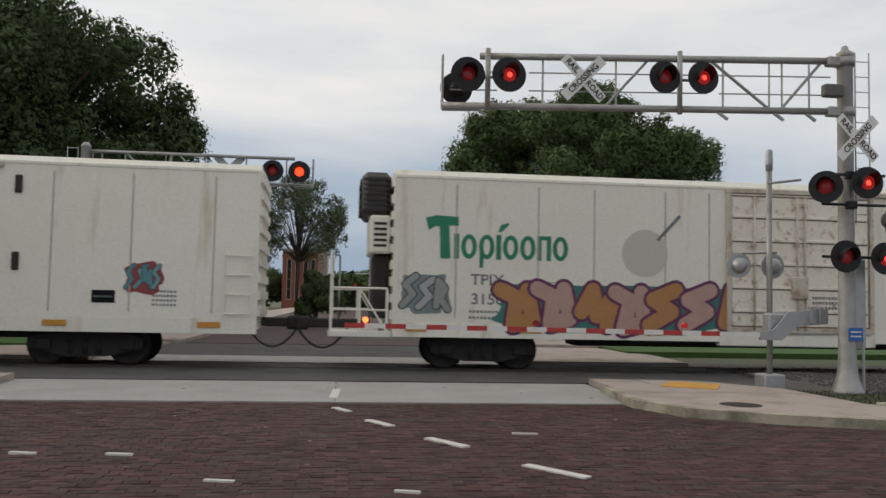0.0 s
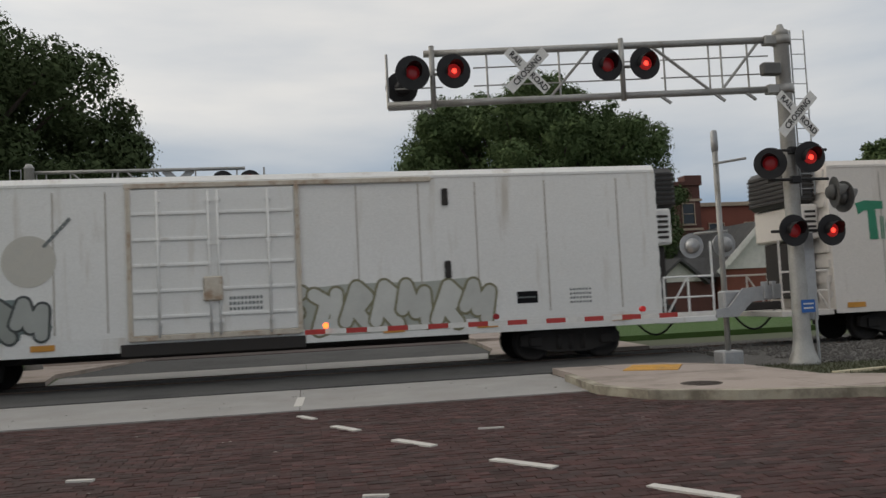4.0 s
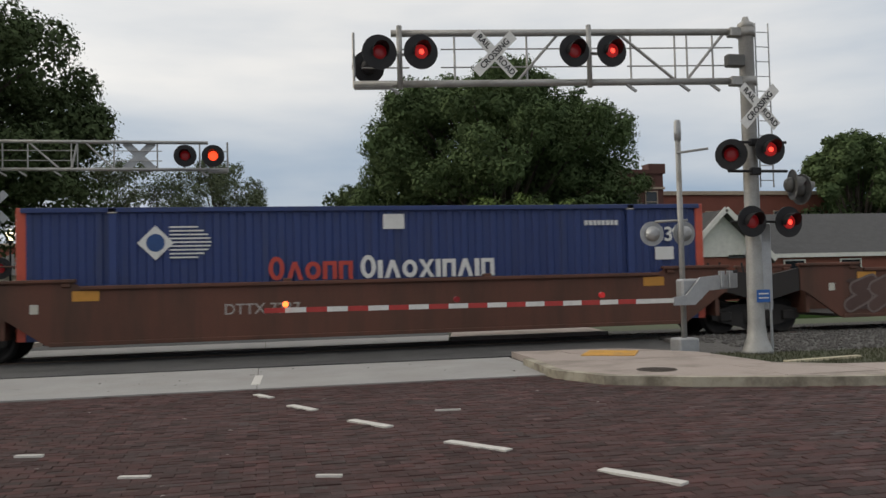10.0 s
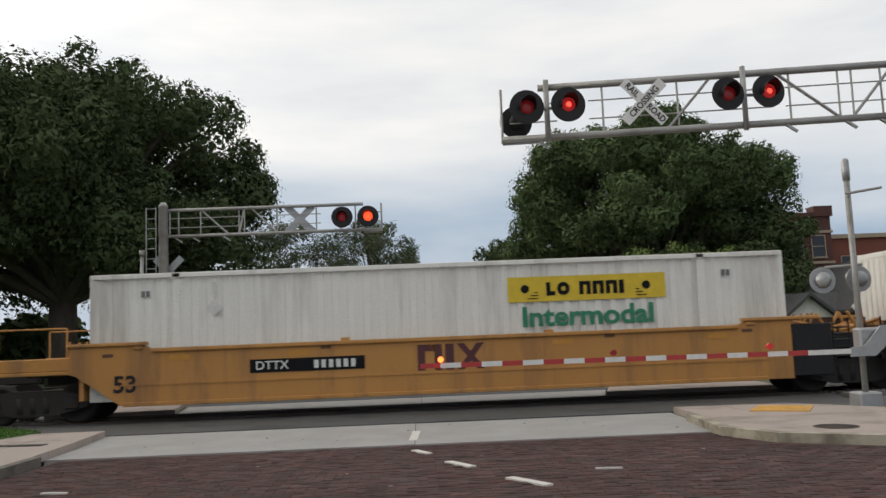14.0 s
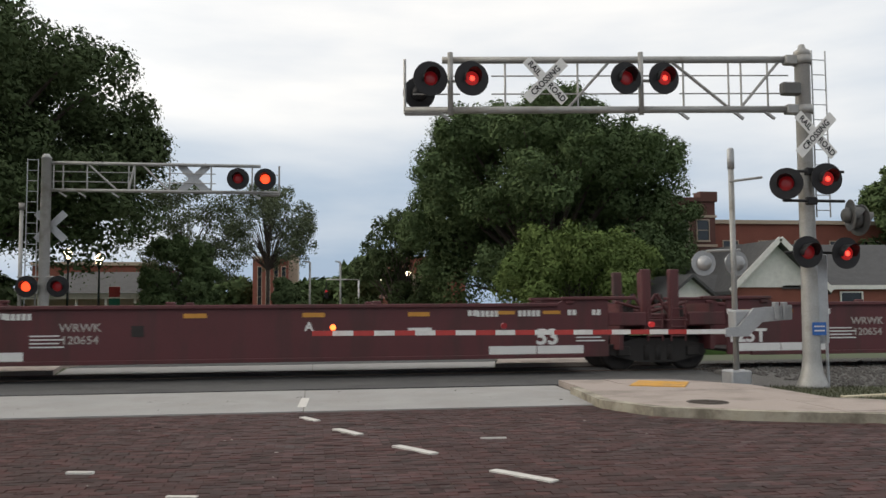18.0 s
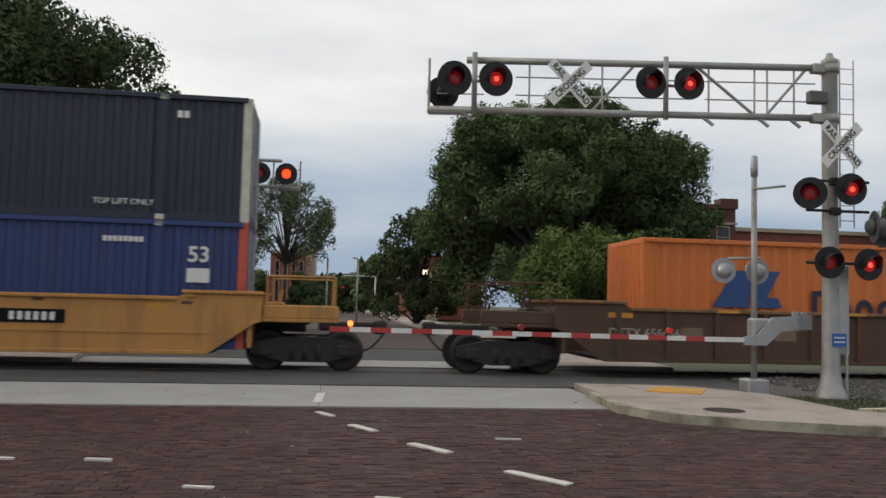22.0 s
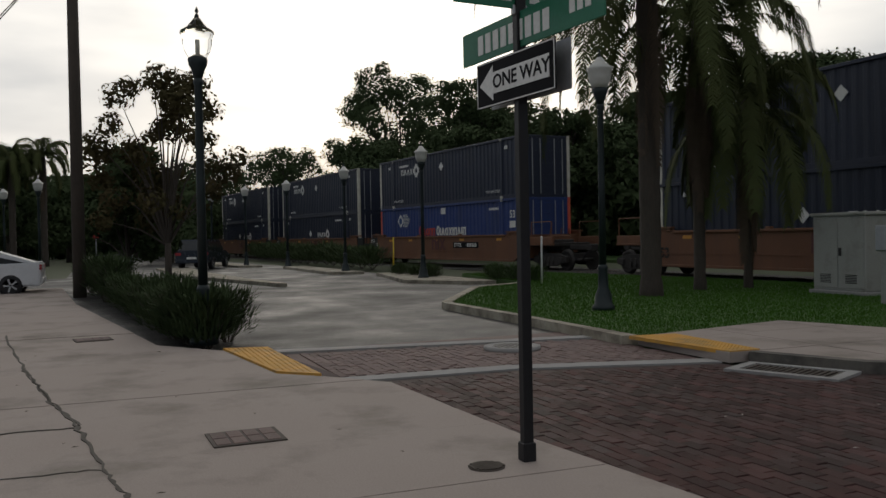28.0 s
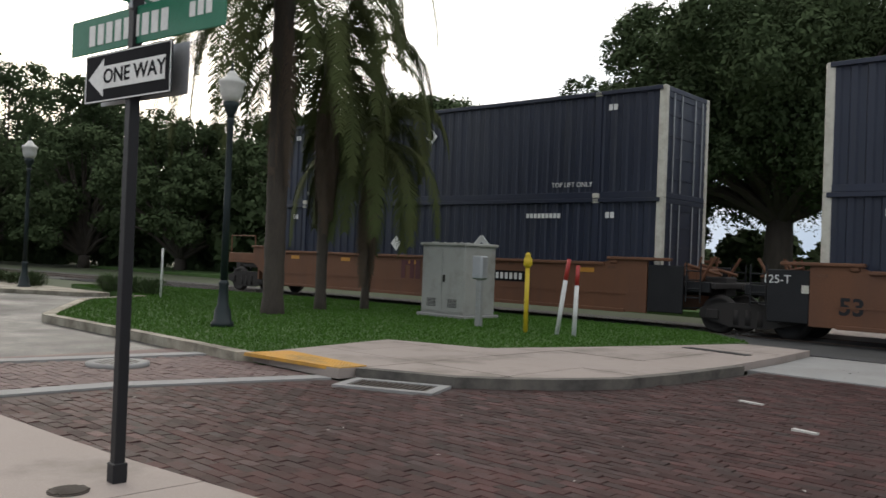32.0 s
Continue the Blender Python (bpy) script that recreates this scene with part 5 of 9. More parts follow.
part("arrow", fix(bm), SIGNWHITE, ow)
words("ONE WAY", 0.125, SIGNBLACK, ow, pose(0.08, -0.0085, 0, 90, 0, 0), "black_lettering", 0.001, 1.12, 0.018)
bm = bmesh.new()
for sx in (-1, 1):
    box(bm, sx * 0.452 - 0.004, sx * 0.452 + 0.004, -0.0065, -0.0045, -0.148, 0.148)
for sz in (-1, 1):
    box(bm, -0.44, 0.44, -0.0065, -0.0045, sz * 0.144 - 0.004, sz * 0.144 + 0.004)
part("border", bm, SIGNWHITE, ow)
back = new("one_way_sign")
back.parent = ss
back.matrix_basis = pose(0.03, 0.045, 2.45, 0, 0, 6)
bm = bmesh.new()
box(bm, -0.457, 0.457, -0.004, 0.004, -0.152, 0.152)
part("sign_plate", bm, GALV, back)


def name_blade(z, rz, w, n1, y=0.0, x=0.0):
    b = new("street_name_blade")
    b.parent = ss
    b.matrix_basis = pose(x, y, z, 0, 0, rz)
    bm = bmesh.new()
    box(bm, -w / 2, w / 2, -0.006, 0.006, -0.115, 0.115, 0.004)
    part("sign_plate", bm, CLOTHGREEN, b)
    bars(b, "name_lettering", SIGNWHITE, -0.0065, -w * 0.36, -0.07, w * 0.55, 0.13, n1, 0.3, 0.003)
    bars(b, "small_lettering", SIGNWHITE, -0.0065, w * 0.3, -0.03, w * 0.14, 0.085, 3, 0.3, 0.003)


name_blade(2.745, 6, 1.6, 9, 0.0, 0.08)
name_blade(2.99, 96, 0.95, 5)
bm = bmesh.new()
box(bm, -0.02, 0.02, -0.05, 0.05, 2.84, 2.9, 0.005)
part("blade_bracket", bm, GALV, ss)

# ---- small things on the lawn ----
cab = thing("signal_cabinet", pose(-14.25, 15.2, 0.1), "grey steel signal cabinet with double doors", "cabinet")
bm = bmesh.new()
box(bm, -0.72, 0.72, 0.0, 1.1, 0.08, 1.72, 0.015)
part("body", bm, CABINET, cab)
bm = bmesh.new()
box(bm, -0.77, 0.77, -0.05, 1.15, 1.72, 1.8, 0.02)
part("roof_cap", bm, CABINET, cab)
bm = bmesh.new()
box(bm, -0.8, 0.8, -0.08, 1.2, -0.1, 0.08, 0.02)
part("plinth", bm, CONC_G, cab)
for sx in (-1, 1):
    d = new("door")
    d.parent = cab
    bm = bmesh.new()
    x0, x1 = sorted((sx * 0.02, sx * 0.68))
    box(bm, x0, x1, -0.02, 0.0, 0.14, 1.66, 0.006)
    part("door_leaf", bm, CABINET, d)
    bm = bmesh.new()
    for k in range(6):
        box(bm, sx * 0.35 - 0.15, sx * 0.35 + 0.15, -0.028, -0.018, 0.25 + k * 0.035, 0.265 + k * 0.035)
    part("vent_slats", bm, UNDER, d)
bm = bmesh.new()
box(bm, 0.04, 0.1, -0.06, -0.02, 0.85, 1.02, 0.01)
part("handle", bm, UNDER, cab)
gp = thing("meter_post", pose(-11.9, 13.9, 0.1), "grey steel meter post beside the cabinet", "post")
bm = bmesh.new()
box(bm, -0.07, 0.07, -0.05, 0.05, -0.1, 1.05, 0.01)
part("post", bm, MASTPAINT, gp)
bm = bmesh.new()
box(bm, -0.16, 0.12, -0.1, 0.12, 1.0, 1.5, 0.03)
part("meter_box", bm, GALV, gp)
yp = thing("marker_post", pose(-10.55, 13.8, 0.1), "yellow pipeline marker post with a small cap", "post")
bm = bmesh.new()
tube(bm, (0, 0, -0.1), (0, 0, 1.32), 0.045, n=12)
part("post", bm, YELPOST, yp)
bm = bmesh.new()
lathe(bm, [(0.06, 1.3), (0.09, 1.36), (0.09, 1.46), (0.05, 1.54), (0.06, 1.56), (0.02, 1.6)], 14)
part("cap", fix(bm), YELPOST, yp)
for x, y, lx, ly, h in ((-9.93, 14.0, 0.17, 0.1, 1.5), (-9.54, 14.03, 0.03, 0.02, 1.38)):
    st = thing("marker_stake", pose(x, y, 0.1), "white stake with red top, leaning in the lawn", "stake", "marker stakes")
    bm = bmesh.new()
    d = Vector((lx, ly, h))
    tube(bm, (0, 0, -0.05), d * 0.72, 0.045, n=10)
    part("shaft", bm, WHITEREF, st)
    bm = bmesh.new()
    tube(bm, d * 0.72, d, 0.046, 0.04, n=10)
    part("red_top", bm, REDREF, st)
for x, y, h, m_, nm in ((-22.45, 12.2, 1.45, WHITEREF, "thin white marker stake in the lawn"), (-33.5, 11.2, 1.5, YELPOST, "yellow marker post beside the track")):
    st = thing("marker_stake", pose(x, y, 0.05), nm, "stake")
    bm = bmesh.new()
    tube(bm, (0, 0, -0.1), (0.04, 0, h), 0.03, n=8)
    part("shaft", bm, m_, st)

board = thing("fallen_board", pose(8.97, 12.5, 0.075, 0, 0, 10.5), "pale weathered board lying on the worn grass", "board")
bm = bmesh.new()
box(bm, -0.8, 0.8, -0.05, 0.05, -0.015, 0.03, 0.006)
part("plank", bm, PALEWOOD, board)

# ---- utility pole with wires ----
up = thing("utility_pole", pose(-27.0, -0.55, 0), "tall weathered wooden utility pole", "utility pole")
bm = bmesh.new()
tube(bm, (0, 0, -0.1), (0, 0, 11.5), 0.19, 0.14, n=12)
part("pole", bm, BARK, up)
bm = bmesh.new()
box(bm, -0.06, 0.06, -1.2, 1.2, 10.6, 10.75, 0.01)
part("crossarm", bm, BARK, up)
wires = thing("overhead_wire", Matrix(), "two thin dark overhead wires from the pole", "wire")
for dy, za, zb in ((-0.3, 10.0, 8.4), (0.2, 10.7, 9.2)):
    bm = bmesh.new()
    last = None
    for k in range(13):
        u = k / 12
        p = Vector((-27 - 31 * u, -0.55 + dy - 11.5 * u, za + (zb - za) * u - 2.4 * u * (1 - u)))
        if last is not None:
            tube(bm, last, p, 0.02, n=5)
        last = p
    part("wire", bm, BLACKP, wires)
pole2 = thing("utility_pole", pose(-58.2, -12.0, 0), "distant wooden utility pole holding the wires", "utility pole")
bm = bmesh.new()
tube(bm, (0, 0, -0.1), (0, 0, 9.8), 0.17, 0.12, n=10)
part("pole", bm, BARK, pole2)
bm = bmesh.new()
box(bm, -0.06, 0.06, -0.9, 0.9, 9.1, 9.25, 0.01)
part("crossarm", bm, BARK, pole2)

# ---- vehicles ----
def vehicle(m, body, prof_body, prof_cab, label, length, width):
    c = thing("car", m, label, "car", "parked cars")
    w = width / 2
    bm = bmesh.new()
    prism(bm, prof_body, "y", -w, w)
    bmesh.ops.bevel(bm, geom=bm.edges[:], offset=0.05, segments=2, affect="EDGES")
    part("body", fix(bm), body, c)
    bm = bmesh.new()
    prism(bm, prof_cab, "y", -w * 0.84, w * 0.84)
    bmesh.ops.bevel(bm, geom=bm.edges[:], offset=0.05, segments=2, affect="EDGES")
    part("roof", fix(bm), body, c)
    xs = [p[0] for p in prof_cab]
    zs = [p[1] for p in prof_cab]
    zb, zt = min(zs), max(zs)
    lo = sorted(p[0] for p in prof_cab if p[1] < zb + 0.1)
    hi = sorted(p[0] for p in prof_cab if p[1] > zt - 0.1)
    for sy in (-1, 1):
        y0, y1 = sorted((sy * (w * 0.84 + 0.006), sy * (w * 0.84 - 0.01)))
        mid = (lo[0] + lo[-1]) / 2 - 0.1
        for a0, a1, b0, b1 in ((lo[0] + 0.3, mid - 0.05, hi[0] + 0.2, mid - 0.05), (mid + 0.05, lo[-1] - 0.35, mid + 0.05, hi[-1] - 0.15)):
            bm = bmesh.new()
            prism(bm, [(a0, zb + 0.08), (a1, zb + 0.08), (b1, zt - 0.12), (b0, zt - 0.12)], "y", y0, y1)
            part("side_window", fix(bm), DARKGLASS, c)
    for k, (xl, xh) in enumerate(((lo[0], hi[0]), (lo[-1], hi[-1]))):
        bm = bmesh.new()
        s = -1 if k == 0 else 1
        q = [Vector((xl + (xh - xl) * u + s * 0.012, y * w * 0.74, zb + (zt - zb) * u)) for u, y in ((0.12, -1), (0.12, 1), (0.88, 1), (0.88, -1))]
        vv_ = [bm.verts.new(p) for p in q]
        bm.faces.new(vv_)
        part("rear_window" if k == 0 else "windscreen", bm, DARKGLASS, c)
    for x in (-length * 0.31, length * 0.31):
        for sy in (-1, 1):
            wh = new("wheel")
            wh.parent = c
            wh.matrix_basis = pose(x, sy * (w - 0.1), 0.34)
            bm = bmesh.new()
            lathe(bm, [(0.2, -0.1), (0.31, -0.11), (0.34, -0.07), (0.34, 0.07), (0.31, 0.11), (0.2, 0.1)], 20, Matrix.Rotation(math.pi / 2, 4, "X"))
            part("tyre", fix(bm), BLACKP, wh)
            bm = bmesh.new()
            lathe(bm, [(0.22, -0.09), (0.21, 0.0), (0.22, 0.09)], 16, Matrix.Rotation(math.pi / 2, 4, "X"))
            for k in range(5):
                a = k * 2 * math.pi / 5
                boxm(bm, pose(0.1 * math.cos(a), sy * 0.095, 0.1 * math.sin(a), 0, -math.degrees(a), 0), 0.2, 0.02, 0.05)
            part("rim", fix(bm), GALV, wh)
    for sy in (-1, 1):
        bm = bmesh.new()
        y0, y1 = sorted((sy * (w - 0.02), sy * (w - 0.35)))
        box(bm, -length / 2 - 0.01, -length / 2 + 0.1, y0, y1, 0.78, 0.95, 0.02)
        part("tail_light", bm, LENS_OFF, c)
    bm = bmesh.new()
    box(bm, -length / 2 - 0.035, -length / 2 + 0.06, -w * 0.9, w * 0.9, 0.36, 0.56, 0.03)
    part("rear_bumper", bm, body, c)
    bm = bmesh.new()
    box(bm, -length / 2 - 0.045, -length / 2 - 0.02, -0.26, 0.26, 0.58, 0.7)
    part("plate", bm, SIGNWHITE, c)
    return c


CAR_DARK = mat("dark_blue_paint", (0.025, 0.032, 0.045), 0.25, 0.3, bump=0.0)
CAR_WHITE = mat("white_car_paint", (0.62, 0.63, 0.65), 0.3, bump=0.0)
vehicle(pose(-50.6, 5.35, 0, 0, 0, 158), CAR_DARK, [(-2.3, 0.35), (2.3, 0.35), (2.35, 0.75), (1.4, 1.02), (-2.3, 1.05)],
        [(-2.25, 1.0), (1.5, 1.0), (0.6, 1.62), (-2.0, 1.66)], "dark blue van parked on the car park", 4.6, 1.85)
vehicle(pose(-29.2, -3.85, 0, 0, 0, -90), CAR_WHITE, [(-2.2, 0.3), (2.2, 0.3), (2.25, 0.65), (1.3, 0.92), (-2.2, 1.02)],
        [(-2.1, 0.98), (1.4, 0.92), (0.4, 1.4), (-0.8, 1.42)], "white hatchback car in the side street", 4.4, 1.78)
st = thing("stop_sign", pose(-62, -0.5, 0), "red stop sign with green street name on a pole", "street sign")
bm = bmesh.new()
tube(bm, (0, 0, -0.1), (0, 0, 3.2), 0.04, n=8)
part("pole", bm, GALV, st)
bm = bmesh.new()
tube(bm, (0.05, 0, 2.3), (0.07, 0, 2.3), 0.45, n=8)
part("plate", bm, REDREF, st)
bm = bmesh.new()
box(bm, 0.04, 0.06, -0.7, 0.7, 3.0, 3.3)
part("name_blade", bm, CLOTHGREEN, st)

# ---- trees ----
def leaf_mesh(name, centres, radii, n, size, material, seed, flat=0.8, droop=0.0, dense=2.3):
    """Leaves as small folded quads, gathered in clumps round the centres, thicker towards their shells."""
    rng = np.random.default_rng(seed)
    centres, radii = np.asarray(centres, float), np.asarray(radii, float)
    wgt = radii ** 2
    idx = rng.choice(len(centres), n, p=wgt / wgt.sum())
    d = rng.normal(size=(n, 3))
    d /= np.linalg.norm(d, axis=1)[:, None]
    r = radii[idx] * rng.uniform(0.45, 1.05, n) ** 0.8
    p = centres[idx] + d * r[:, None] * np.array([1, 1, flat])
    if droop:
        p[:, 2] -= droop * rng.uniform(0, 1, n) ** 2 * radii[idx]
    out = d * 0.9 + rng.normal(size=(n, 3)) * 0.4 + np.array([0, 0, 0.2])
    out /= np.linalg.norm(out, axis=1)[:, None]
    a = np.cross(out, rng.normal(size=(n, 3)))
    a /= np.linalg.norm(a, axis=1)[:, None]
    b = np.cross(out, a)
    deep = np.linalg.norm((p - centres[idx]) / radii[idx][:, None], axis=1) < 0.78
    s = (size * rng.uniform(0.6, 1.4, n) * np.where(deep, dense, 1.0))[:, None]
    v = np.stack([p - a * s, p + b * s * 0.5, p + a * s, p - b * s * 0.5], 1).reshape(-1, 3)
    me = bpy.data.meshes.new(name)
    me.from_pydata(v.tolist(), [], np.arange(4 * n).reshape(-1, 4).tolist())
    me.materials.append(material)
    return me


def tree(x, y, z, h, w, label, seed, leaves=9000, size=0.3, material=None, trunk=0.3, bare=0.25, lobes=26, squash=0.75, bark=None, droop=0.0, clump=0.2, cat="tree", dense=2.3):
    """A trunk that forks into limbs, and a crown of leaf clumps at their ends."""
    rng = random.Random(seed)
    t = thing(cat, pose(x, y, z), label, cat)
    bm = bmesh.new()
    zt = h * bare
    tube(bm, (0, 0, -0.2), (0.1, 0, zt), trunk * 1.25, trunk, n=10)
    part("trunk", bm, bark or BARK, t)
    cs, rs = [], []
    ch = h - zt
    for k in range(lobes):
        a, u = rng.uniform(0, 6.283), (k + 0.5) / lobes
        zz = zt + ch * (0.12 + 0.8 * u)
        prof = math.sqrt(max(0.05, 1 - (2 * (0.12 + 0.8 * u) - 0.85) ** 2))
        r = w * clump * rng.uniform(0.55, 1.35)
        rad = (w / 2 - r * 0.9) * prof * (rng.uniform(0.82, 1.03) if k % 5 < 3 else rng.uniform(0.2, 0.8))
        c = (rad * math.cos(a), rad * math.sin(a), min(zz, h - r * squash))
        cs.append(c)
        rs.append(r)
        if leaves > 15000:
            for q in range(4):
                b, e = a + rng.uniform(-1.3, 1.3), rng.uniform(-0.5, 1.0)
                sub = r * rng.uniform(0.3, 0.5)
                cs.append((c[0] + r * 0.95 * math.cos(b) * math.cos(e), c[1] + r * 0.95 * math.sin(b) * math.cos(e), min(c[2] + r * squash * math.sin(e), h - sub * 0.3)))
                rs.append(sub)
    limb = bmesh.new()
    for c in cs[::2] if leaves <= 15000 else cs[::5]:
        mid = (c[0] * 0.4, c[1] * 0.4, zt + (c[2] - zt) * 0.55)
        tube(limb, (0.1, 0, zt - 0.1), mid, trunk * 0.5, trunk * 0.3, n=6)
        tube(limb, mid, c, trunk * 0.3, trunk * 0.08, n=5)
    part("branchwork", limb, bark or BARK, t)
    me = leaf_mesh("crown", cs, rs, leaves, size, material or LEAF_DARK, seed, squash, droop, dense)
    ob = new("crown", me)
    ob.parent = t
    return t


tree(-16.7, 40.5, 0, 15.4, 19.9, "large dark live oak beyond the track", 11, 230000, 0.07, LEAF_DARK, 0.6, 0.255, 95, 0.8, clump=0.12, droop=0.2, dense=2.1)
tree(15.7, 56.0, 0, 15.8, 20.2, "broad green oak behind the crossing", 12, 230000, 0.075, LEAF_MID, 0.55, 0.08, 95, 0.8, clump=0.12, dense=2.1)
tree(14.7, 46.5, 0, 6.0, 8.8, "light green willow-like tree", 13, 60000, 0.06, LEAF_LIGHT, 0.2, 0.12, 36, 0.9, clump=0.17, droop=0.8)
tree(-7.2, 50.0, 0, 8.7, 7.4, "sparse tree with thin foliage", 14, 20000, 0.07, LEAF_GREY, 0.08, 0.30, 60, 0.8, clump=0.10, dense=1.0)
tree(-2.7, 50.5, 0, 8.9, 6.0, "sparse tree hung with grey moss", 15, 20000, 0.065, LEAF_GREY, 0.08, 0.42, 60, 0.9, clump=0.10, dense=1.1, droop=1.3)
tree(-7.2, 47.5, 0, 5.4, 4.4, "rounded green garden tree", 16, 20000, 0.065, LEAF_MID, 0.15, 0.1, 20, 0.85, clump=0.2)
tree(-1.6, 48.5, 0, 3.2, 2.4, "rounded green garden tree", 30, 8000, 0.09, LEAF_DARK, 0.15, 0.1, 16, 0.85, clump=0.2)
tree(6.2, 62, 0, 8.6, 7.0, "dark street tree beside the far street", 17, 16000, 0.11, LEAF_DARK, 0.2, 0.02, 40, 0.85, clump=0.15, dense=1.4)
tree(46.5, 60, 0, 12.8, 10, "green tree behind the red houses", 18, 40000, 0.1, LEAF_MID, 0.35, 0.15, 45, 0.85, clump=0.14)
for k, (x, y, h, w) in enumerate(((-14, 150, 7, 12), (-2, 165, 6, 10), (4, 170, 7.5, 12), (1.0, 120, 5.5, 7), (5.5, 105, 7, 7), (9, 118, 9, 10), (-1.5, 95, 4.2, 5))):
    tree(x, y, 0, h, w, "distant green street tree in town", 40 + k, 1800, 0.35, LEAF_MID, 0.2, 0.12, 14, 0.85)
# along the track to the west and south-west
for k, (x, y, h, w, n) in enumerate(((-92, 31.5, 20.5, 19, 15000), (-88, 42, 16.5, 15, 8000), (-100, 20, 12.5, 14, 6000), (-86, 53, 14, 14, 6000), (-112, 12, 12, 15, 6000), (-70, 47, 15, 13, 7000),
                                     (-60, 50, 13, 12, 6000), (-120, 4, 12, 14, 4000), (-52, 36, 10, 9, 6000), (-47, 42, 14, 13, 8000), (-38, 40, 12, 11, 7000), (-64, 30, 9.5, 8, 5000), (-44, 33, 10.5, 11, 8000), (-52, 29, 10.4, 11, 8000), (-60, 26, 10, 11, 7000), (-69, 22, 10, 12, 7000), (-78, 33.5, 16.8, 14, 12000), (-33, 36, 9, 9, 7000), (-28, 44, 12.5, 12, 9000))):
    tree(x, y, 0, h, w, "dark oak behind the railway against the evening sky", 160 + k, int(n * 3.4), 0.125, LEAF_DARK, 0.35, 0.08, 60, 0.85, clump=0.11, dense=1.5 if h < 13 else 1.3)
for k, (x, y, h, w, n) in enumerate(((-75, -7, 9.6, 6, 4000), (-70, -14, 9, 9, 5000), (-84, -3, 8, 8, 4000), (-95, 3, 9, 9, 4000), (-82, 7, 7.5, 8, 4000), (-66, 4.5, 6, 6, 3500), (-78, -16, 10, 12, 5000), (-58, -12, 8, 7, 4000))):
    tree(x, y, 0, h, w, "dark garden tree beyond the side street", 80 + k, int(n * 3.0), 0.11, LEAF_DARK, 0.25, 0.18, 22, 0.85)
tree(-29.8, 2.1, 0, 7.6, 5.8, "crape myrtle with reddish sparse leaves", 95, 9000, 0.075, LEAF_RED, 0.1, 0.2, 60, 0.8, clump=0.09, dense=1.3)
tree(-33.5, 0.9, 0, 5.2, 4.6, "small leafy street tree", 96, 8000, 0.08, LEAF_DARK, 0.1, 0.2, 22, 0.85, clump=0.17)


# a belt of undergrowth behind the railway and beyond the side street
def belt(name, pts, n, h, seed, label, size=0.3, material=None):
    rng = random.Random(seed)
    cs, rs = [], []
    for (xa, ya), (xb, yb) in zip(pts, pts[1:]):
        m_ = int(math.hypot(xb - xa, yb - ya) / 1.6)
        for k in range(m_):
            for q in range(3):
                u = (k + rng.random()) / m_
                r = rng.uniform(1.0, 2.0)
                cs.append((xa + (xb - xa) * u + rng.uniform(-2, 2), ya + (yb - ya) * u + rng.uniform(-2, 2), h * rng.uniform(0.05, 0.85)))
                rs.append(r)
    me = leaf_mesh(name, cs, rs, n, size, material or LEAF_DARK, seed, 0.9)
    return tagged(new(name, me), label, "undergrowth", kind="stuff")


belt("undergrowth", [(-34, 33), (-60, 30), (-85, 24), (-115, 14), (-150, 2)], 40000, 6.5, 301, "dark undergrowth along the railway")
belt("undergrowth", [(-150, 4), (-115, -4), (-86, -9), (-80, -30)], 30000, 7.5, 302, "dark garden growth beyond the side street")
belt("undergrowth", [(-44, 46), (-24.0, 47)], 20000, 5.0, 303, "dark shrubs beneath the oak")
belt("undergrowth", [(-42, 50), (-17.5, 51)], 20000, 3.4, 306, "dark shrubs and low trees behind the oak")
belt("undergrowth", [(-12, 175), (14, 180)], 5000, 5.0, 304, "hazy green trees at the street's end", 0.4, LEAF_MID)
belt("undergrowth", [(34, 58), (70, 60)], 8000, 4.0, 305, "green shrubs behind the houses", 0.25, LEAF_MID)


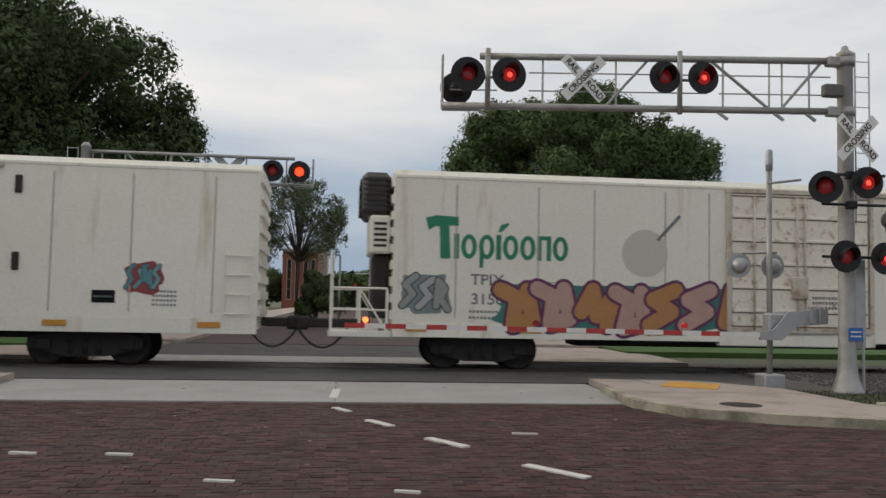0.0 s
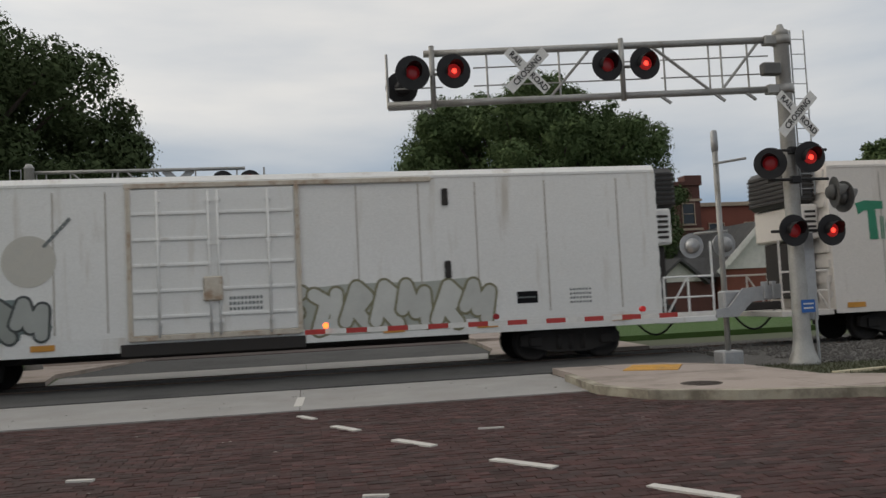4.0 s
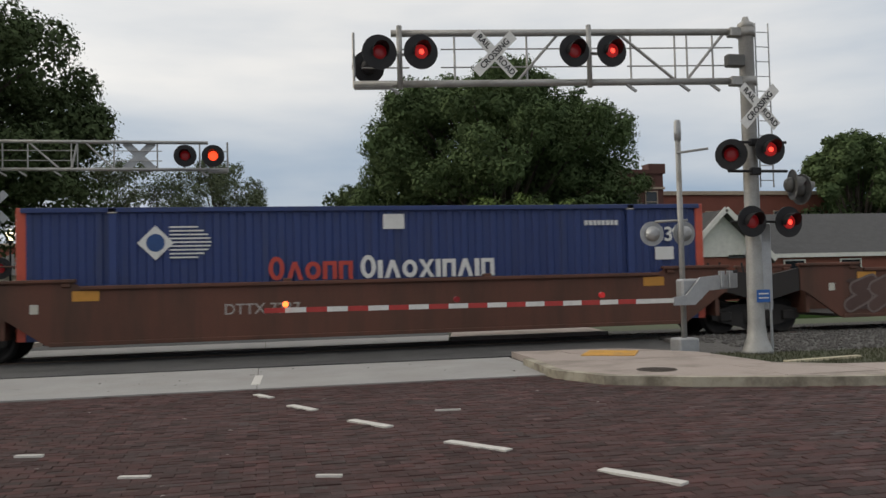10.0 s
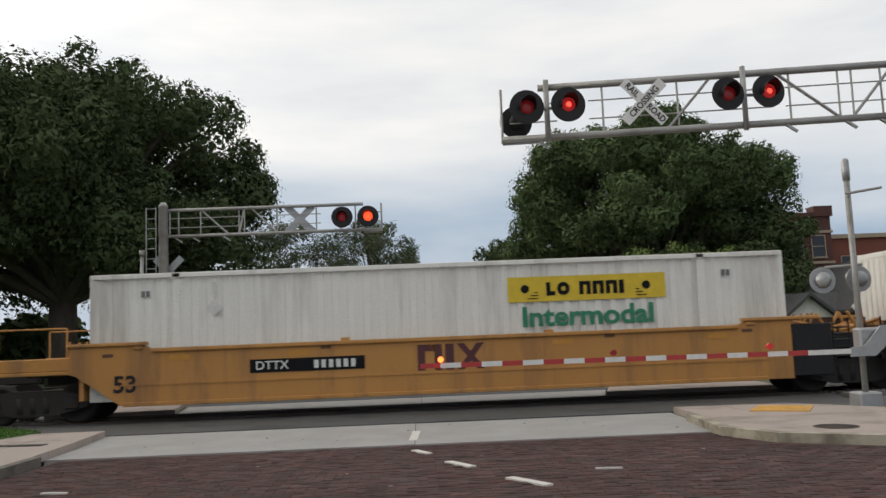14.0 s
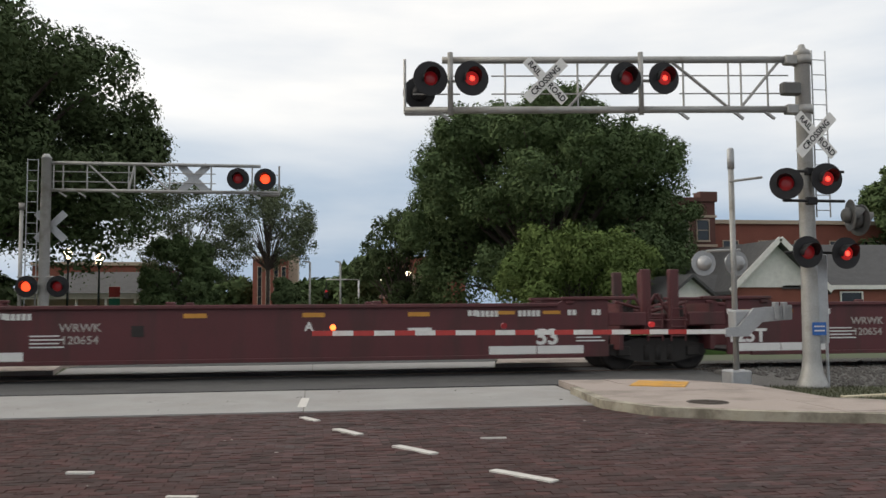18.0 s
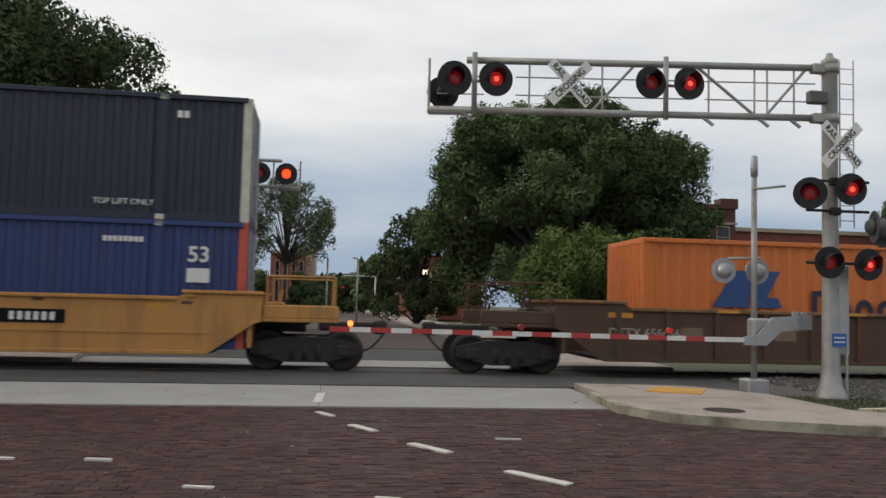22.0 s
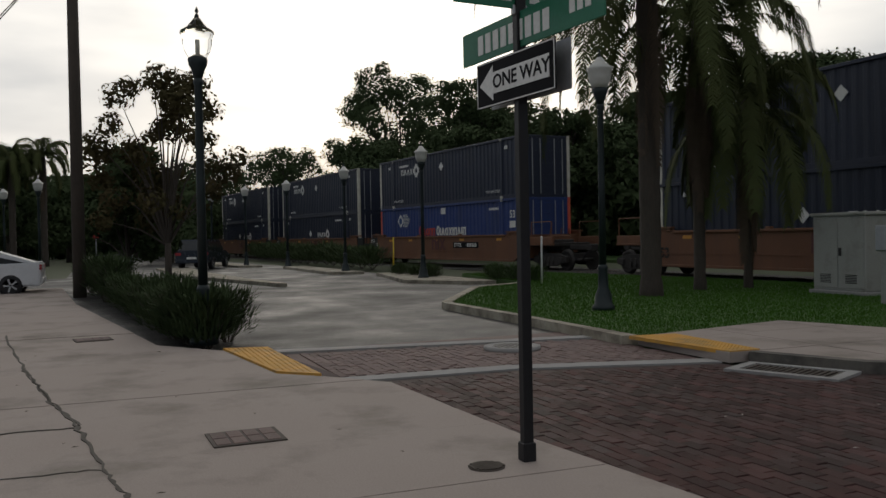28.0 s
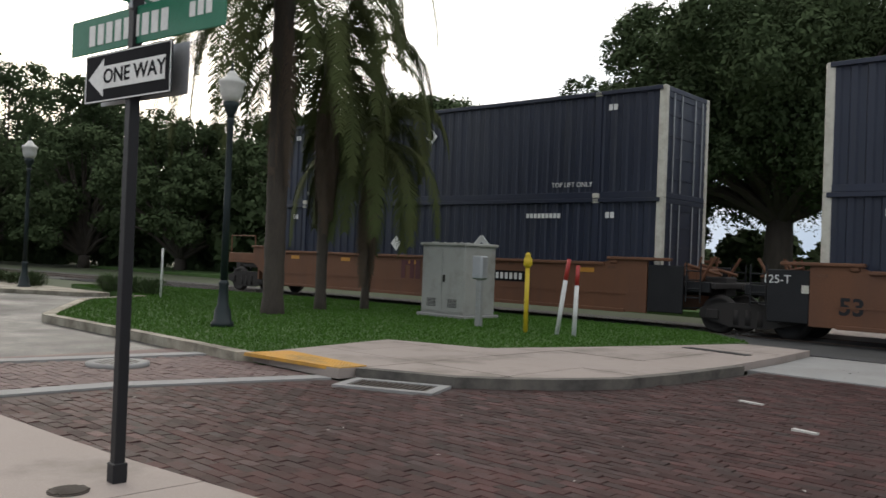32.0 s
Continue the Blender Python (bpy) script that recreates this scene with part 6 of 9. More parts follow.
# ---- palms ----
def palm(x, y, z, h, label, seed, fronds=34, reach=2.9, skirt=10, stout=1.0):
    rng = random.Random(seed)
    t = thing("palm_tree", pose(x, y, z), label, "palm tree", "palms on the lawn")
    bm = bmesh.new()
    prof = [(0.30 * stout, -0.2), (0.26 * stout, 0.3)]
    k = 0.3
    while k < h:
        prof += [((0.225 + 0.02 * (len(prof) % 2)) * stout, k + 0.2)]
        k += 0.35
    lathe(bm, prof + [(0.12, h + 0.5)], 12)
    part("trunk", fix(bm), BARK, t)
    for j in range(fronds + skirt):
        dead = j >= fronds
        az = j * 2.39996 + rng.uniform(-0.2, 0.2)
        up = rng.uniform(-1.5, -1.25) if dead else rng.uniform(-0.45, 1.25)
        ln_ = reach * rng.uniform(0.8, 1.15)
        pts = []
        d = Vector((math.cos(az) * math.cos(up), math.sin(az) * math.cos(up), math.sin(up)))
        p = Vector((0, 0, h + 0.2))
        segs = 24
        for q in range(segs + 1):
            pts.append(p.copy())
            p = p + d * (ln_ / segs)
            d = (d + Vector((0, 0, -0.2 if dead else -0.035 - 0.0145 * q))).normalized()
        vs, fs = [], []
        for q in range(segs):
            a, b = pts[q], pts[q + 1]
            w = 0.02 * (1 - q / (segs + 1)) + 0.003
            n = len(vs)
            side = (b - a).cross(Vector((0, 0, 1)))
            side = side.normalized() if side.length > 0.02 * (b - a).length else Vector((-math.sin(az), math.cos(az), 0))
            vs += [tuple(a - side * w), tuple(a + side * w), tuple(b + side * w), tuple(b - side * w)]
            fs.append((n, n + 1, n + 2, n + 3))
            if q < 3:
                continue
            along = (b - a).normalized()
            for sub in (0.0, 0.25, 0.5, 0.75):
                c = a.lerp(b, sub)
                for s in (-1, 1):
                    ll = (0.8 if not dead else 0.55) * math.sin(math.pi * min(1, (q + 4) / (segs + 7))) * rng.uniform(0.7, 1.15)
                    o1 = (side * s * 0.75 + along * 0.6 + Vector((0, 0, rng.uniform(-0.3, 0.1)))).normalized()
                    o2 = (side * s * 0.4 + along * 0.45 + Vector((0, 0, -0.8))).normalized()
                    m_, e = c + o1 * ll * 0.4, c + o1 * ll * 0.4 + o2 * ll * 0.6
                    g = along * 0.02
                    n = len(vs)
                    vs += [tuple(c - g), tuple(c + g), tuple(m_ + g), tuple(m_ - g), tuple(e)]
                    fs += [(n, n + 1, n + 2, n + 3), (n + 3, n + 2, n + 4)]
        me = bpy.data.meshes.new("frond")
        me.from_pydata(vs, [], fs)
        me.materials.append(DEADLEAF if dead else LEAF_PALM)
        ob = new("frond", me)
        ob.parent = t
    return t


DEADLEAF = mat("dead_palm_leaf", (0.10, 0.07, 0.045), 0.8, col2=(0.07, 0.05, 0.035), bump=0.0)
palm(-16.25, 11.7, 0.05, 7.6, "tall palm with drooping fronds and grey trunk", 5, 42, 5.4, 3)
palm(-17.2, 13.8, 0.05, 6.2, "palm with a skirt of dead brown fronds", 6, 24, 4.1, 22, 0.6)
palm(-17.1, 15.2, 0.05, 4.3, "lower palm with hanging dark green fronds", 7, 24, 3.6, 14, 0.45)
for k, (x, y, h) in enumerate(((-70.5, -6.3, 7.6), (-71, -4.2, 7.8), (-76, -8.5, 7.0))):
    palm(x, y, 0, h, "distant palm beyond the side street", 20 + k, 26, 3.4, 4)


# ---- shrubs ----
def bush(x0, y0, x1, y1, n, h, w, label, seed, leaves, material=LEAF_BUSH, size=0.09):
    rng = random.Random(seed)
    for k in range(n):
        u = (k + 0.5) / n
        b = thing("shrub", pose(x0 + (x1 - x0) * u + rng.uniform(-0.15, 0.15), y0 + (y1 - y0) * u + rng.uniform(-0.15, 0.15), 0.02), label, "shrub", "shrubs along the pavement")
        hh = h * rng.uniform(0.8, 1.15)
        vs, fs = [], []
        for j in range(leaves):
            az, el = rng.uniform(0, 6.283), rng.uniform(0.25, 1.5)
            r = w * rng.uniform(0.2, 1.0)
            base = Vector((math.cos(az) * r * 0.55, math.sin(az) * r * 0.55, hh * rng.uniform(0.1, 0.85)))
            d = Vector((math.cos(az) * math.cos(el), math.sin(az) * math.cos(el), math.sin(el)))
            s = Vector((-d.y, d.x, rng.uniform(-0.3, 0.3))).normalized() * size * 0.16
            e = base + d * size * rng.uniform(1.2, 3.0)
            m_ = (base + e) / 2
            q = len(vs)
            vs += [tuple(base), tuple(m_ - s), tuple(e), tuple(m_ + s)]
            fs.append((q, q + 1, q + 2, q + 3))
        me = bpy.data.meshes.new("foliage")
        me.from_pydata(vs, [], fs)
        me.materials.append(material)
        ob = new("foliage", me)
        ob.parent = b
        bm = bmesh.new()
        for j in range(9):
            az = j * 0.7
            tube(bm, (0.05 * math.cos(az), 0.05 * math.sin(az), -0.05), (w * 0.5 * math.cos(az), w * 0.5 * math.sin(az), hh * 0.8), 0.012, 0.005, n=5)
        part("woody_stem", bm, BARK, b)


bush(-12.35, 1.55, -14.6, 1.3, 4, 0.85, 0.8, "dark green spiky shrub along the pavement", 3, 1700)
bush(-14.9, 1.25, -22.5, 0.55, 8, 0.75, 0.8, "dark green spiky shrub along the pavement", 4, 1100)
bush(-12.7, 1.9, -21.5, 1.5, 7, 0.8, 0.75, "dark green spiky shrub beside the car park", 14, 1000)
bush(-22.8, 0.4, -30.0, -0.3, 7, 1.1, 0.9, "tall loose shrub along the pavement", 5, 700, LEAF_BUSH, 0.13)
bush(-23.6, 12.6, -27.0, 12.4, 4, 0.55, 0.7, "low clipped shrub beside the track", 6, 700, LEAF_MID)
bush(-28.5, 11.4, -33.5, 11.0, 5, 0.45, 0.6, "low clipped shrub on the car park island", 7, 500, LEAF_DARK)
bush(-40, 12.6, -75, 12.0, 18, 1.2, 1.6, "low hedge beyond the car park", 9, 500, LEAF_DARK, 0.2)

# ---- houses ----
def wall_box(parent, name, x0, x1, y0, y1, z0, z1, material):
    bm = bmesh.new()
    box(bm, x0, x1, y0, y1, z0, z1)
    return part(name, bm, material, parent)


def window(parent, x, z, w, h, y, frame=None, rows=2):
    wd = new("window")
    wd.parent = parent
    bm = bmesh.new()
    box(bm, x - w / 2, x + w / 2, y - 0.03, y + 0.05, z, z + h)
    part("pane", bm, DARKGLASS, wd)
    bm = bmesh.new()
    f = 0.07
    box(bm, x - w / 2 - f, x - w / 2, y - 0.08, y + 0.02, z - f, z + h + f)
    box(bm, x + w / 2, x + w / 2 + f, y - 0.08, y + 0.02, z - f, z + h + f)
    box(bm, x - w / 2, x + w / 2, y - 0.08, y + 0.02, z + h, z + h + f)
    box(bm, x - w / 2 - 0.1, x + w / 2 + 0.1, y - 0.12, y + 0.02, z - f - 0.05, z)
    for k in range(1, rows):
        box(bm, x - w / 2, x + w / 2, y - 0.06, y, z + h * k / rows - 0.025, z + h * k / rows + 0.025)
    part("frame", bm, frame or TRIMWHITE, wd)


def gable_roof(parent, x0, x1, y0, y1, z0, z1, axis, material, over=0.5, thick=0.18):
    """Two sloped slabs; the ridge runs along the axis."""
    bm = bmesh.new()
    if axis == "y":
        xm = (x0 + x1) / 2
        for xa, s in ((x0 - over, 1), (x1 + over, -1)):
            zo = z0 - over * (z1 - z0) / (xm - x0)
            pts = [(xa, zo), (xm, z1), (xm, z1 + thick), (xa, zo + thick)]
            prism(bm, pts, "y", y0 - over, y1 + over)
    else:
        ym = (y0 + y1) / 2
        for ya in (y0 - over, y1 + over):
            zo = z0 - over * (z1 - z0) / (ym - y0)
            prism(bm, [(ya, zo), (ym, z1), (ym, z1 + thick), (ya, zo + thick)], "x", x0 - over, x1 + over)
    part("roof", fix(bm), material, parent)


depot = thing("house", Matrix(), "red brick house with white gable and grey shingle roof", "house")
wall_box(depot, "wall", 21.9, 40, 42.0, 54, 0, 2.45, WALLBRICK)
bm = bmesh.new()
prism(bm, [(21.7, 2.4), (26.6, 2.4), (24.1, 4.75)], "y", 41.9, 42.1)
part("gable", fix(bm), TRIMWHITE, depot, "white boarded gable")
gable_roof(depot, 21.9, 26.4, 41.9, 50, 2.55, 4.75, "y", SHINGLE, 0.55)
gable_roof(depot, 25.0, 40, 42.4, 52.4, 2.55, 4.9, "x", SHINGLE, 0.5)
bm = bmesh.new()
for sx in (-1, 1):
    p0, p1 = Vector((24.15 + sx * 2.85, 41.33, 2.2)), Vector((24.15, 41.33, 4.95))
    d = p1 - p0
    boxm(bm, Matrix.Translation((p0 + p1) / 2) @ Matrix.Rotation(-math.atan2(d.z, d.x), 4, "Y"), d.length, 0.06, 0.28)
box(bm, 26.6, 40.5, 41.75, 41.83, 2.28, 2.5)
part("fascia", bm, TRIMWHITE, depot)
for x in (28.5, 32, 35.5):
    window(depot, x, 0.9, 1.2, 1.2, 42.0)
shed = thing("house", Matrix(), "small gabled annex with grey shingle roof", "house")
wall_box(shed, "wall", 18.5, 21.5, 42.6, 47, 0, 1.9, WALLBRICK_D)
bm = bmesh.new()
prism(bm, [(18.4, 1.85), (21.4, 1.85), (19.6, 2.95)], "y", 42.5, 42.7)
part("gable", fix(bm), TRIMWHITE, shed)
gable_roof(shed, 18.4, 20.8, 42.4, 47, 1.95, 2.95, "y", SHINGLE, 0.35)
gable_roof(shed, 19.7, 23.5, 43.2, 46.5, 1.95, 3.0, "x", SHINGLE, 0.3)
church = thing("brick_building", Matrix(), "old dark brick building with stepped parapet", "building")
wall_box(church, "wall", 24.5, 29.8, 60, 72, 0, 9.2, WALLBRICK_D)
for k, (xa, xb, za, zb) in enumerate(((24.3, 29.95, 9.2, 9.5), (28.6, 29.95, 9.5, 9.95), (24.3, 26.2, 9.5, 9.8))):
    wall_box(church, "parapet", xa, xb, 59.85, 61, za, zb, WALLBRICK_D)
for z in (3.2, 5.8, 8.0):
    bm = bmesh.new()
    box(bm, 24.4, 29.9, 59.9, 60.05, z, z + 0.18)
    part("stone_course", bm, WALLTAN, church)
for x in (25.6, 27.2, 28.8):
    for z in (3.7, 6.3):
        window(church, x, z, 0.9, 1.5, 60.0, WALLTAN)
hall = thing("brick_building", Matrix(), "flat-roofed red brick building", "building")
wall_box(hall, "wall", 30.0, 46, 62, 80, 0, 7.75, WALLBRICK)
wall_box(hall, "parapet", 29.95, 46.05, 61.8, 62.3, 7.75, 8.05, WALLTAN)
for x in (32, 35, 38, 41, 44):
    window(hall, x, 4.6, 1.2, 1.8, 62.0, WALLTAN)
office = thing("brick_building", Matrix(), "distant orange brick office block with tall windows", "building")
wall_box(office, "wall", -9.7, -4.1, 140, 160, 0, 9.2, WALLBRICK)
wall_box(office, "parapet", -9.8, -4.0, 139.8, 141, 9.2, 9.6, WALLTAN)
wall_box(office, "tower", -4.1, -2.6, 143, 158, 0, 10.4, WALLTAN)
for x in (-8.6, -7.3, -6.0, -4.8):
    window(office, x, 1.5, 0.6, 6.4, 140.0, WALLTAN, 4)
station = thing("building", Matrix(), "low building with dark hipped roof and white eaves", "building")
wall_box(station, "wall", -19, -9.4, 58, 66, 0, 2.1, WALLTAN)
wall_box(station, "fascia", -19.6, -8.8, 57.4, 66.6, 2.1, 2.45, TRIMWHITE)
bm = bmesh.new()
lo = [bm.verts.new(p) for p in ((-19.8, 57.2, 2.45), (-8.6, 57.2, 2.45), (-8.6, 66.8, 2.45), (-19.8, 66.8, 2.45))]
hi = [bm.verts.new(p) for p in ((-16.5, 62, 4.0), (-11.8, 62, 4.0))]
for f in ((lo[0], lo[1], hi[1], hi[0]), (lo[1], lo[2], hi[1]), (lo[2], lo[3], hi[0], hi[1]), (lo[3], lo[0], hi[0]), (lo[3], lo[2], lo[1], lo[0])):
    bm.faces.new(f)
part("roof", fix(bm), SHINGLE, station)
for k in range(6):
    bm = bmesh.new()
    x = -18.6 + k * 1.8
    tube(bm, (x, 57.6, 0), (x, 57.6, 2.1), 0.09, n=8)
    part("column", bm, TRIMWHITE, station)
block = thing("brick_building", Matrix(), "long red brick block behind the low building", "building")
wall_box(block, "wall", -24, -13.6, 78, 88, 0, 5.2, WALLBRICK)
wall_box(block, "parapet", -24.1, -13.5, 77.8, 78.4, 5.2, 5.5, WALLTAN)
for k in range(6):
    window(block, -23 + k * 1.7, 2.9, 0.8, 1.3, 78.0, WALLTAN)
row = thing("shop_row", Matrix(), "brick shop row along the far street with pale front", "building")
wall_box(row, "wall", 9.3, 15, 84, 120, 0, 6.4, WALLBRICK)
wall_box(row, "corner_front", 9.2, 10.6, 83.4, 84, 0, 4.6, WALLTAN)
for k in range(7):
    bm = bmesh.new()
    y = 86 + k * 4.6
    prism(bm, [(9.3, 3.2), (9.3, 2.6), (7.8, 2.4)], "y", y, y + 3.6)
    part("awning", fix(bm), WALLBRICK_D, row)
for y in (86, 92, 98, 104):
    bm = bmesh.new()
    box(bm, 9.2, 9.32, y, y + 1.1, 4.0, 5.6)
    part("side_window", bm, DARKGLASS, row)
tl = thing("traffic_light", pose(1.4, 96, 0), "distant traffic light showing red", "traffic light")
bm = bmesh.new()
tube(bm, (3.6, 0, 0), (3.6, 0, 4.6), 0.1, n=8)
tube(bm, (3.6, 0, 4.5), (0, 0, 4.5), 0.07, n=8)
part("pole", bm, GALV, tl)
bm = bmesh.new()
box(bm, -0.2, 0.2, -0.2, 0.2, 2.4, 3.4, 0.03)
box(bm, -0.03, 0.03, -0.03, 0.03, 3.4, 4.5)
part("housing", bm, BLACKP, tl)
bm = bmesh.new()
tube(bm, (0, -0.24, 3.2), (0, -0.19, 3.2), 0.14, n=14)
part("red_lens", bm, LENS_ON, tl)

# ---- train ----
WHEELS = []


def bogie(parent, x, tag="bogie"):
    b = new(tag)
    b.parent = parent
    b.matrix_basis = pose(x, 0, RAIL_Z - RZ)
    for sy in (-1, 1):
        bm = bmesh.new()
        y0, y1 = sy * 0.98 - 0.07, sy * 0.98 + 0.07
        prism(bm, [(-1.25, 0.40), (-1.1, 0.36), (-0.45, 0.20), (0.45, 0.20), (1.1, 0.36), (1.25, 0.40), (1.25, 0.62), (0.55, 0.78), (-0.55, 0.78), (-1.25, 0.62)], "y", y0, y1)
        for sx in (-0.3, 0, 0.3):
            tube(bm, (sx, sy * 1.0, 0.26), (sx, sy * 1.0, 0.62), 0.09, n=8)
        for sx in (-0.89, 0.89):
            box(bm, sx - 0.16, sx + 0.16, sy * 1.03 - 0.09, sy * 1.03 + 0.09, 0.36, 0.60, 0.02)
        fix(bm)
        part("side_frame", bm, UNDER, b)
    bm = bmesh.new()
    box(bm, -0.28, 0.28, -0.95, 0.95, 0.42, 0.74, 0.03)
    part("bolster", bm, UNDER, b)
    for sx in (-0.89, 0.89):
        ws = part("wheelset", wheel_bm(), UNDER, b)
        ws.matrix_basis = pose(sx, 0, 0.46)
        WHEELS.append(ws)
    return b


def wheel_bm():
    bm = bmesh.new()
    tube(bm, (0, -1.05, 0), (0, 1.05, 0), 0.08, n=8)
    for sy in (-1, 1):
        m = Matrix.Translation((0, sy * 0.72, 0)) @ Matrix.Rotation(math.pi / 2 * -sy, 4, "X")
        lathe(bm, [(0.2, -0.02), (0.42, -0.03), (0.49, -0.07), (0.49, -0.04), (0.46, -0.03), (0.455, 0.07), (0.38, 0.075), (0.34, 0.03), (0.14, 0.03), (0.12, 0.09)], 20, m)
    return fix(bm)


BOX_NUMBERS = iter(("UMXU 246627", "UMXU 238406"))


def container(m, length, body, post, scheme, label):
    """A corrugated box, origin at the middle of its underside."""
    h, w, L = 2.89, 2.59, length / 2
    c = thing("shipping_container", m, label, "container", "containers on the train")
    for sy in (-1, 1):
        bm = bmesh.new()
        n = int(length / 0.36)
        prof = []
        p = (2 * L - 0.36) / n
        for k in range(n):
            x0 = -L + 0.18 + k * p
            prof += [(x0, 0.0), (x0 + p * 0.36, 0.0), (x0 + p * 0.48, 0.042), (x0 + p * 0.88, 0.042)]
        prof.append((L - 0.18, 0.0))
        lo = [bm.verts.new((x, sy * (w / 2 - 0.012 - d), 0.16)) for x, d in prof]
        hi = [bm.verts.new((x, sy * (w / 2 - 0.012 - d), h - 0.1)) for x, d in prof]
        for k in range(len(prof) - 1):
            bm.faces.new((lo[k], lo[k + 1], hi[k + 1], hi[k]) if sy < 0 else (lo[k + 1], lo[k], hi[k], hi[k + 1]))
        part("side_wall", bm, body, c)
        bm = bmesh.new()
        box(bm, -L + 0.1, L - 0.1, sy * w / 2 - 0.06, sy * w / 2 + 0.06 - 0.06, h - 0.11, h, 0.01)
        part("top_rail", bm, body, c)
        bm = bmesh.new()
        box(bm, -L + 0.1, L - 0.1, sy * w / 2 - 0.08 * (sy > 0), sy * w / 2 + 0.08 * (sy < 0), 0, 0.17, 0.01)
        part("bottom_rail", bm, body, c)
        if length > 13:
            for sx in (-6.1, 6.1):
                bm = bmesh.new()
                box(bm, sx - 0.09, sx + 0.09, sy * (w / 2 + 0.004) - 0.03, sy * (w / 2 + 0.004) + 0.03, 0.0, h, 0.01)
                part("stacking_post", bm, body, c)
                for z in (0.0, h - 0.13):
                    bm = bmesh.new()
                    box(bm, sx - 0.1, sx + 0.1, sy * (w / 2 + 0.01) - 0.05, sy * (w / 2 + 0.01) + 0.05, z, z + 0.13, 0.015)
                    part("corner_casting", bm, POSTWHITE if scheme in ("navy", "navy_r", "navy_low", "blue") else body, c)
    bm = bmesh.new()
    box(bm, -L + 0.05, L - 0.05, -w / 2 + 0.05, w / 2 - 0.05, h - 0.05, h - 0.012)
    part("roof", bm, body, c)
    bm = bmesh.new()
    box(bm, -L + 0.05, L - 0.05, -w / 2 + 0.05, w / 2 - 0.05, 0.02, 0.15)
    part("floor", bm, UNDER, c)
    for sx in (-1, 1):
        for sy in (-1, 1):
            bm = bmesh.new()
            x0, x1 = sorted((sx * L, sx * (L - 0.2)))
            y0, y1 = sorted((sy * (w / 2 + 0.006), sy * (w / 2 - 0.16)))
            box(bm, x0, x1, y0, y1, 0, h + 0.004, 0.015)
            part("corner_post", bm, post, c)
        bm = bmesh.new()
        x = sx * (L - 0.06)
        box(bm, x - 0.03, x + 0.03, -w / 2 + 0.1, w / 2 - 0.1, 0.1, h - 0.1)
        if sx > 0:
            for z in (0.5, 1.05, 1.6, 2.15, 2.6):
                rib = bmesh.new()
                box(rib, x + 0.03, x + 0.055, -w / 2 + 0.18, w / 2 - 0.18, z, z + 0.06)
                part("door_rib", rib, body, c)
            for y in (-0.85, -0.4, 0.4, 0.85):
                rod = bmesh.new()
                tube(rod, (x + 0.07, y, 0.15), (x + 0.07, y, h - 0.15), 0.02, n=6)
                part("lock_rod", rod, GALV, c)
        else:
            for k in range(9):
                y = -1.05 + k * 0.26
                rib = bmesh.new()
                box(rib, x - 0.06, x - 0.03, y, y + 0.13, 0.15, h - 0.15)
                part("end_rib", rib, body, c)
        part("door_end" if sx > 0 else "front_end", fix(bm), body, c)
        bm = bmesh.new()
        box(bm, x - 0.05, x + 0.05, -w / 2 + 0.1, w / 2 - 0.1, h - 0.13, h, 0.01)
        part("end_header", bm, body, c)
        bm = bmesh.new()
        box(bm, x - 0.05, x + 0.05, -w / 2 + 0.1, w / 2 - 0.1, 0, 0.14, 0.01)
        part("end_sill", bm, body, c)
    y = -w / 2 - 0.004
    if scheme == "navy":
        umark(c, y, -5.0, 1.88)
        bm = bmesh.new()
        boxm(bm, pose(0.0, y, 2.05, 0, 45, 0), 0.34, 0.02, 0.34)
        part("diamond_mark", bm, SIGNWHITE, c)
        bars(c, "number_mark", SIGNWHITE, y, -5.2, 2.36, 1.2, 0.13, 9, split=True)
        for x in (-6.75, 6.4):
            bars(c, "size_mark", SIGNWHITE, y, x, 2.36, 0.3, 0.16, 2)
        for x in (-6.0, 4.7):
            words("TOP LIFT ONLY", 0.19, SIGNWHITE, c, pose(x + 0.6, y, 0.38, 90, 0, 0), "lift_lettering")
    if scheme == "navy_r":
        umark(c, y, 2.6, 1.6)
        words(next(BOX_NUMBERS), 0.24, SIGNWHITE, c, pose(4.95, y, 2.33, 90, 0, 0), "number_lettering", 0.004, 1.0, 0.012)
        for x in (-6.6, 6.5):
            words("WTP", 0.24, SIGNWHITE, c, pose(x, y, 2.33, 90, 0, 0), "size_lettering", 0.004, 0.9, 0.012)
            bars(c, "size_mark", SIGNWHITE, y, x - 0.2, 2.49, 0.4, 0.035, 1, 0)
    if scheme == "navy_low":
        umark(c, y, 0.2, 1.28)
        bm = bmesh.new()
        boxm(bm, pose(-1.4, y, 1.55, 0, 45, 0), 0.34, 0.02, 0.34)
        part("diamond_mark", bm, SIGNWHITE, c)
        bars(c, "number_mark", SIGNWHITE, y, 3.8, 2.36, 1.2, 0.13, 9, split=True)
        for x in (-6.75, 6.4):
            bars(c, "size_mark", SIGNWHITE, y, x, 2.36, 0.3, 0.16, 2)
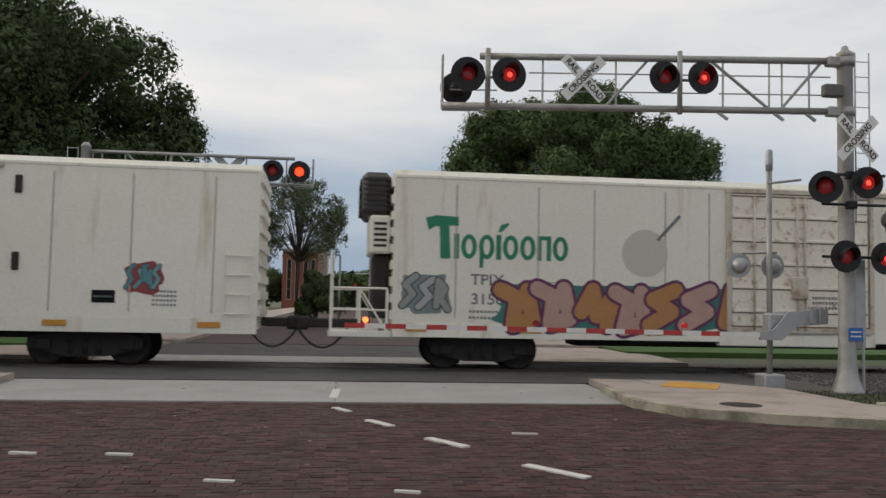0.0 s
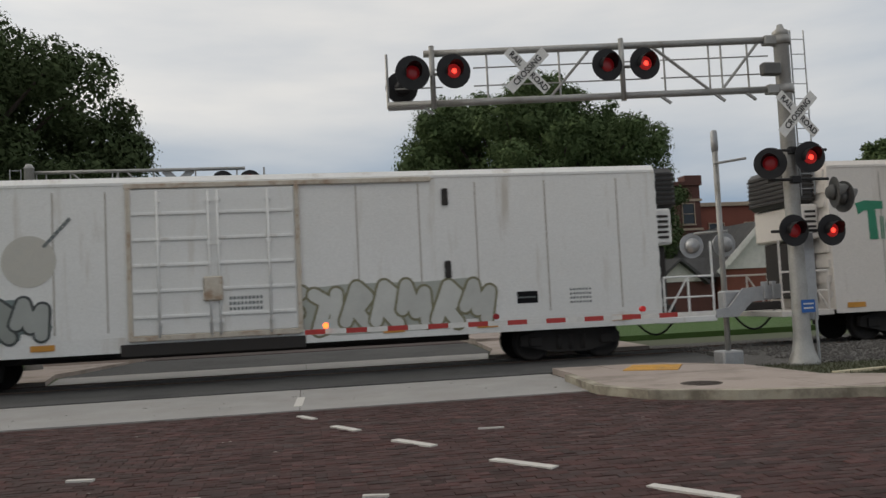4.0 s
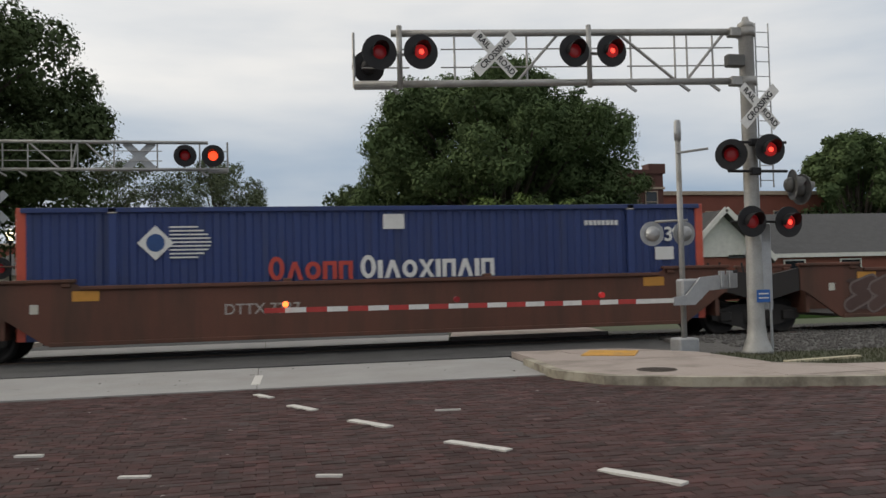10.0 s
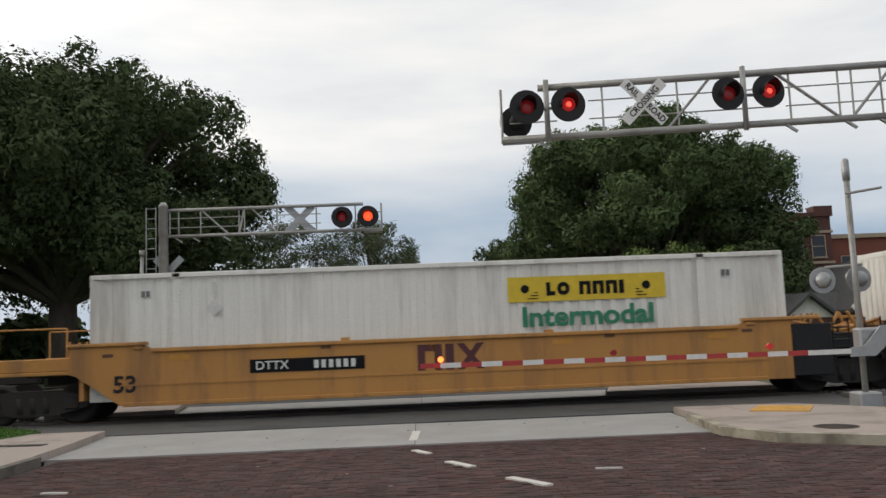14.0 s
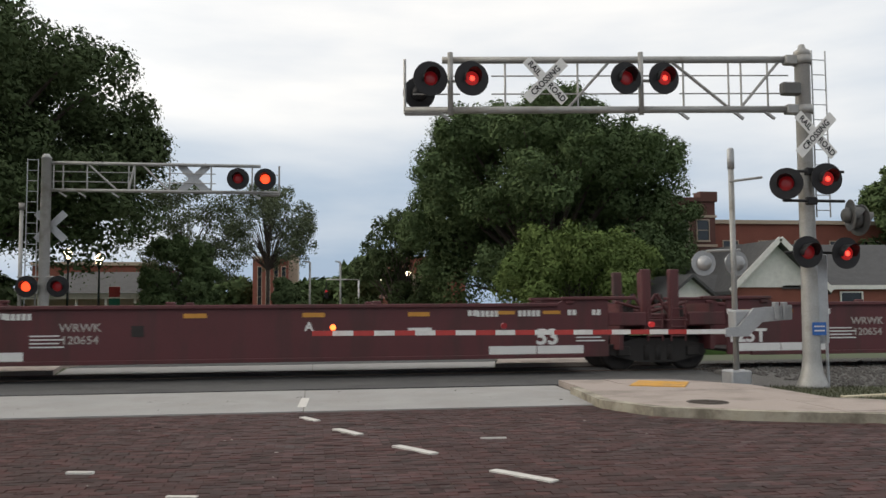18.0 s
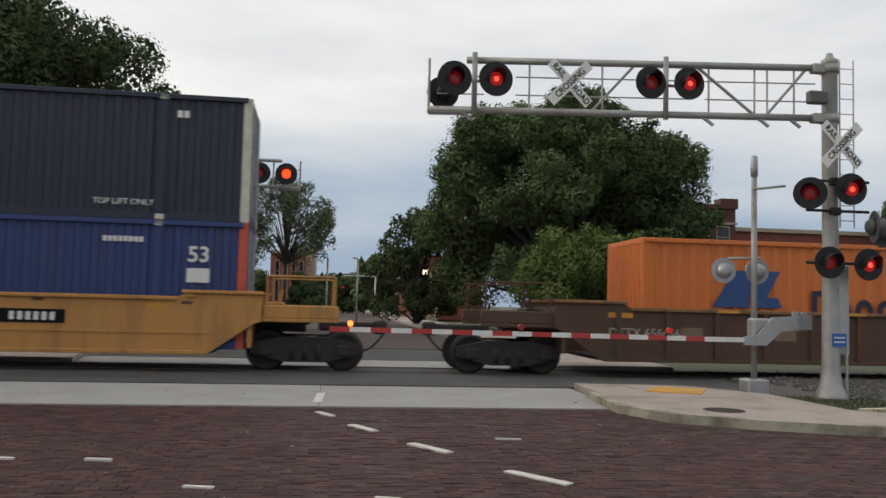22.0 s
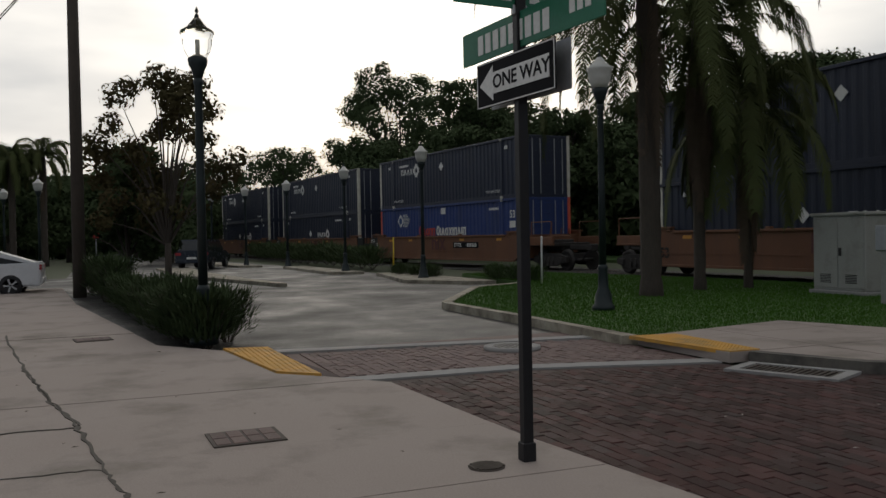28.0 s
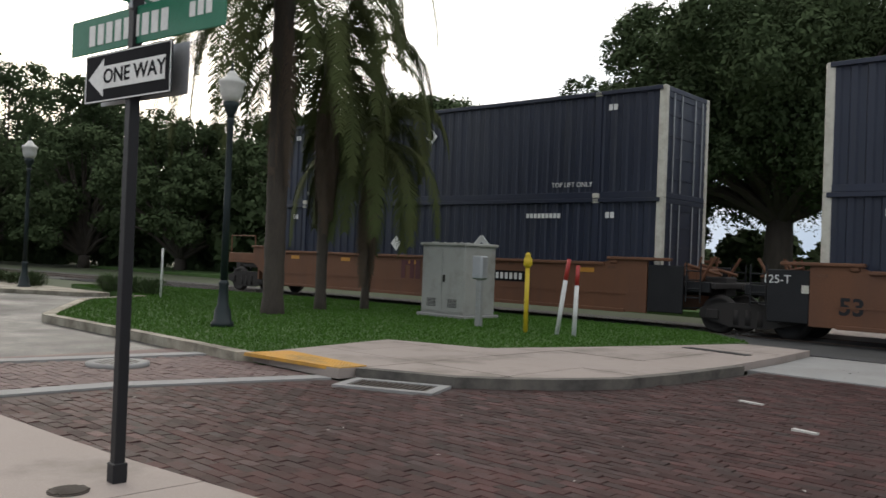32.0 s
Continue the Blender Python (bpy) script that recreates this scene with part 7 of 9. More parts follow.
    if scheme == "blue":
        bm = bmesh.new()
        boxm(bm, pose(-5.2, y, 2.1, 0, 45, 0), 0.55, 0.02, 0.55)
        part("logo_diamond", bm, SIGNWHITE, c)
        bm = bmesh.new()
        tube(bm, (-5.2, y - 0.015, 2.1), (-5.2, y + 0.01, 2.1), 0.2, n=16)
        part("logo_disc", bm, LOGOBLUE, c)
        bm = bmesh.new()
        for k in range(9):
            z = 1.75 + k * 0.085
            box(bm, -4.9, -4.0 - 0.018 * (k - 4) ** 2, y - 0.008, y, z, z + 0.035)
        part("logo_stripes", bm, SIGNWHITE, c)
        plain_mark(c, "red_brand_shape", LOGORED, y, -2.75, 1.2, "Ovohh", 0.42, 0.36, 0.1, 0.12)
        plain_mark(c, "white_brand_shape", SIGNWHITE, y, -0.65, 1.2, "Obvoxbhvbh", 0.42, 0.36, 0.1, 0.12)
        words("53", 0.5, SIGNWHITE, c, pose(7.0, y, 2.12, 90, 0, 0), "size_lettering", 0.004, 1.0, 0.02)
        bars(c, "white_plate", SIGNWHITE, y, 6.75, 1.5, 0.5, 0.32, 1, 0)
        bars(c, "white_plate", SIGNWHITE, y, -0.1, 2.35, 0.5, 0.35, 1, 0)
        bars(c, "number_mark", SIGNWHITE, y, 4.9, 2.38, 0.9, 0.12, 8, split=True)
    if scheme in ("white", "white_f"):
        o = 6.6 if scheme == "white_f" else -0.15
        bm = bmesh.new()
        box(bm, -5.05 + o, -1.35 + o, y - 0.012, y, 1.9, 2.48, 0)
        part("yellow_panel", bm, LOGOYELLOW, c)
        plain_mark(c, "dark_brand_shape", SIGNBLACK, y - 0.012, -4.15 + o, 2.03, "jo hhhb", 0.31, 0.3, 0.1, 0.14)
        bm = bmesh.new()
        for x in (-4.75 + o, -1.9 + o):
            tube(bm, (x + 0.1, y - 0.02, 2.2), (x + 0.1, y, 2.2), 0.1, n=12)
        for z in (1.96, 2.03, 2.1, 2.17):
            box(bm, -4.6 + o + (z - 1.96) * 1.2, -4.35 + o, y - 0.018, y, z, z + 0.025)
            box(bm, -2.05 + o, -1.8 + o - (z - 1.96) * 1.2, y - 0.018, y, z, z + 0.025)
        part("scroll_shapes", bm, SIGNBLACK, c)
        words("Intermodal", 0.63, GREENLOGO, c, pose(-3.2 + o, y - 0.006, 1.53, 90, 0, 0), "green_lettering", 0.006, 1.12, 0.028)
        bm = bmesh.new()
        boxm(bm, pose(0.7 - o * 0.9, y, 2.05, 0, 45, 0), 0.28, 0.02, 0.28)
        box(bm, 0.66 - o * 0.9, 0.74 - o * 0.9, y - 0.008, y, 2.3, 2.65)
        part("diamond_mark", bm, WHITEREF, c)
        for x in (-6.9, -6.2, 6.6):
            bars(c, "size_mark", GREYMARK, y, x, 2.35, 0.22, 0.14, 2)
    if scheme == "orange":
        for pts in ([(-4.3, 1.25), (-3.35, 1.25), (-3.35, 1.45), (-3.05, 2.15), (-3.75, 2.15)], [(-3.3, 1.25), (-2.5, 1.25), (-2.6, 1.5), (-2.9, 1.5), (-2.55, 2.15), (-2.95, 2.15), (-3.3, 1.5)]):
            bm = bmesh.new()
            prism(bm, pts, "y", y - 0.02, y)
            part("blue_logo_shape", fix(bm), LOGOBLUE, c)
        plain_mark(c, "dark_brand_shape", LOGODARK, y, -1.7, 0.9, "Hoooo j Bbovo", 0.62, 0.5, 0.15, 0.2)
        bars(c, "plate_mark", SIGNWHITE, y, 5.3, 2.3, 0.35, 0.2, 1, 0)
    return c


def umark(c, y, x, z):
    """White brand mark: plain bars and an open diamond."""
    plain_mark(c, "brand_shape", SIGNWHITE, y, x, z, "hvvx", 0.34, 0.34, 0.075, 0.16)
    bm = bmesh.new()
    for k in range(4):
        a = k * math.pi / 2
        boxm(bm, pose(x + 1.98 + 0.22 * math.cos(a + math.pi / 4), y, z + 0.18 + 0.22 * math.sin(a + math.pi / 4), 0, -math.degrees(a) - 45, 0), 0.17, 0.02, 0.5)
    part("brand_diamond", bm, SIGNWHITE, c)


def well_car(m, half, body, scheme, label, front=True, rear=True, art=1):
    """One unit of a well car: sills, floor, ends over the bogies; half: from its middle to the bogies."""
    c = thing("well_car", m, label, "railcar", "well cars of the train")
    e = half - 1.25
    ribs = scheme in ("tan",)
    for sy in (-1, 1):
        bm = bmesh.new()
        y0, y1 = sorted((sy * 1.52, sy * 1.44))
        right = [(e - 0.9, 0.26), (e + 0.1, 0.95), (e + 0.25, 1.0), (e + 0.25, 1.62)]
        left = [(-e - 0.25, 1.62), (-e - 0.25, 1.0), (-e - 0.1, 0.95), (-e + 0.9, 0.26)]
        if scheme in ("yellow", "maroon") and not front:
            right = [(e - 0.35, 0.26), (e - 0.35, 1.62)]
        if scheme in ("yellow", "maroon") and not rear:
            left = [(-e + 0.35, 1.62), (-e + 0.35, 0.26)]
        prism(bm, right + [(e - 1.4, 1.62), (e - 1.7, 1.46), (-e + 1.7, 1.46), (-e + 1.4, 1.62)] + left, "y", y0, y1)
        part("side_sill", fix(bm), body, c)
        bm = bmesh.new()
        box(bm, -e + 1.6, e - 1.6, sy * 1.5 - 0.09, sy * 1.5 + 0.09, 1.44, 1.53, 0.015)
        for sx in (-1, 1):
            x0, x1 = sorted((sx * (e - 1.5), sx * (e + 0.3)))
            box(bm, x0, x1, sy * 1.5 - 0.09, sy * 1.5 + 0.09, 1.60, 1.68, 0.015)
        part("top_chord", bm, CHORDTAN if ribs else body, c)
        bm = bmesh.new()
        box(bm, -e + 0.95, e - 0.95, sy * 1.5 - 0.07, sy * 1.5 + 0.07, 0.24, 0.33, 0.01)
        part("bottom_chord", bm, body, c)
        n = 12 if ribs else 4
        for k in range(n):
            x = -e + 1.3 + (2 * e - 2.6) * k / (n - 1)
            if ribs:
                bm = bmesh.new()
                box(bm, x - 0.06, x + 0.06, sy * 1.55 - 0.04, sy * 1.55 + 0.04, 0.33, 1.45, 0.01)
                part("sill_rib", bm, body, c)
            else:
                bm = bmesh.new()
                box(bm, x - 0.1, x + 0.1, sy * 1.47 - 0.1, sy * 1.47 + 0.1, 1.5, 1.6, 0.02)
                part("container_guide", bm, body, c)
    bm = bmesh.new()
    box(bm, -e + 0.8, e - 0.8, -1.45, 1.45, 0.27, 0.345)
    part("well_floor", bm, UNDER, c)
    for sx in (-1, 1):
        bm = bmesh.new()
        x0, x1 = sorted((sx * (e - 0.05), sx * (e + 0.05)))
        box(bm, x0, x1, -1.44, 1.44, 0.4, 1.5)
        part("well_bulkhead", bm, body, c)
        bm = bmesh.new()
        x0, x1 = sorted((sx * (e + 0.05), sx * (half + 0.1)))
        box(bm, x0, x1, -1.2, 1.2, 0.95, 1.1, 0.02)
        x0, x1 = sorted((sx * (e + 0.05), sx * half))
        box(bm, x0, x1, -0.35, 0.35, 0.75, 1.25, 0.03)
        part("end_platform", bm, body if scheme != "yellow" else UNDER, c)
        dark = BLACKP if scheme == "yellow" else (UNDER if scheme == "brown" else body)
        for sy in (-1, 1):
            joint = (sx > 0 and not front) or (sx < 0 and not rear)
            if joint and scheme in ("yellow", "maroon"):
                tall = scheme == "yellow"
                bm = bmesh.new()
                x0, x1 = sorted((sx * (e - 0.34), sx * (e + 0.62)))
                y0, y1 = sorted((sy * 1.5, sy * 1.4))
                box(bm, x0, x1, y0, y1, 0.3 if tall else 0.98, 1.5 if tall else 1.3, 0.02)
                part("joint_plate", bm, dark, c)
                bm = bmesh.new()
                x0, x1 = sorted((sx * (e + 0.62), sx * (half - 0.02)))
                box(bm, x0, x1, sy * 1.25 - 0.08, sy * 1.25 + 0.08, 0.86, 1.12, 0.02)
                part("end_beam", bm, dark, c)
                bm = bmesh.new()
                for q in range(4):
                    z = 0.72 + q * 0.22
                    tube(bm, (sx * (e + 0.68), sy * 1.42, z), (sx * (half - 0.2), sy * 1.42, z), 0.018, n=6)
                for q in (e + 0.68, half - 0.2):
                    tube(bm, (sx * q, sy * 1.42, 0.6), (sx * q, sy * 1.42, 1.6), 0.022, n=6)
                part("step_ladder", bm, dark, c)
                bm = bmesh.new()
                tube(bm, (sx * (e + 0.75), sy * 0.8, 1.1), (sx * (half - 0.1), sy * 0.8, 1.75), 0.04, n=6)
                tube(bm, (sx * (e + 0.2), sy * 0.5, 1.55), (sx * (half - 0.05), sy * 0.5, 1.3), 0.045, n=6)
                part("brace_rod", bm, body, c)
            elif joint:
                bm = bmesh.new()
                ie = e + 0.26
                x0, x1 = sorted((sx * ie, sx * (half - 0.01)))
                y0, y1 = sorted((sy * 1.5, sy * 1.4))
                prism(bm, [(x0, 0.98), (x1, 0.72), (x1, 1.36), (x0, 1.56)] if sx > 0 else [(x0, 0.72), (x1, 0.98), (x1, 1.56), (x0, 1.36)], "y", y0, y1)
                part("joint_plate", fix(bm), dark, c)
            else:
                bm = bmesh.new()
                x0 = sx * (e + 0.26)
                x1 = sx * (half + 0.75)
                a, b = sorted((x0, x1))
                box(bm, a, b, sy * 1.36 - 0.05, sy * 1.36 + 0.05, 1.08, 1.38, 0.02)
                box(bm, a, b, sy * 1.36 - 0.08, sy * 1.36 + 0.08, 1.0, 1.08, 0.01)
                part("end_sill", bm, body, c)
                bm = bmesh.new()
                for x in (x0 + sx * 0.1, x1 - sx * 0.1):
                    tube(bm, (x, sy * 1.36, 1.38), (x, sy * 1.36, 2.05), 0.025, n=6)
                tube(bm, (x0 + sx * 0.1, sy * 1.36, 2.05), (x1 - sx * 0.1, sy * 1.36, 2.05), 0.025, n=6)
                part("handrail", bm, body, c)
        if scheme == "maroon":
            for sy in (-1, 1):
                bm = bmesh.new()
                x = sx * (half - 0.45)
                box(bm, x - 0.12, x + 0.12, sy * 1.0 - 0.09, sy * 1.0 + 0.09, 1.05, 2.35, 0.02)
                part("guide_column", bm, body, c)
        bm = bmesh.new()
        x = sx * (half - 0.75)
        for y in (-0.5, 0.1, 0.55):
            tube(bm, (x, y, 1.1), (x + 0.15 * sx, y, 1.75), 0.03, n=6)
        box(bm, x - 0.2, x + 0.2, -0.5, 0.6, 1.12, 1.45, 0.03)
        part("brake_gear", bm, body if scheme == "yellow" else UNDER, c)
    if front:
        bogie(c, half)
        coupler(c, half, 1)
    bogie(c, -half)
    if rear:
        coupler(c, -half, -1)
    y = -1.527
    if scheme == "yellow":
        if not rear:
            words("125-T", 0.27, SIGNWHITE, c, pose(-half + 0.85, -1.506, 1.27, 90, 0, 0), "limit_lettering")
            bars(c, "white_plate", POSTWHITE, -1.5, -half + 1.42, 0.98, 0.16, 0.18, 1, 0)
        words("53", 0.52, BLACKP, c, pose(-7.3, y, 0.72, 90, 0, 0), "size_lettering", 0.004, 1.05, 0.025)
        for x in (-6.3, -3.6, -0.4, 2.4, 6.0):
            bars(c, "reflective_mark", MARKORANGE, y, x, 1.24, 0.45, 0.12, 1, 0)
        px = {2: -4.5, 3: -5.5}.get(art, 1.7)
        bars(c, "dark_plate", SIGNBLACK, y, px, 0.88, 2.6, 0.3, 1, 0)
        words("DTTX", 0.27, SIGNWHITE, c, pose(px + 0.5, y - 0.007, 1.03, 90, 0, 0), "reporting_lettering", 0.003, 1.05, 0.01)
        bars(c, "number_mark", SIGNWHITE, y - 0.006, px + 1.45, 0.94, 1.0, 0.18, 6, 0.4)
        if art in (1, 2):
            plain_mark(c, "red_brand_shape", WELL_MAROON, y, -0.7, 0.78, "hbx", 0.58, 0.62, 0.17, 0.12)
        bm = bmesh.new()
        box(bm, -e + 0.9, e - 0.9, y - 0.012, y + 0.02, 0.7, 0.735)
        part("sill_crease", bm, body, c)
        for x in (-e + 0.5, e - 1.5, -2.9, 3.6):
            bars(c, "rust_patch", RUST, y, x, 1.36, 0.24, 0.07, 1, 0)
    if scheme == "maroon":
        words("53", 0.5, SIGNWHITE, c, pose(6.3, y, 0.72, 90, 0, 0), "size_lettering", 0.004, 1.1, 0.03)
        words("125T", 0.44, SIGNWHITE, c, pose(-7.4, y, 0.70, 90, 0, 0), "size_lettering", 0.004, 1.1, 0.03)
        for x, w in ((4.9, 2.3), (-7.7, 2.4)):
            bars(c, "white_stripe", SIGNWHITE, y, x, 0.34, w, 0.19, 2, 0.02)
        for z, q in ((1.04, "WRWK"), (0.77, "120654")):
            words(q, 0.25, GREYWHITE, c, pose(-4.17, y, z, 90, 0, 0), "reporting_lettering", 0.004, 1.05, 0.012)
        words("A", 0.28, SIGNWHITE, c, pose(0.75, y, 1.02, 90, 0, 0), "reporting_lettering", 0.004, 1.0, 0.03)
        for k, x in enumerate((-7.9, -7.2, -5.9, 4.4, 6.8, 7.4)):
            bars(c, "small_lettering", SIGNWHITE, y, x, 1.24, 0.24, 0.13, 2)
        for k, x in enumerate((-7.6, -6.6, 5.1, 6.2)):
            bars(c, "reflective_mark", MARKORANGE, y, x, 1.27, 0.42, 0.08, 1, 0)
        for x in (-5.2, 7.0):
            for k in range(4):
                bars(c, "small_lettering", SIGNWHITE, y, x, 0.62 + k * 0.08, 0.7 - 0.1 * (k % 2), 0.03, 1, 0)
        bars(c, "data_plate", UNDER, y, -3.1, 0.84, 0.26, 0.24, 1, 0)
        for x in (3.0, -2.0, 0.6):
            bars(c, "reflective_mark", MARKORANGE, y, x, 1.24, 0.5, 0.1, 1, 0)
        for x in (-5.7, 5.6, 4.6):
            bars(c, "small_lettering", SIGNWHITE, y, x, 1.22, 0.55, 0.14, 5)
        bars(c, "white_plate", SIGNWHITE, y, 3.0, 0.82, 0.55, 0.16, 1, 0)
    if scheme == "brown":
        for x in (-6.9, 6.3):
            bars(c, "reflective_mark", MARKORANGE, y, x, 1.2, 0.55, 0.22, 1, 0)
        bars(c, "small_plate", POSTWHITE, y, -7.75, 0.95, 0.17, 0.2, 1, 0)
        words("DTTX 7237", 0.34, GREYWHITE, c, pose(-2.9 if rear else 2.5, y, 0.92, 90, 0, 0), "reporting_lettering", 0.004, 1.0, 0.005)
        if not front and not rear:
            bars(c, "yellow_brand_shape", MARKORANGE, y, -1.2, 0.62, 2.8, 0.55, 3, 0.2, split=True)
            graffiti(c, "dark", -7.2, 0.38, 5.6, 0.95, y - 0.001, 71, 8)
            graffiti(c, "dark", 2.6, 0.38, 4.6, 0.95, y - 0.001, 72, 6)
        elif front:
            graffiti(c, "moss", -4.6, 0.38, 3.0, 0.95, y - 0.001, 73, 4)
    if scheme == "tan":
        for x in (-5.2, -2.8, 1.6, 4.3):
            bars(c, "faded_plate", FADED, y, x, 0.8, 0.55, 0.28, 1, 0)
        for x in (-4.3, -1.0, 2.2, 5.2):
            bars(c, "reflective_mark", MARKORANGE, y - 0.08, x, 1.45, 0.55, 0.07, 1, 0)
        if front:
            words("DTTX 656656", 0.3, GREYWHITE, c, pose(-6.1, y, 0.92, 90, 0, 0), "reporting_lettering", 0.004, 1.0, 0.005)
        for x in (-7.0, 5.8):
            bars(c, "reflective_mark", MARKORANGE, y, x, 1.28, 0.6, 0.12, 1, 0)
    return c


def coupler(c, x, sx):
    bm = bmesh.new()
    a, b = sorted((x + sx * 0.3, x + sx * 1.9))
    box(bm, a, b, -0.12, 0.12, 0.78, 1.0, 0.03)
    e = x + sx * 1.8
    box(bm, e - 0.17, e + 0.17, -0.2, 0.2, 0.72, 1.05, 0.05)
    part("coupler", bm, UNDER, c)
    bm = bmesh.new()
    last = None
    for k in range(9):
        u = k / 8
        p = Vector((x + sx * (0.7 + 1.2 * u), -0.35, 0.78 - 1.9 * u * (1 - u)))
        if last is not None:
            tube(bm, last, p, 0.028, n=6)
        last = p
    part("brake_hose", bm, BLACKP, c)


GRAFF = {
    "gold": ((0.45, 0.22, 0.08), (0.5, 0.32, 0.27), (0.04, 0.2, 0.17), (0.13, 0.03, 0.1)),
    "pink": ((0.35, 0.16, 0.18), (0.22, 0.3, 0.42), (0.4, 0.2, 0.24), (0.08, 0.03, 0.05)),
    "teal": ((0.1, 0.26, 0.3), (0.16, 0.34, 0.36), (0.3, 0.05, 0.06), (0.03, 0.04, 0.05)),
    "olive": ((0.20, 0.21, 0.16), (0.26, 0.26, 0.2), (0.06, 0.2, 0.24), (0.05, 0.055, 0.05)),
    "grey": ((0.3, 0.32, 0.3), (0.4, 0.42, 0.4), (0.2, 0.25, 0.25), (0.06, 0.07, 0.07)),
    "pale": ((0.55, 0.56, 0.53), (0.62, 0.63, 0.6), (0.42, 0.44, 0.40), (0.22, 0.21, 0.13)),
    "dark": ((0.085, 0.045, 0.036), (0.105, 0.058, 0.046), (0.07, 0.04, 0.034), (0.17, 0.13, 0.115)),
    "moss": ((0.10, 0.085, 0.055), (0.12, 0.10, 0.065), (0.09, 0.055, 0.036), (0.15, 0.14, 0.10)),
}
GMATS = {}


def graffiti(c, key, x, z, w, h, y, seed, n=5):
    """Sprayed letters without meaning: rounded overlapping blocks with dark outlines."""
    rng = random.Random(seed)
    if key not in GMATS:
        GMATS[key] = [mat("spray_%s" % key, col, 0.6, bump=0.0, scale=3, amount=0.8) for col in GRAFF[key]]
    ms = GMATS[key]
    g = new("graffiti")
    g.parent = c

    depth = [0.007]

    def layer(bm, pts):
        depth[0] += 0.0004
        prism(bm, pts, "y", y - depth[0], y + 0.001)

    def stroke(bm, a, b, r):
        a, b = Vector(a), Vector(b)
        t = math.atan2(b.y - a.y, b.x - a.x)
        pts = []
        for p, base in ((b, t - math.pi / 2), (a, t + math.pi / 2)):
            for k in range(7):
                q = base + math.pi * k / 6
                pts.append((p.x + r * math.cos(q), p.y + r * math.sin(q)))
        layer(bm, pts)

    def cloud(x0, z0, w0, h0, ph):
        bm = bmesh.new()
        pts = []
        for k in range(36):
            a = 2 * math.pi * k / 36
            r = 1 + 0.08 * math.sin(5 * a + ph) + 0.06 * math.sin(9 * a + 2 * ph)
            ca, sa = math.cos(a), math.sin(a)
            pts.append((x0 + math.copysign(abs(ca) ** 0.5, ca) * w0 / 2 * r, z0 + math.copysign(abs(sa) ** 0.7, sa) * h0 / 2 * r))
        layer(bm, pts)
        part("sprayed_shape", fix(bm), ms[2], g)

    cloud(x + w / 2, z + h * 0.5, w * 1.0, h * 1.0, rng.random() * 6)
    for k in range(n):
        cw = w / n
        x0, z0 = x + cw * (k + 0.14), z + h * (0.1 + rng.uniform(0, 0.08))
        hh, r, lean = h * rng.uniform(0.72, 0.84), min(cw * 0.2, h * 0.17), rng.uniform(-0.12, 0.18)
        at = lambda u, v: (x0 + cw * 0.72 * u + lean * hh * v, z0 + hh * v)
        form = rng.choice(((((0.1, 0.1), (0.5, 0.95)), ((0.5, 0.95), (1, 0.7)), ((1, 0.7), (0.55, 0.35)), ((0.55, 0.35), (1.1, 0))),
                           (((1, 0.95), (0.1, 0.7)), ((0.1, 0.7), (0.8, 0.4)), ((0.8, 0.4), (-0.1, 0.05))),
                           (((0, 0.4), (0.3, 1)), ((0.3, 1), (0.6, 0.3)), ((0.6, 0.3), (1.1, 0.8)), ((1.1, 0.8), (1.05, 0.05))),
                           (((-0.1, 0.9), (0.5, 0.7)), ((0.5, 0.7), (0.3, 0)), ((0.3, 0), (1.05, 0.15)), ((1.05, 0.15), (0.9, 0.9)))))
        for grow, mi in ((1.4, 3), (1.0, k % 2)):
            bm = bmesh.new()
            for a, b in form:
                stroke(bm, at(*a), at(*b), r * grow)
            part("sprayed_shape", fix(bm), ms[mi], g)


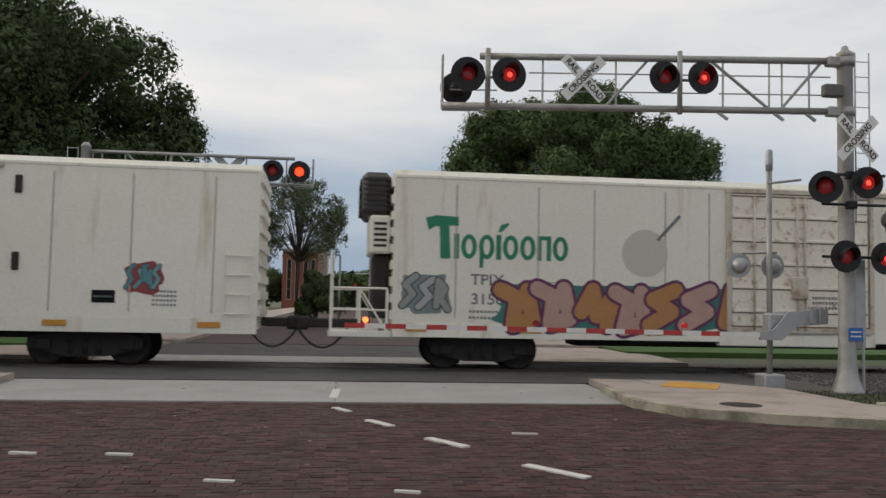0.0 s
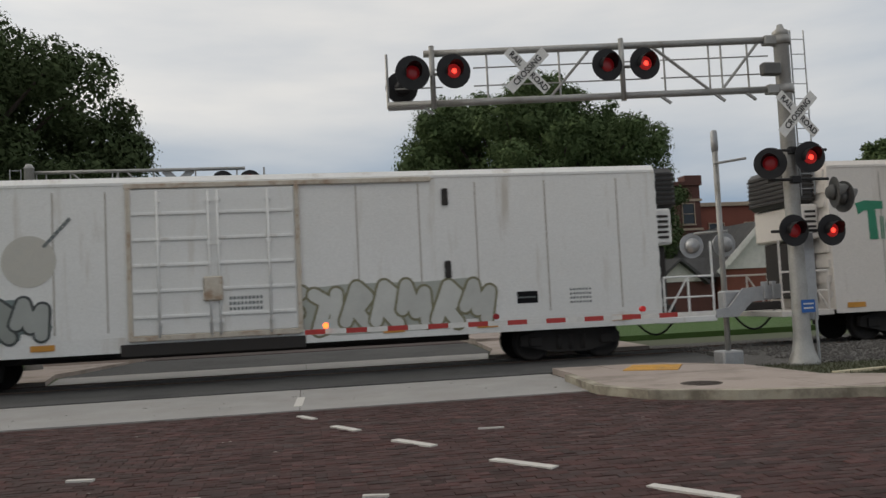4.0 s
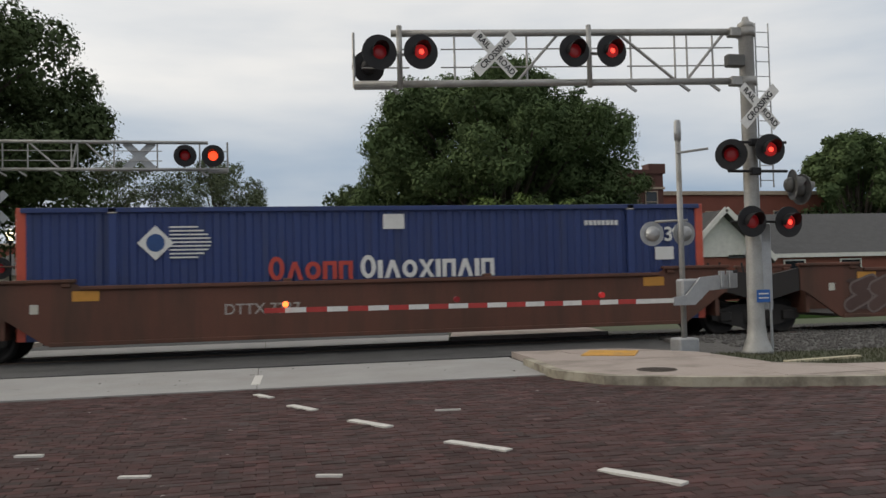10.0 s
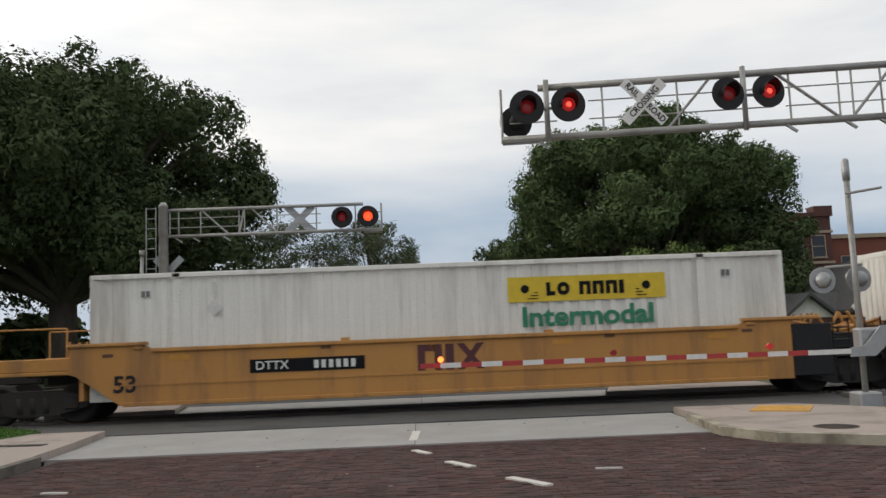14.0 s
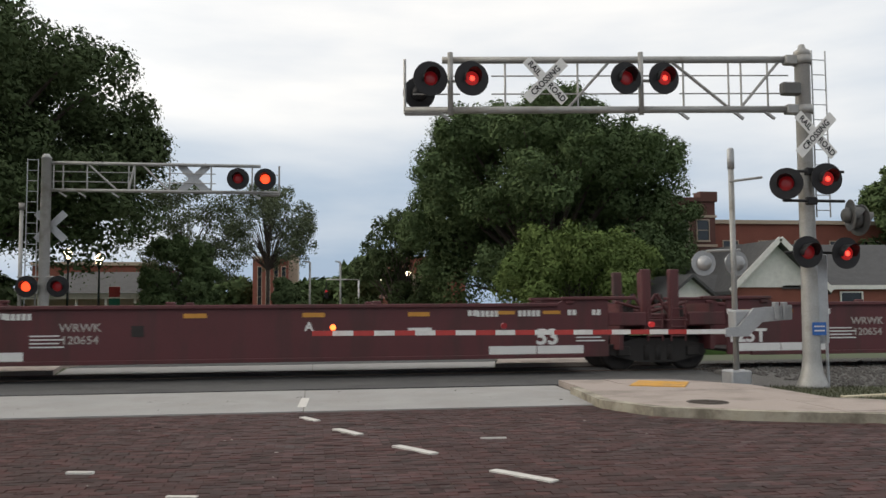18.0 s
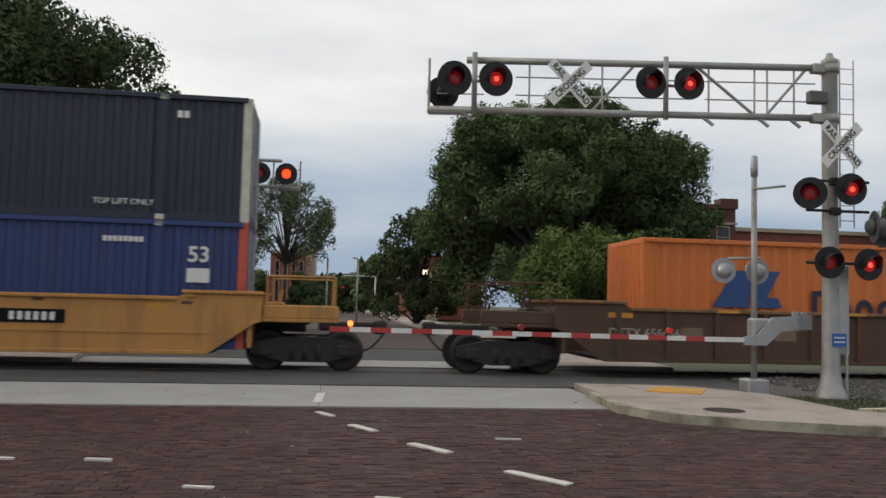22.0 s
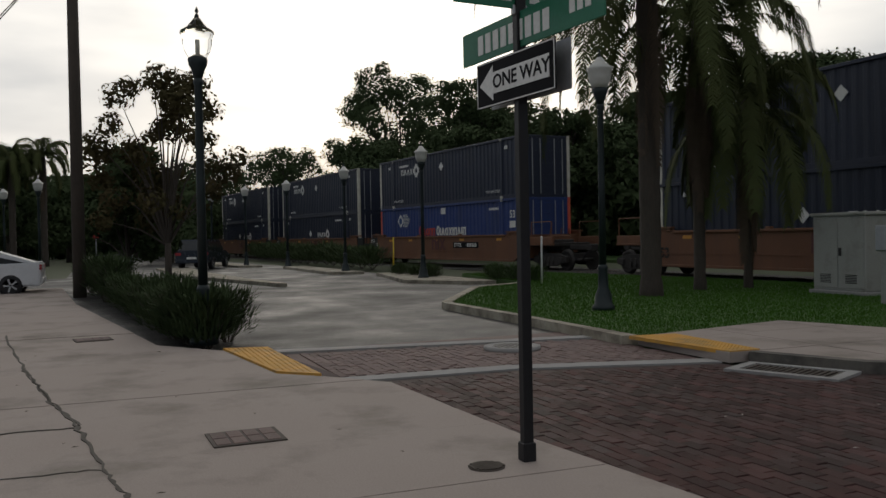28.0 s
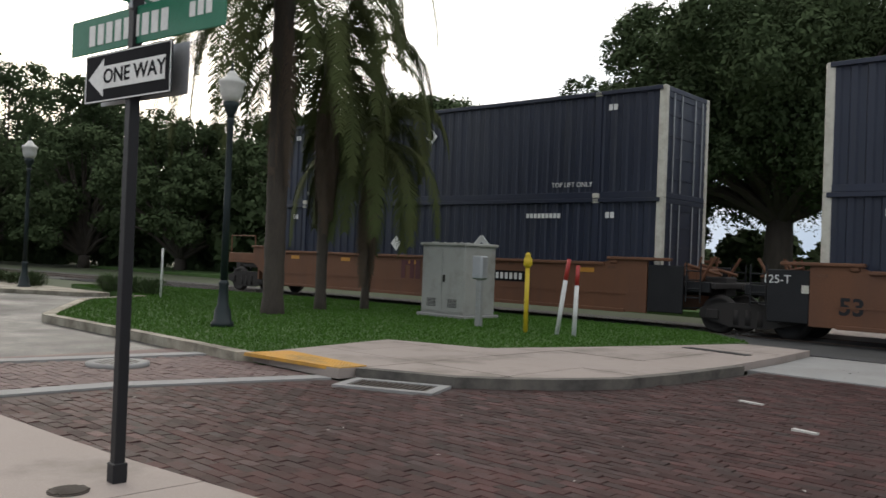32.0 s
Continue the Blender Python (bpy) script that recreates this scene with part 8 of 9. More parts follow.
def reefer(m, style, label, seed):
    """Mechanical refrigerator car, 20.4 m body, cooling unit on its rear end."""
    c = thing("refrigerator_car", m, label, "railcar", "refrigerator cars of the train")
    L, w, z0, z1 = 10.2, 3.05, 0.74, 4.52
    DX = style.get("dx", -0.75)
    U = style.get("unit", -1)
    REEFER = {3: REEFER_GREY, 4: REEFER_COOL}.get(seed, REEFER_CREAM)
    bm = bmesh.new()
    prism(bm, [(-w / 2, z0), (w / 2, z0), (w / 2, z1 - 0.14), (w / 2 - 0.12, z1), (-w / 2 + 0.12, z1), (-w / 2, z1 - 0.14)], "x", -L, L)
    part("car_body", fix(bm), REEFER, c)
    y = -w / 2
    for x in (9.2, 7.4, 5.7, 4.35, 2.9, -2.6, -3.7, -5.45, -6.8, -8.75):
        bm = bmesh.new()
        box(bm, x - 0.015, x + 0.015, y - 0.01, y, z0 + 0.35, z1 - 0.32)
        part("wall_seam", bm, SEAM, c)
    bm = bmesh.new()
    box(bm, -L, L, y - 0.006, y, z0 - 0.1, z0 + 0.24, 0.004)
    part("side_sill", bm, REEFER, c)
    bm = bmesh.new()
    box(bm, -L + 0.05, L - 0.05, y - 0.015, y + 0.02, z1 - 0.2, z1 - 0.12, 0.01)
    part("eave_strip", bm, REEFER, c)
    bm = bmesh.new()
    box(bm, -1.45 + DX, 5.4 + DX, y - 0.07, y - 0.016, z1 - 0.28, z1 - 0.17, 0.01)
    part("door_track", bm, REEFTRIM, c)
    # plug door with its bars and rods
    d = new("plug_door")
    d.parent = c
    d.matrix_basis = pose(DX, 0, 0)
    bm = bmesh.new()
    box(bm, -1.35, 2.25, y - 0.05, y, z0 + 0.25, z1 - 0.3, 0.02)
    part("door_leaf", bm, REEFRUSTY if seed in (1, 2, 5) else REEFER, d)
    bm = bmesh.new()
    for x in (-1.42, 2.25):
        box(bm, x, x + 0.1, y - 0.09, y, z0 + 0.15, z1 - 0.25, 0.01)
    box(bm, -1.4, 2.3, y - 0.088, y, z0 + 0.13, z0 + 0.25, 0.01)
    part("door_frame", bm, REEFTRIM, d)
    for k in range(5):
        z = z0 + 0.62 + k * 0.57
        bm = bmesh.new()
        box(bm, -1.28, 0.4, y - 0.085, y - 0.045, z, z + 0.07, 0.008)
        box(bm, 0.5, 2.18, y - 0.085, y - 0.045, z, z + 0.07, 0.008)
        part("door_bar", bm, REEFRUSTY if seed in (1, 2, 5) else REEFER, d)
    for x in (-0.75, 0.35, 0.55, 1.65):
        bm = bmesh.new()
        tube(bm, (x, y - 0.1, z0 + 0.2), (x, y - 0.1, z1 - 0.35), 0.025, n=8)
        for z in (z0 + 0.45, z0 + 1.3, z0 + 2.2, z1 - 0.6):
            box(bm, x - 0.06, x + 0.06, y - 0.11, y - 0.05, z, z + 0.1, 0.01)
        part("lock_rod", bm, REEFTRIM if seed in (1, 2, 5) else REEFER, d)
    if seed in (1, 2, 5):
        for x0, x1, za, zb in ((-1.335, -1.3, z0 + 0.26, z1 - 0.32), (2.205, 2.24, z0 + 0.26, z1 - 0.32), (-1.3, 2.2, z0 + 0.26, z0 + 0.3), (-1.3, 2.2, z1 - 0.37, z1 - 0.33),
                               *((-1.28, 2.18, z0 + 0.595 + k * 0.57, z0 + 0.618 + k * 0.57) for k in range(5))):
            bm = bmesh.new()
            box(bm, x0, x1, y - 0.058, y - 0.045, za, zb)
            part("rusted_joint", bm, JOINTRUST, d)
    if seed == 5:
        # black vent box to the right of the graffiti
        bm = bmesh.new()
        box(bm, -2.97, -2.33, y - 0.03, y, 1.25, 1.69, 0.01)
        part("service_hatch", bm, UNDER, c)
    bm = bmesh.new()
    box(bm, 0.2, 0.62, y - 0.14, y - 0.05, z0 + 0.95, z0 + 1.5, 0.03)
    part("door_handle_box", bm, REEFTRIM, d)
    for q in range(3):
        bars(d, "small_lettering", GREYMARK, y - 0.05, 0.75, z0 + 0.72 + q * 0.12, 0.75, 0.07, 9, 0.35)
    # ends
    for sx in (-1, 1):
        for k in range(9):
            z = z0 + 0.3 + k * 0.385
            bm = bmesh.new()
            x0, x1 = sorted((sx * L, sx * (L + 0.06)))
            prism(bm, [(-1.42, z), (1.42, z), (1.42, z + 0.2), (-1.42, z + 0.2)], "x", x0, x1)
            part("end_rib", fix(bm), REEFER, c)
    # cooling unit and its platform
    TURN = Matrix() if U < 0 else Matrix.Rotation(math.pi, 4, "Z")
    u = new("cooling_unit")
    u.parent = c
    u.matrix_basis = TURN
    if seed != 5:
        bm = bmesh.new()
        box(bm, -L - 0.75, -L - 0.06, -1.1, 1.1, z1 - 1.05, z1 - 0.02, 0.12)
        part("condenser_housing", bm, REEFERUNIT, u)
    if seed != 5:
        bm = bmesh.new()
        for k in range(7):
            z = z1 - 0.95 + k * 0.12
            box(bm, -L - 0.79, -L - 0.7, -0.9, 0.9, z, z + 0.05)
            for yy in (-1.11, 1.11):
                box(bm, -L - 0.7, -L - 0.12, yy - 0.02, yy + 0.02, z, z + 0.05)
        part("condenser_slats", bm, UNDER, u)
        bm = bmesh.new()
        box(bm, -L - 0.55, -L - 0.06, -1.15, 1.15, z1 - 1.95, z1 - 1.05, 0.05)
        part("engine_cabinet", bm, REEFER, u)
    for yy in (-1.155, 1.155) if seed != 5 else ():
        bm = bmesh.new()
        for k in range(5):
            z = z1 - 1.8 + k * 0.13
            box(bm, -L - 0.45, -L - 0.15, yy - 0.015, yy + 0.015, z, z + 0.06)
        part("louvre", bm, UNDER, u)
    bm = bmesh.new()
    box(bm, -L - 0.45, -L - 0.1, -0.9, 0.9, z0 + 0.3, z1 - 1.98, 0.04)
    part("engine", bm, UNDER, u)
    p = new("end_platform")
    p.parent = c
    p.matrix_basis = TURN
    bm = bmesh.new()
    box(bm, -L - 1.45, -L - 0.01, -1.45, 1.45, z0 - 0.12, z0 + 0.02, 0.01)
    part("deck", bm, REEFER, p)
    for yy in (-1.42, 1.42):
        for x in (-L - 1.4, -L - 0.75, -L - 0.12):
            bm = bmesh.new()
            tube(bm, (x, yy, z0), (x, yy, z0 + 1.85 if x < -L - 1 else z0 + 1.0), 0.03, n=6)
            part("railing_post", bm, REEFER, p)
        for z, r in ((z0 + 1.0, 0.03), (z0 + 0.5, 0.025)):
            bm = bmesh.new()
            tube(bm, (-L - 1.4, yy, z), (-L - 0.12, yy, z), r, n=6)
            part("rail", bm, REEFER, p)
        bm = bmesh.new()
        tube(bm, (-L - 0.75, yy, z0 + 1.0), (-L - 0.12, yy, z0), 0.025, n=6)
        part("railing_brace", bm, REEFER, p)
    # ladder, side parts
    for sx in (-U,):
        bm = bmesh.new()
        x0 = sx * (L - 0.45) - 0.3
        for x in (x0, x0 + 0.6):
            box(bm, x - 0.02, x + 0.02, y - 0.09, y - 0.05, z0 + 0.3, z0 + 1.85)
        for k in range(4):
            tube(bm, (x0, y - 0.07, z0 + 0.35 + k * 0.44), (x0 + 0.6, y - 0.07, z0 + 0.35 + k * 0.44), 0.018, n=6)
            box(bm, x0 - 0.02, x0 + 0.02, y - 0.06, y + 0.01, z0 + 0.33 + k * 0.44, z0 + 0.37 + k * 0.44)
        part("ladder", bm, REEFER, c)
    for k, x in enumerate((-9.9, -7.2, -4.2, 3.4, 5.6, 8.9)):
        bars(c, "reflective_mark", MARKORANGE, y - 0.022, x, z0 + 0.03, 0.5, 0.13, 1, 0)
    for z in (z1 - 0.85, z1 - 2.55):
        bm = bmesh.new()
        box(bm, 4.9, 5.05, y - 0.06, y, z, z + 0.4, 0.02)
        part("vent", bm, UNDER, c)
    bars(c, "data_plate", SIGNBLACK, y, 6.6, z0 + 0.55, 0.5, 0.28, 1, 0)
    bars(c, "data_plate_lettering", GREYMARK, y - 0.006, 6.64, z0 + 0.67, 0.42, 0.04, 6)
    for q in range(4):
        bars(c, "small_lettering", GREYMARK, y, 7.9, z0 + 0.5 + q * 0.1, 0.55, 0.05, 7, 0.4)
    # under the floor
    bm = bmesh.new()
    box(bm, -5.6, 5.6, -0.5, 0.5, 0.45, z0 - 0.02, 0.03)
    box(bm, -4.5, 4.2, -1.2, 1.2, 0.55, z0 - 0.02, 0.03)
    part("underframe", bm, UNDER, c)
    bm = bmesh.new()
    box(bm, -1.6 + DX, 2.4 + DX, y - 0.04, y + 0.2, z0 - 0.2, z0 + 0.08, 0.02)
    part("door_sill", bm, REEFER if seed < 3 else UNDER, c)
    bogie(c, U * 8.0)
    bogie(c, -U * 6.4)
    coupler(c, L - 1.0, 1)
    coupler(c, -L - 0.3, -1)
    # markings on the near side
    g = GREENLOGO
    if style["logo"]:
        x0 = -9.42 if DX < 0 else -9.2
        K = style.get("logo_size", 0.81)
        bm = bmesh.new()
        prism(bm, [(x0 + 0.3, 2.47), (x0 + 0.54, 2.47), (x0 + 0.5, 3.24), (x0 + 0.72, 3.24), (x0 + 0.72, 3.44), (x0 + 0.2, 3.47), (x0 - 0.05, 3.4), (x0 + 0.02, 3.12), (x0 + 0.2, 3.22), (x0 + 0.28, 3.2)], "y", y - 0.012, y)
        part("green_brand_shape", fix(bm), g, c)
        plain_mark(c, "green_brand_shape", g, y, x0 + 0.62, 2.47, "bo", 0.58, 0.46 * K, 0.13 * K, 0.12)
        xe = x0 + 0.62 + 0.72 * K
        for q, sh in enumerate("obooho"):
            xe = plain_mark(c, "green_brand_shape", g, y, xe, 2.47, sh, 0.58, 0.46 * K, 0.13 * K, 0.1)
        bm = bmesh.new()
        box(bm, x0 + 0.64 + 0.72 * K, x0 + 0.62 + 0.86 * K, y - 0.014, y, 2.28, 2.62)
        part("green_brand_shape", bm, g, c)
        bm = bmesh.new()
        xl = x0 + 0.62 + 1.28 * K
        prism(bm, [(xl, 3.12), (xl + 0.08, 3.12), (xl + 0.26, 3.3), (xl + 0.24, 3.34), (xl + 0.06, 3.28)], "y", y - 0.012, y)
        part("leaf_shape", fix(bm), g, c)
        xt = x0 + 1.42
        if seed == 5:
            bars(c, "white_plate", WHITEREF, y - 0.036, xt - 0.52, 1.26, 1.04, 0.86, 1, 0)
        yt = y - (0.047 if seed == 5 else 0.003)
        for zt, txt in ((1.98, "TPIX"), (1.53, style["number"])):
            if txt:
                words(txt, 0.36, GREYMARK, c, pose(xt, yt, zt, 90, 0, 0), "reporting_lettering", 0.004, 1.08, 0.012)
        for q in range(2):
            bars(c, "small_lettering", GREYMARK, y, xt - 0.42, 1.08 + q * 0.14, 0.8, 0.06, 9, 0.4)
        bars(c, "stencil_frame", GREYMARK, y, x0 + 2.85, 1.72, 0.24, 0.02, 1, 0)
        bars(c, "stencil_frame", GREYMARK, y, x0 + 2.85, 1.95, 0.24, 0.02, 1, 0)
        bm = bmesh.new()
        qx = -3.45 + DX + style.get("disc_x", 0.0)
        tube(bm, (qx, y - 0.012, 2.72), (qx, y + 0.005, 2.72), 0.56, n=40)
        part("fruit_disc", bm, style["disc"], c)
        bm = bmesh.new()
        for q in range(7):
            u = 0.42 + q * 0.13
            boxm(bm, pose(qx + 0.08 + u * 0.62, y - 0.004, 2.78 + u * 0.68, 0, -48, 0), 0.11, 0.02, 0.075)
        part("straw_stripe", bm, LOGORED if style["disc"] is DISC_ORANGE else GREYMARK, c)
    for k, (key, x, z, ww, hh, n) in enumerate(style["spray"]):
        graffiti(c, key, x, z, ww, hh, y - 0.001, seed * 10 + k, n)
    return c


DISC_FADED = mat("faded_disc", (0.50, 0.49, 0.45), 0.6, bump=0.0, col2=(0.55, 0.53, 0.47))
DISC_YELLOW = mat("faded_yellow_disc", (0.50, 0.46, 0.24), 0.6, bump=0.0)
DISC_ORANGE = mat("orange_disc", (0.55, 0.22, 0.05), 0.6, col2=(0.42, 0.15, 0.04), scale=2, bump=0.0)

V0, V1, T_A, T_B = 14.75, 16.05, 18.5, 27.0


def gone(t):
    """How far the train has gone since the start: steady, then slowly gaining."""
    a = (V1 - V0) / (T_B - T_A)
    if t <= T_A:
        return V0 * t
    if t <= T_B:
        return V0 * t + a * (t - T_A) ** 2 / 2
    return V0 * t + a * (T_B - T_A) ** 2 / 2 + (V1 - V0) * (t - T_B)


ROLLING = []


def put_on_track(ob, x, t, z):
    """x: where the thing's middle is at t."""
    u = x - gone(t)
    ob.matrix_basis = track(u, z=z)
    ROLLING.append((ob, u, z))
    return ob


I4 = Matrix()
# refrigerator cars, in their order from the head
for x, t, st, lab, seed in (
    (11.3, 0.0, dict(logo=True, number="3156", disc=DISC_FADED, spray=[("gold", -7.7, 0.8, 6.2, 1.15, 7), ("grey", -10.0, 1.2, 1.1, 0.9, 3)]), "white refrigerator railcar with green logo and orange graffiti", 1),
    (-12.2, 0.0, dict(logo=True, number="3076", disc=DISC_FADED, spray=[("pink", -7.75, 0.72, 6.1, 0.95, 7), ("teal", 7.3, 1.5, 0.8, 0.7, 4), ("teal", -9.4, 1.2, 0.9, 0.6, 4)]), "white refrigerator railcar with rusty door and pink graffiti", 2),
    (-6.1, 2.0, dict(logo=True, number="3130", disc=DISC_ORANGE, spray=[], logo_size=0.69, disc_x=-0.95), "white refrigerator railcar with green logo and orange disc", 3),
    (-9.0, 3.5, dict(logo=True, unit=1, number="3330", disc=DISC_FADED, spray=[("pale", 1.0, 0.8, 4.9, 1.15, 7), ("grey", -7.9, 1.0, 4.0, 0.9, 6)]), "white refrigerator railcar with grey graffiti", 4),
    (-2.7, 5.5, dict(logo=True, unit=1, number="3373", dx=0.1, disc=DISC_YELLOW, spray=[("olive", -9.45, 0.68, 6.4, 1.42, 6), ("teal", 2.85, 0.9, 3.2, 1.12, 4)]), "white refrigerator railcar with olive and teal graffiti", 5),
):
    put_on_track(reefer(I4, st, lab, seed), x, t, RZ)
put_on_track(reefer(I4, dict(logo=True, number="", disc=DISC_FADED, spray=[]), "white refrigerator railcar with green logo", 6), 34.9, 0.0, RZ)

# well cars: middle, time, half length between bogies, colour, scheme, ends
WR = "well car, rusty orange painted steel with black ends"
WB, WY, WM, WT = ("well car, worn brown steel with grey graffiti", "well car, yellow-orange painted steel with black ends",
                  "empty maroon well car with white stencils", "well car, rusty tan steel with ribbed sides")
for x, t, half, body, scheme, label, front, rear, art in (
    (4.2, 7.5, 9.57, WELL_BROWN, "brown", WB, True, False, 1),
    (7.3, 9.0, 9.57, WELL_BROWN, "brown", WB, False, False, 1),
    (-11.9, 9.0, 9.57, WELL_BROWN, "brown", WB, False, True, 1),
    (-12.85, 10.5, 9.55, WELL_YELLOW, "yellow", WY, True, False, 3),
    (5.0, 13.0, 9.55, WELL_YELLOW, "yellow", WY, False, False, 1),
    (-14.1, 13.0, 9.55, WELL_YELLOW, "yellow", WY, False, True, 2),
    (-0.1, 15.5, 9.55, WELL_MAROON, "maroon", WM, True, False, 1),
    (-11.6, 16.0, 9.5, WELL_MAROON, "maroon", WM, False, False, 1),
    (-8.2, 17.5, 9.4, WELL_MAROON, "maroon", WM, False, True, 1),
    (-8.95, 19.0, 9.45, WELL_OLIVE, "tan", WT, True, True, 1),
    (-9.2, 20.5, 9.3, WELL_OLIVE, "tan", WT, True, True, 1),
    (-2.4, 22.5, 9.5, WELL_YELLOW, "yellow", WY, True, False, 0),
    (-13.9, 23.0, 9.5, WELL_YELLOW, "yellow", WY, False, False, 1),
    (-18.3, 24.0, 9.5, WELL_YELLOW, "yellow", WY, False, True, 2),
    (-35.4, 24.5, 9.55, WELL_RUST, "yellow", WR, True, False, 1),
    (-54.9, 24.5, 9.7, WELL_RUST, "yellow", WR, False, False, 1),
    (-74.2, 24.5, 9.6, WELL_RUST, "yellow", WR, False, True, 1),
    (-43.6, 28.0, 9.65, WELL_RUST, "yellow", WR, True, False, 1),
    (-63.2, 28.0, 9.8, WELL_RUST, "yellow", WR, False, False, 1),
    (-19.4, 32.0, 9.6, WELL_RUST, "yellow", WR, False, True, 1),
):
    put_on_track(well_car(I4, half, body, scheme, label, front, rear, art), x, t, RZ)

NAVY = "dark navy corrugated steel container with white corner posts"
BLUE = "blue corrugated steel container with red corner posts"
for x, t, lvl, kind in (
    (4.4, 7.5, 0, "navy_r"), (-11.9, 9.0, 0, "blue"),
    (1.9, 11.5, 0, "white_f"), (5.1, 13.0, 0, "white"), (-14.2, 13.0, 0, "white_f"),
    (-8.9, 19.0, 0, "navy_r"), (-9.2, 20.5, 0, "orange"),
    (-2.35, 22.5, 0, "blue"), (-2.35, 22.5, 1, "navy"), (-13.9, 23.0, 0, "blue"), (-13.9, 23.0, 1, "navy"),
    (-18.4, 24.0, 0, "blue"), (-18.4, 24.0, 1, "blue"),
    (-35.3, 24.5, 0, "navy_low"), (-35.3, 24.5, 1, "navy"), (-54.9, 24.5, 0, "navy_low"), (-54.9, 24.5, 1, "navy"),
    (-74.0, 24.5, 0, "navy_low"), (-74.0, 24.5, 1, "navy"),
    (-43.5, 28.0, 0, "blue"), (-43.5, 28.0, 1, "navy"), (-63.2, 28.0, 0, "navy_low"), (-63.2, 28.0, 1, "navy"),
    (-19.2, 32.0, 0, "navy_low"), (-19.2, 32.0, 1, "navy"),
):
    body = dict(navy=BOX_NAVY, navy_r=BOX_NAVY, navy_low=BOX_NAVY, blue=BOX_BLUE, white=BOX_WHITE, white_f=BOX_WHITE, orange=BOX_ORANGE)[kind]
    post = dict(navy=POSTWHITE, navy_r=POSTWHITE, navy_low=POSTWHITE, blue=POSTRED, white=BOX_WHITE, white_f=BOX_WHITE, orange=BOX_ORANGE)[kind]
    WF = "white corrugated steel container with yellow panel and green lettering"
    label = dict(white_f=WF, navy=NAVY, navy_r=NAVY, navy_low=NAVY, blue=BLUE, white="white corrugated steel container with yellow panel and green lettering", orange="orange corrugated steel container with dark blue logo")[kind]
    put_on_track(container(I4, 12.19 if kind == "orange" else 16.15, body, post, kind, label), x, t, RZ + 0.35 + lvl * 2.896)

# ---- litter ----
def scatter(name, label, n, area, z, size, material, seed, cat):
    """Small curled flakes lying on the ground."""
    rng = random.Random(seed)
    vs, fs = [], []
    x0, x1, y0, y1 = area
    while len(fs) < 2 * n:
        x, y, a, s = rng.uniform(x0, x1), rng.uniform(y0, y1), rng.uniform(0, 6.283), size * rng.uniform(0.5, 1.5)
        c, d = math.cos(a) * s, math.sin(a) * s
        k = len(vs)
        vs += [(x - c, y - d, z + 0.001), (x + d * 0.4, y - c * 0.4, z + s * 0.25), (x + c, y + d, z + 0.002), (x - d * 0.4, y + c * 0.4, z + s * 0.2)]
        fs += [(k, k + 1, k + 2), (k, k + 2, k + 3)]
    me = bpy.data.meshes.new(name)
    me.from_pydata(vs, [], fs)
    me.materials.append(material)
    return tagged(new(name, me), label, cat, kind="stuff")


PALELITTER = mat("pale_litter", (0.5, 0.48, 0.44), 0.8, bump=0.0)
scatter("fallen_leaves", "dry brown leaves scattered on the pavement", 40, (-13, -3.9, -2.5, 2.1), 0.105, 0.022, DEADLEAF, 31, "fallen leaves")
scatter("fallen_leaves", "dry brown leaves scattered on the bricks", 60, (-9, 4, 4.0, 12), 0.012, 0.025, DEADLEAF, 32, "fallen leaves")
scatter("street_litter", "small pale scraps on the brick street", 46, (-8.5, 4, 4.2, 12.4), 0.012, 0.022, PALELITTER, 33, "litter")
scatter("street_litter", "small pale chips on the concrete apron", 30, (-5, 4, 13, 15.8), 0.022, 0.03, IRON, 34, "litter")

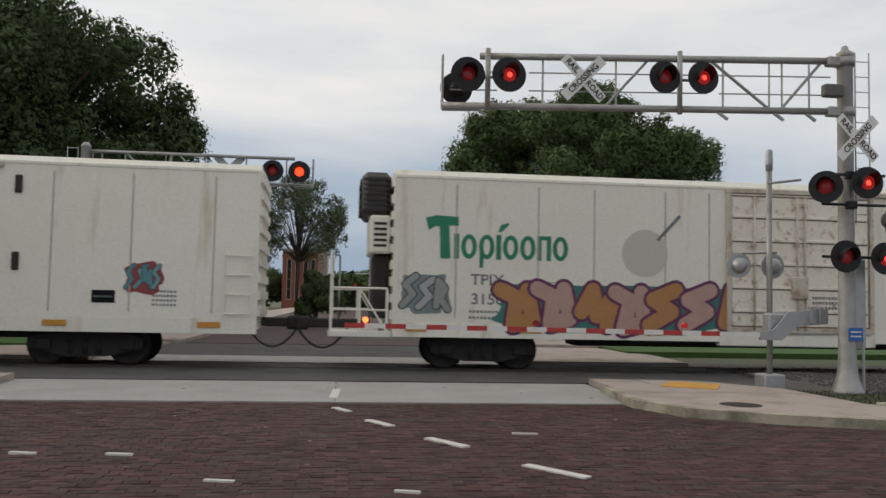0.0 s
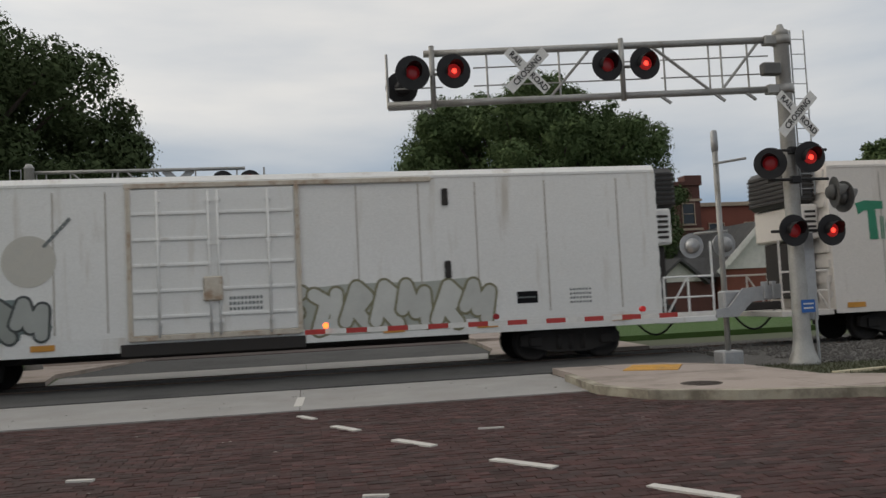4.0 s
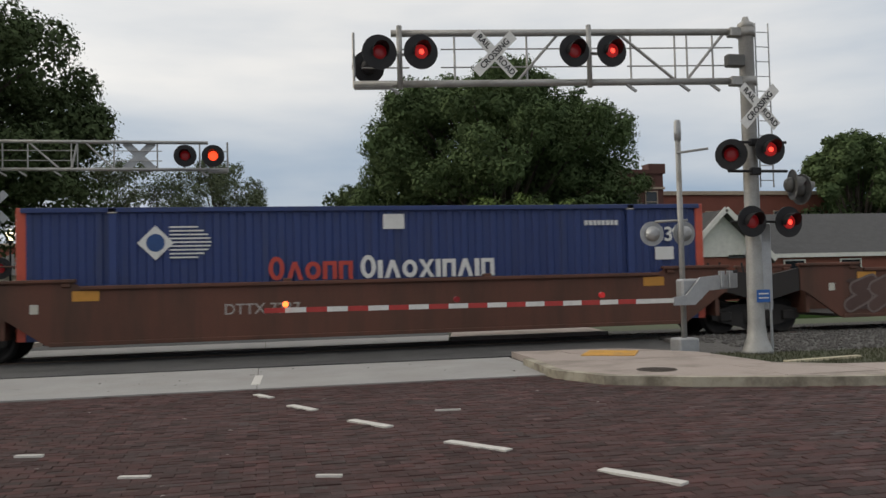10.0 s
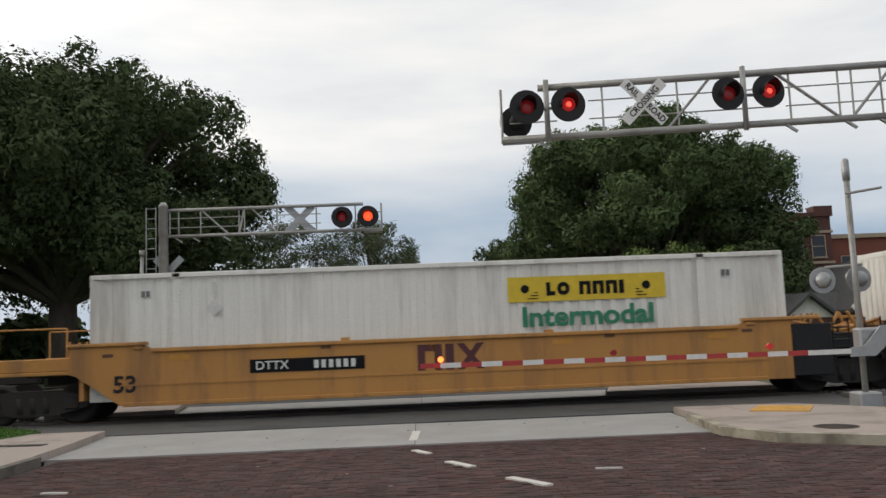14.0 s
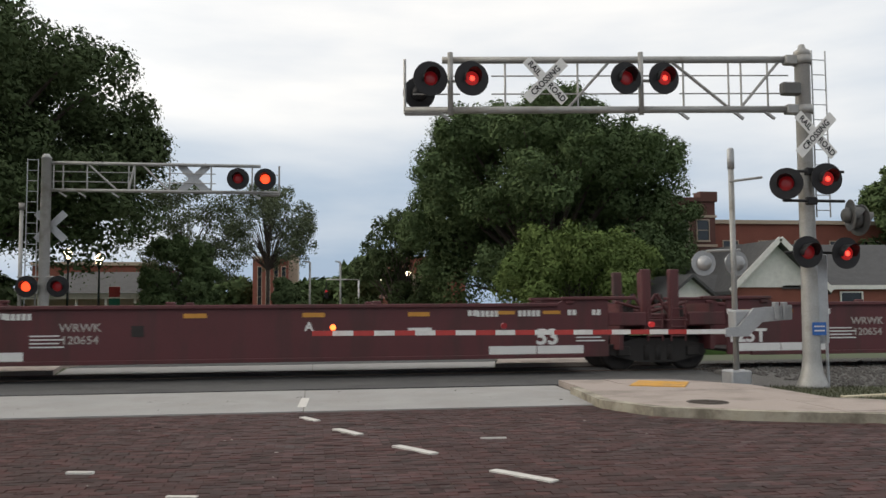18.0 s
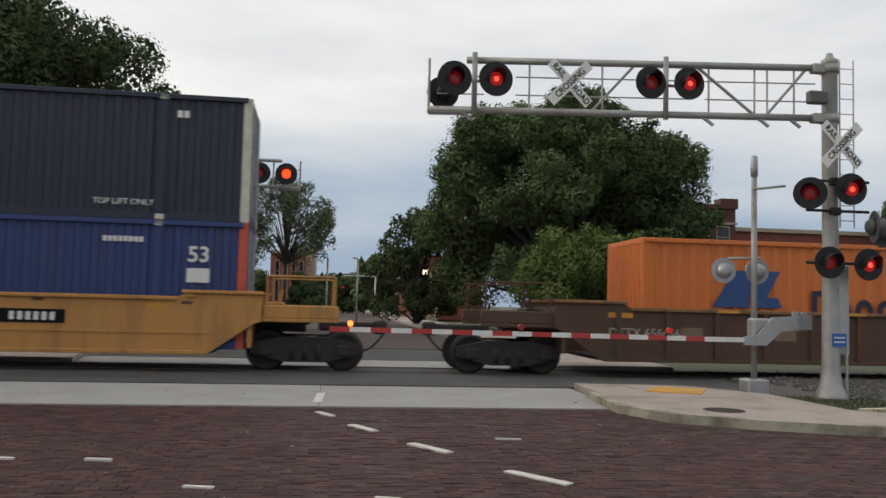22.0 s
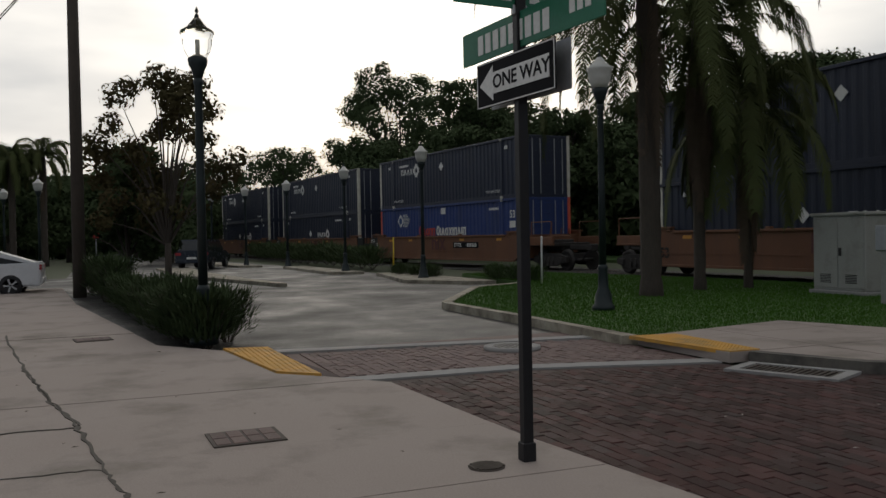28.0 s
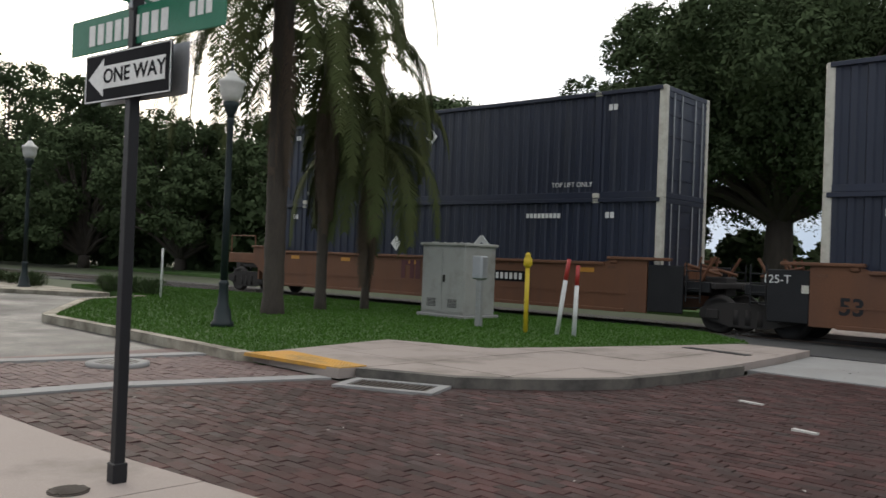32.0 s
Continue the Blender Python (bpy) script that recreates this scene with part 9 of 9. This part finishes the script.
# ---- bricks of the street ----
brng = random.Random(21)
street_rows = brick_rows(BRICKS, 0.215, 0.108, -9.1, 12, 2.9, 12.8, brng)
GRATE_AREA = [(-7.56, 6.5), (-6.42, 7.04), (-6.72, 7.68), (-7.9, 7.14)]
street_rows = [r for r in street_rows if not inside(GRATE_AREA, r[0] + 0.1, r[1] + 0.05)]
near = [r for r in street_rows if -0.6 < r[0] < 1.6 and 6.0 < r[1] < 8.6][:300]
marked = set(near)
road_ob = bpy.data.objects["road"]
bm = bmesh.new()
vv = [bm.verts.new(p) for p in brick_verts(-0.1075, -0.054, 0, 0, 0.215, 0.108)]
for f in BRICK_FACES:
    bm.faces.new([vv[i] for i in f])
first = part("brick", bm, BRICKPAVE, road_ob)
brick_me = first.data
for k, (x, y, z, a) in enumerate(near):
    ob = first if k == 0 else shared("brick", brick_me, road_ob)
    ob.matrix_basis = Matrix.Translation((x + 0.1075, y + 0.054, z)) @ Matrix.Rotation(a, 4, "Z")
brick_field("bricks", [r for r in street_rows if r not in marked], 0.215, 0.108, BRICKPAVE_J, "", road_ob)
WALK = [(-11.5, 2.62), (-9.12, 2.62), (-9.04, 4.6), (-8.38, 6.9), (-10.82, 6.9)]
walk_rows = [r for r in brick_rows(WALK, 0.2, 0.1, -11.64, -8.3, 2.62, 6.9, brng) if (r[0] + 10.38) ** 2 + (r[1] - 5.31) ** 2 > 0.2]
brick_field("red_pavers", walk_rows, 0.2, 0.1, REDPAVE_J, "red clay pavers of the crosswalk")

# ---- what moves ----
def spin(wheels):
    """Wheels turn as the train goes: the first is keyed, those at the same place in their bogies take its keys over."""
    head = {}
    for ob in wheels:
        place = round(ob.location.x, 2)
        if place not in head:
            times = [k / 30 for k in range(961)]
            walk(ob, [(t, pose(place, 0, 0.46) @ Matrix.Rotation(gone(t) / 0.46, 4, "Y")) for t in times])
            head[place] = ob.animation_data
        else:
            ob.rotation_mode = "QUATERNION"
            keys = ob.animation_data_create()
            keys.action = head[place].action
            keys.action_slot = head[place].action_slot


def motions():
    times = [k * 0.5 for k in range(65)]
    for ob, u, z in ROLLING:
        walk(ob, [(t, track(u + gone(t), z=z)) for t in times])
    spin(WHEELS)


motions()
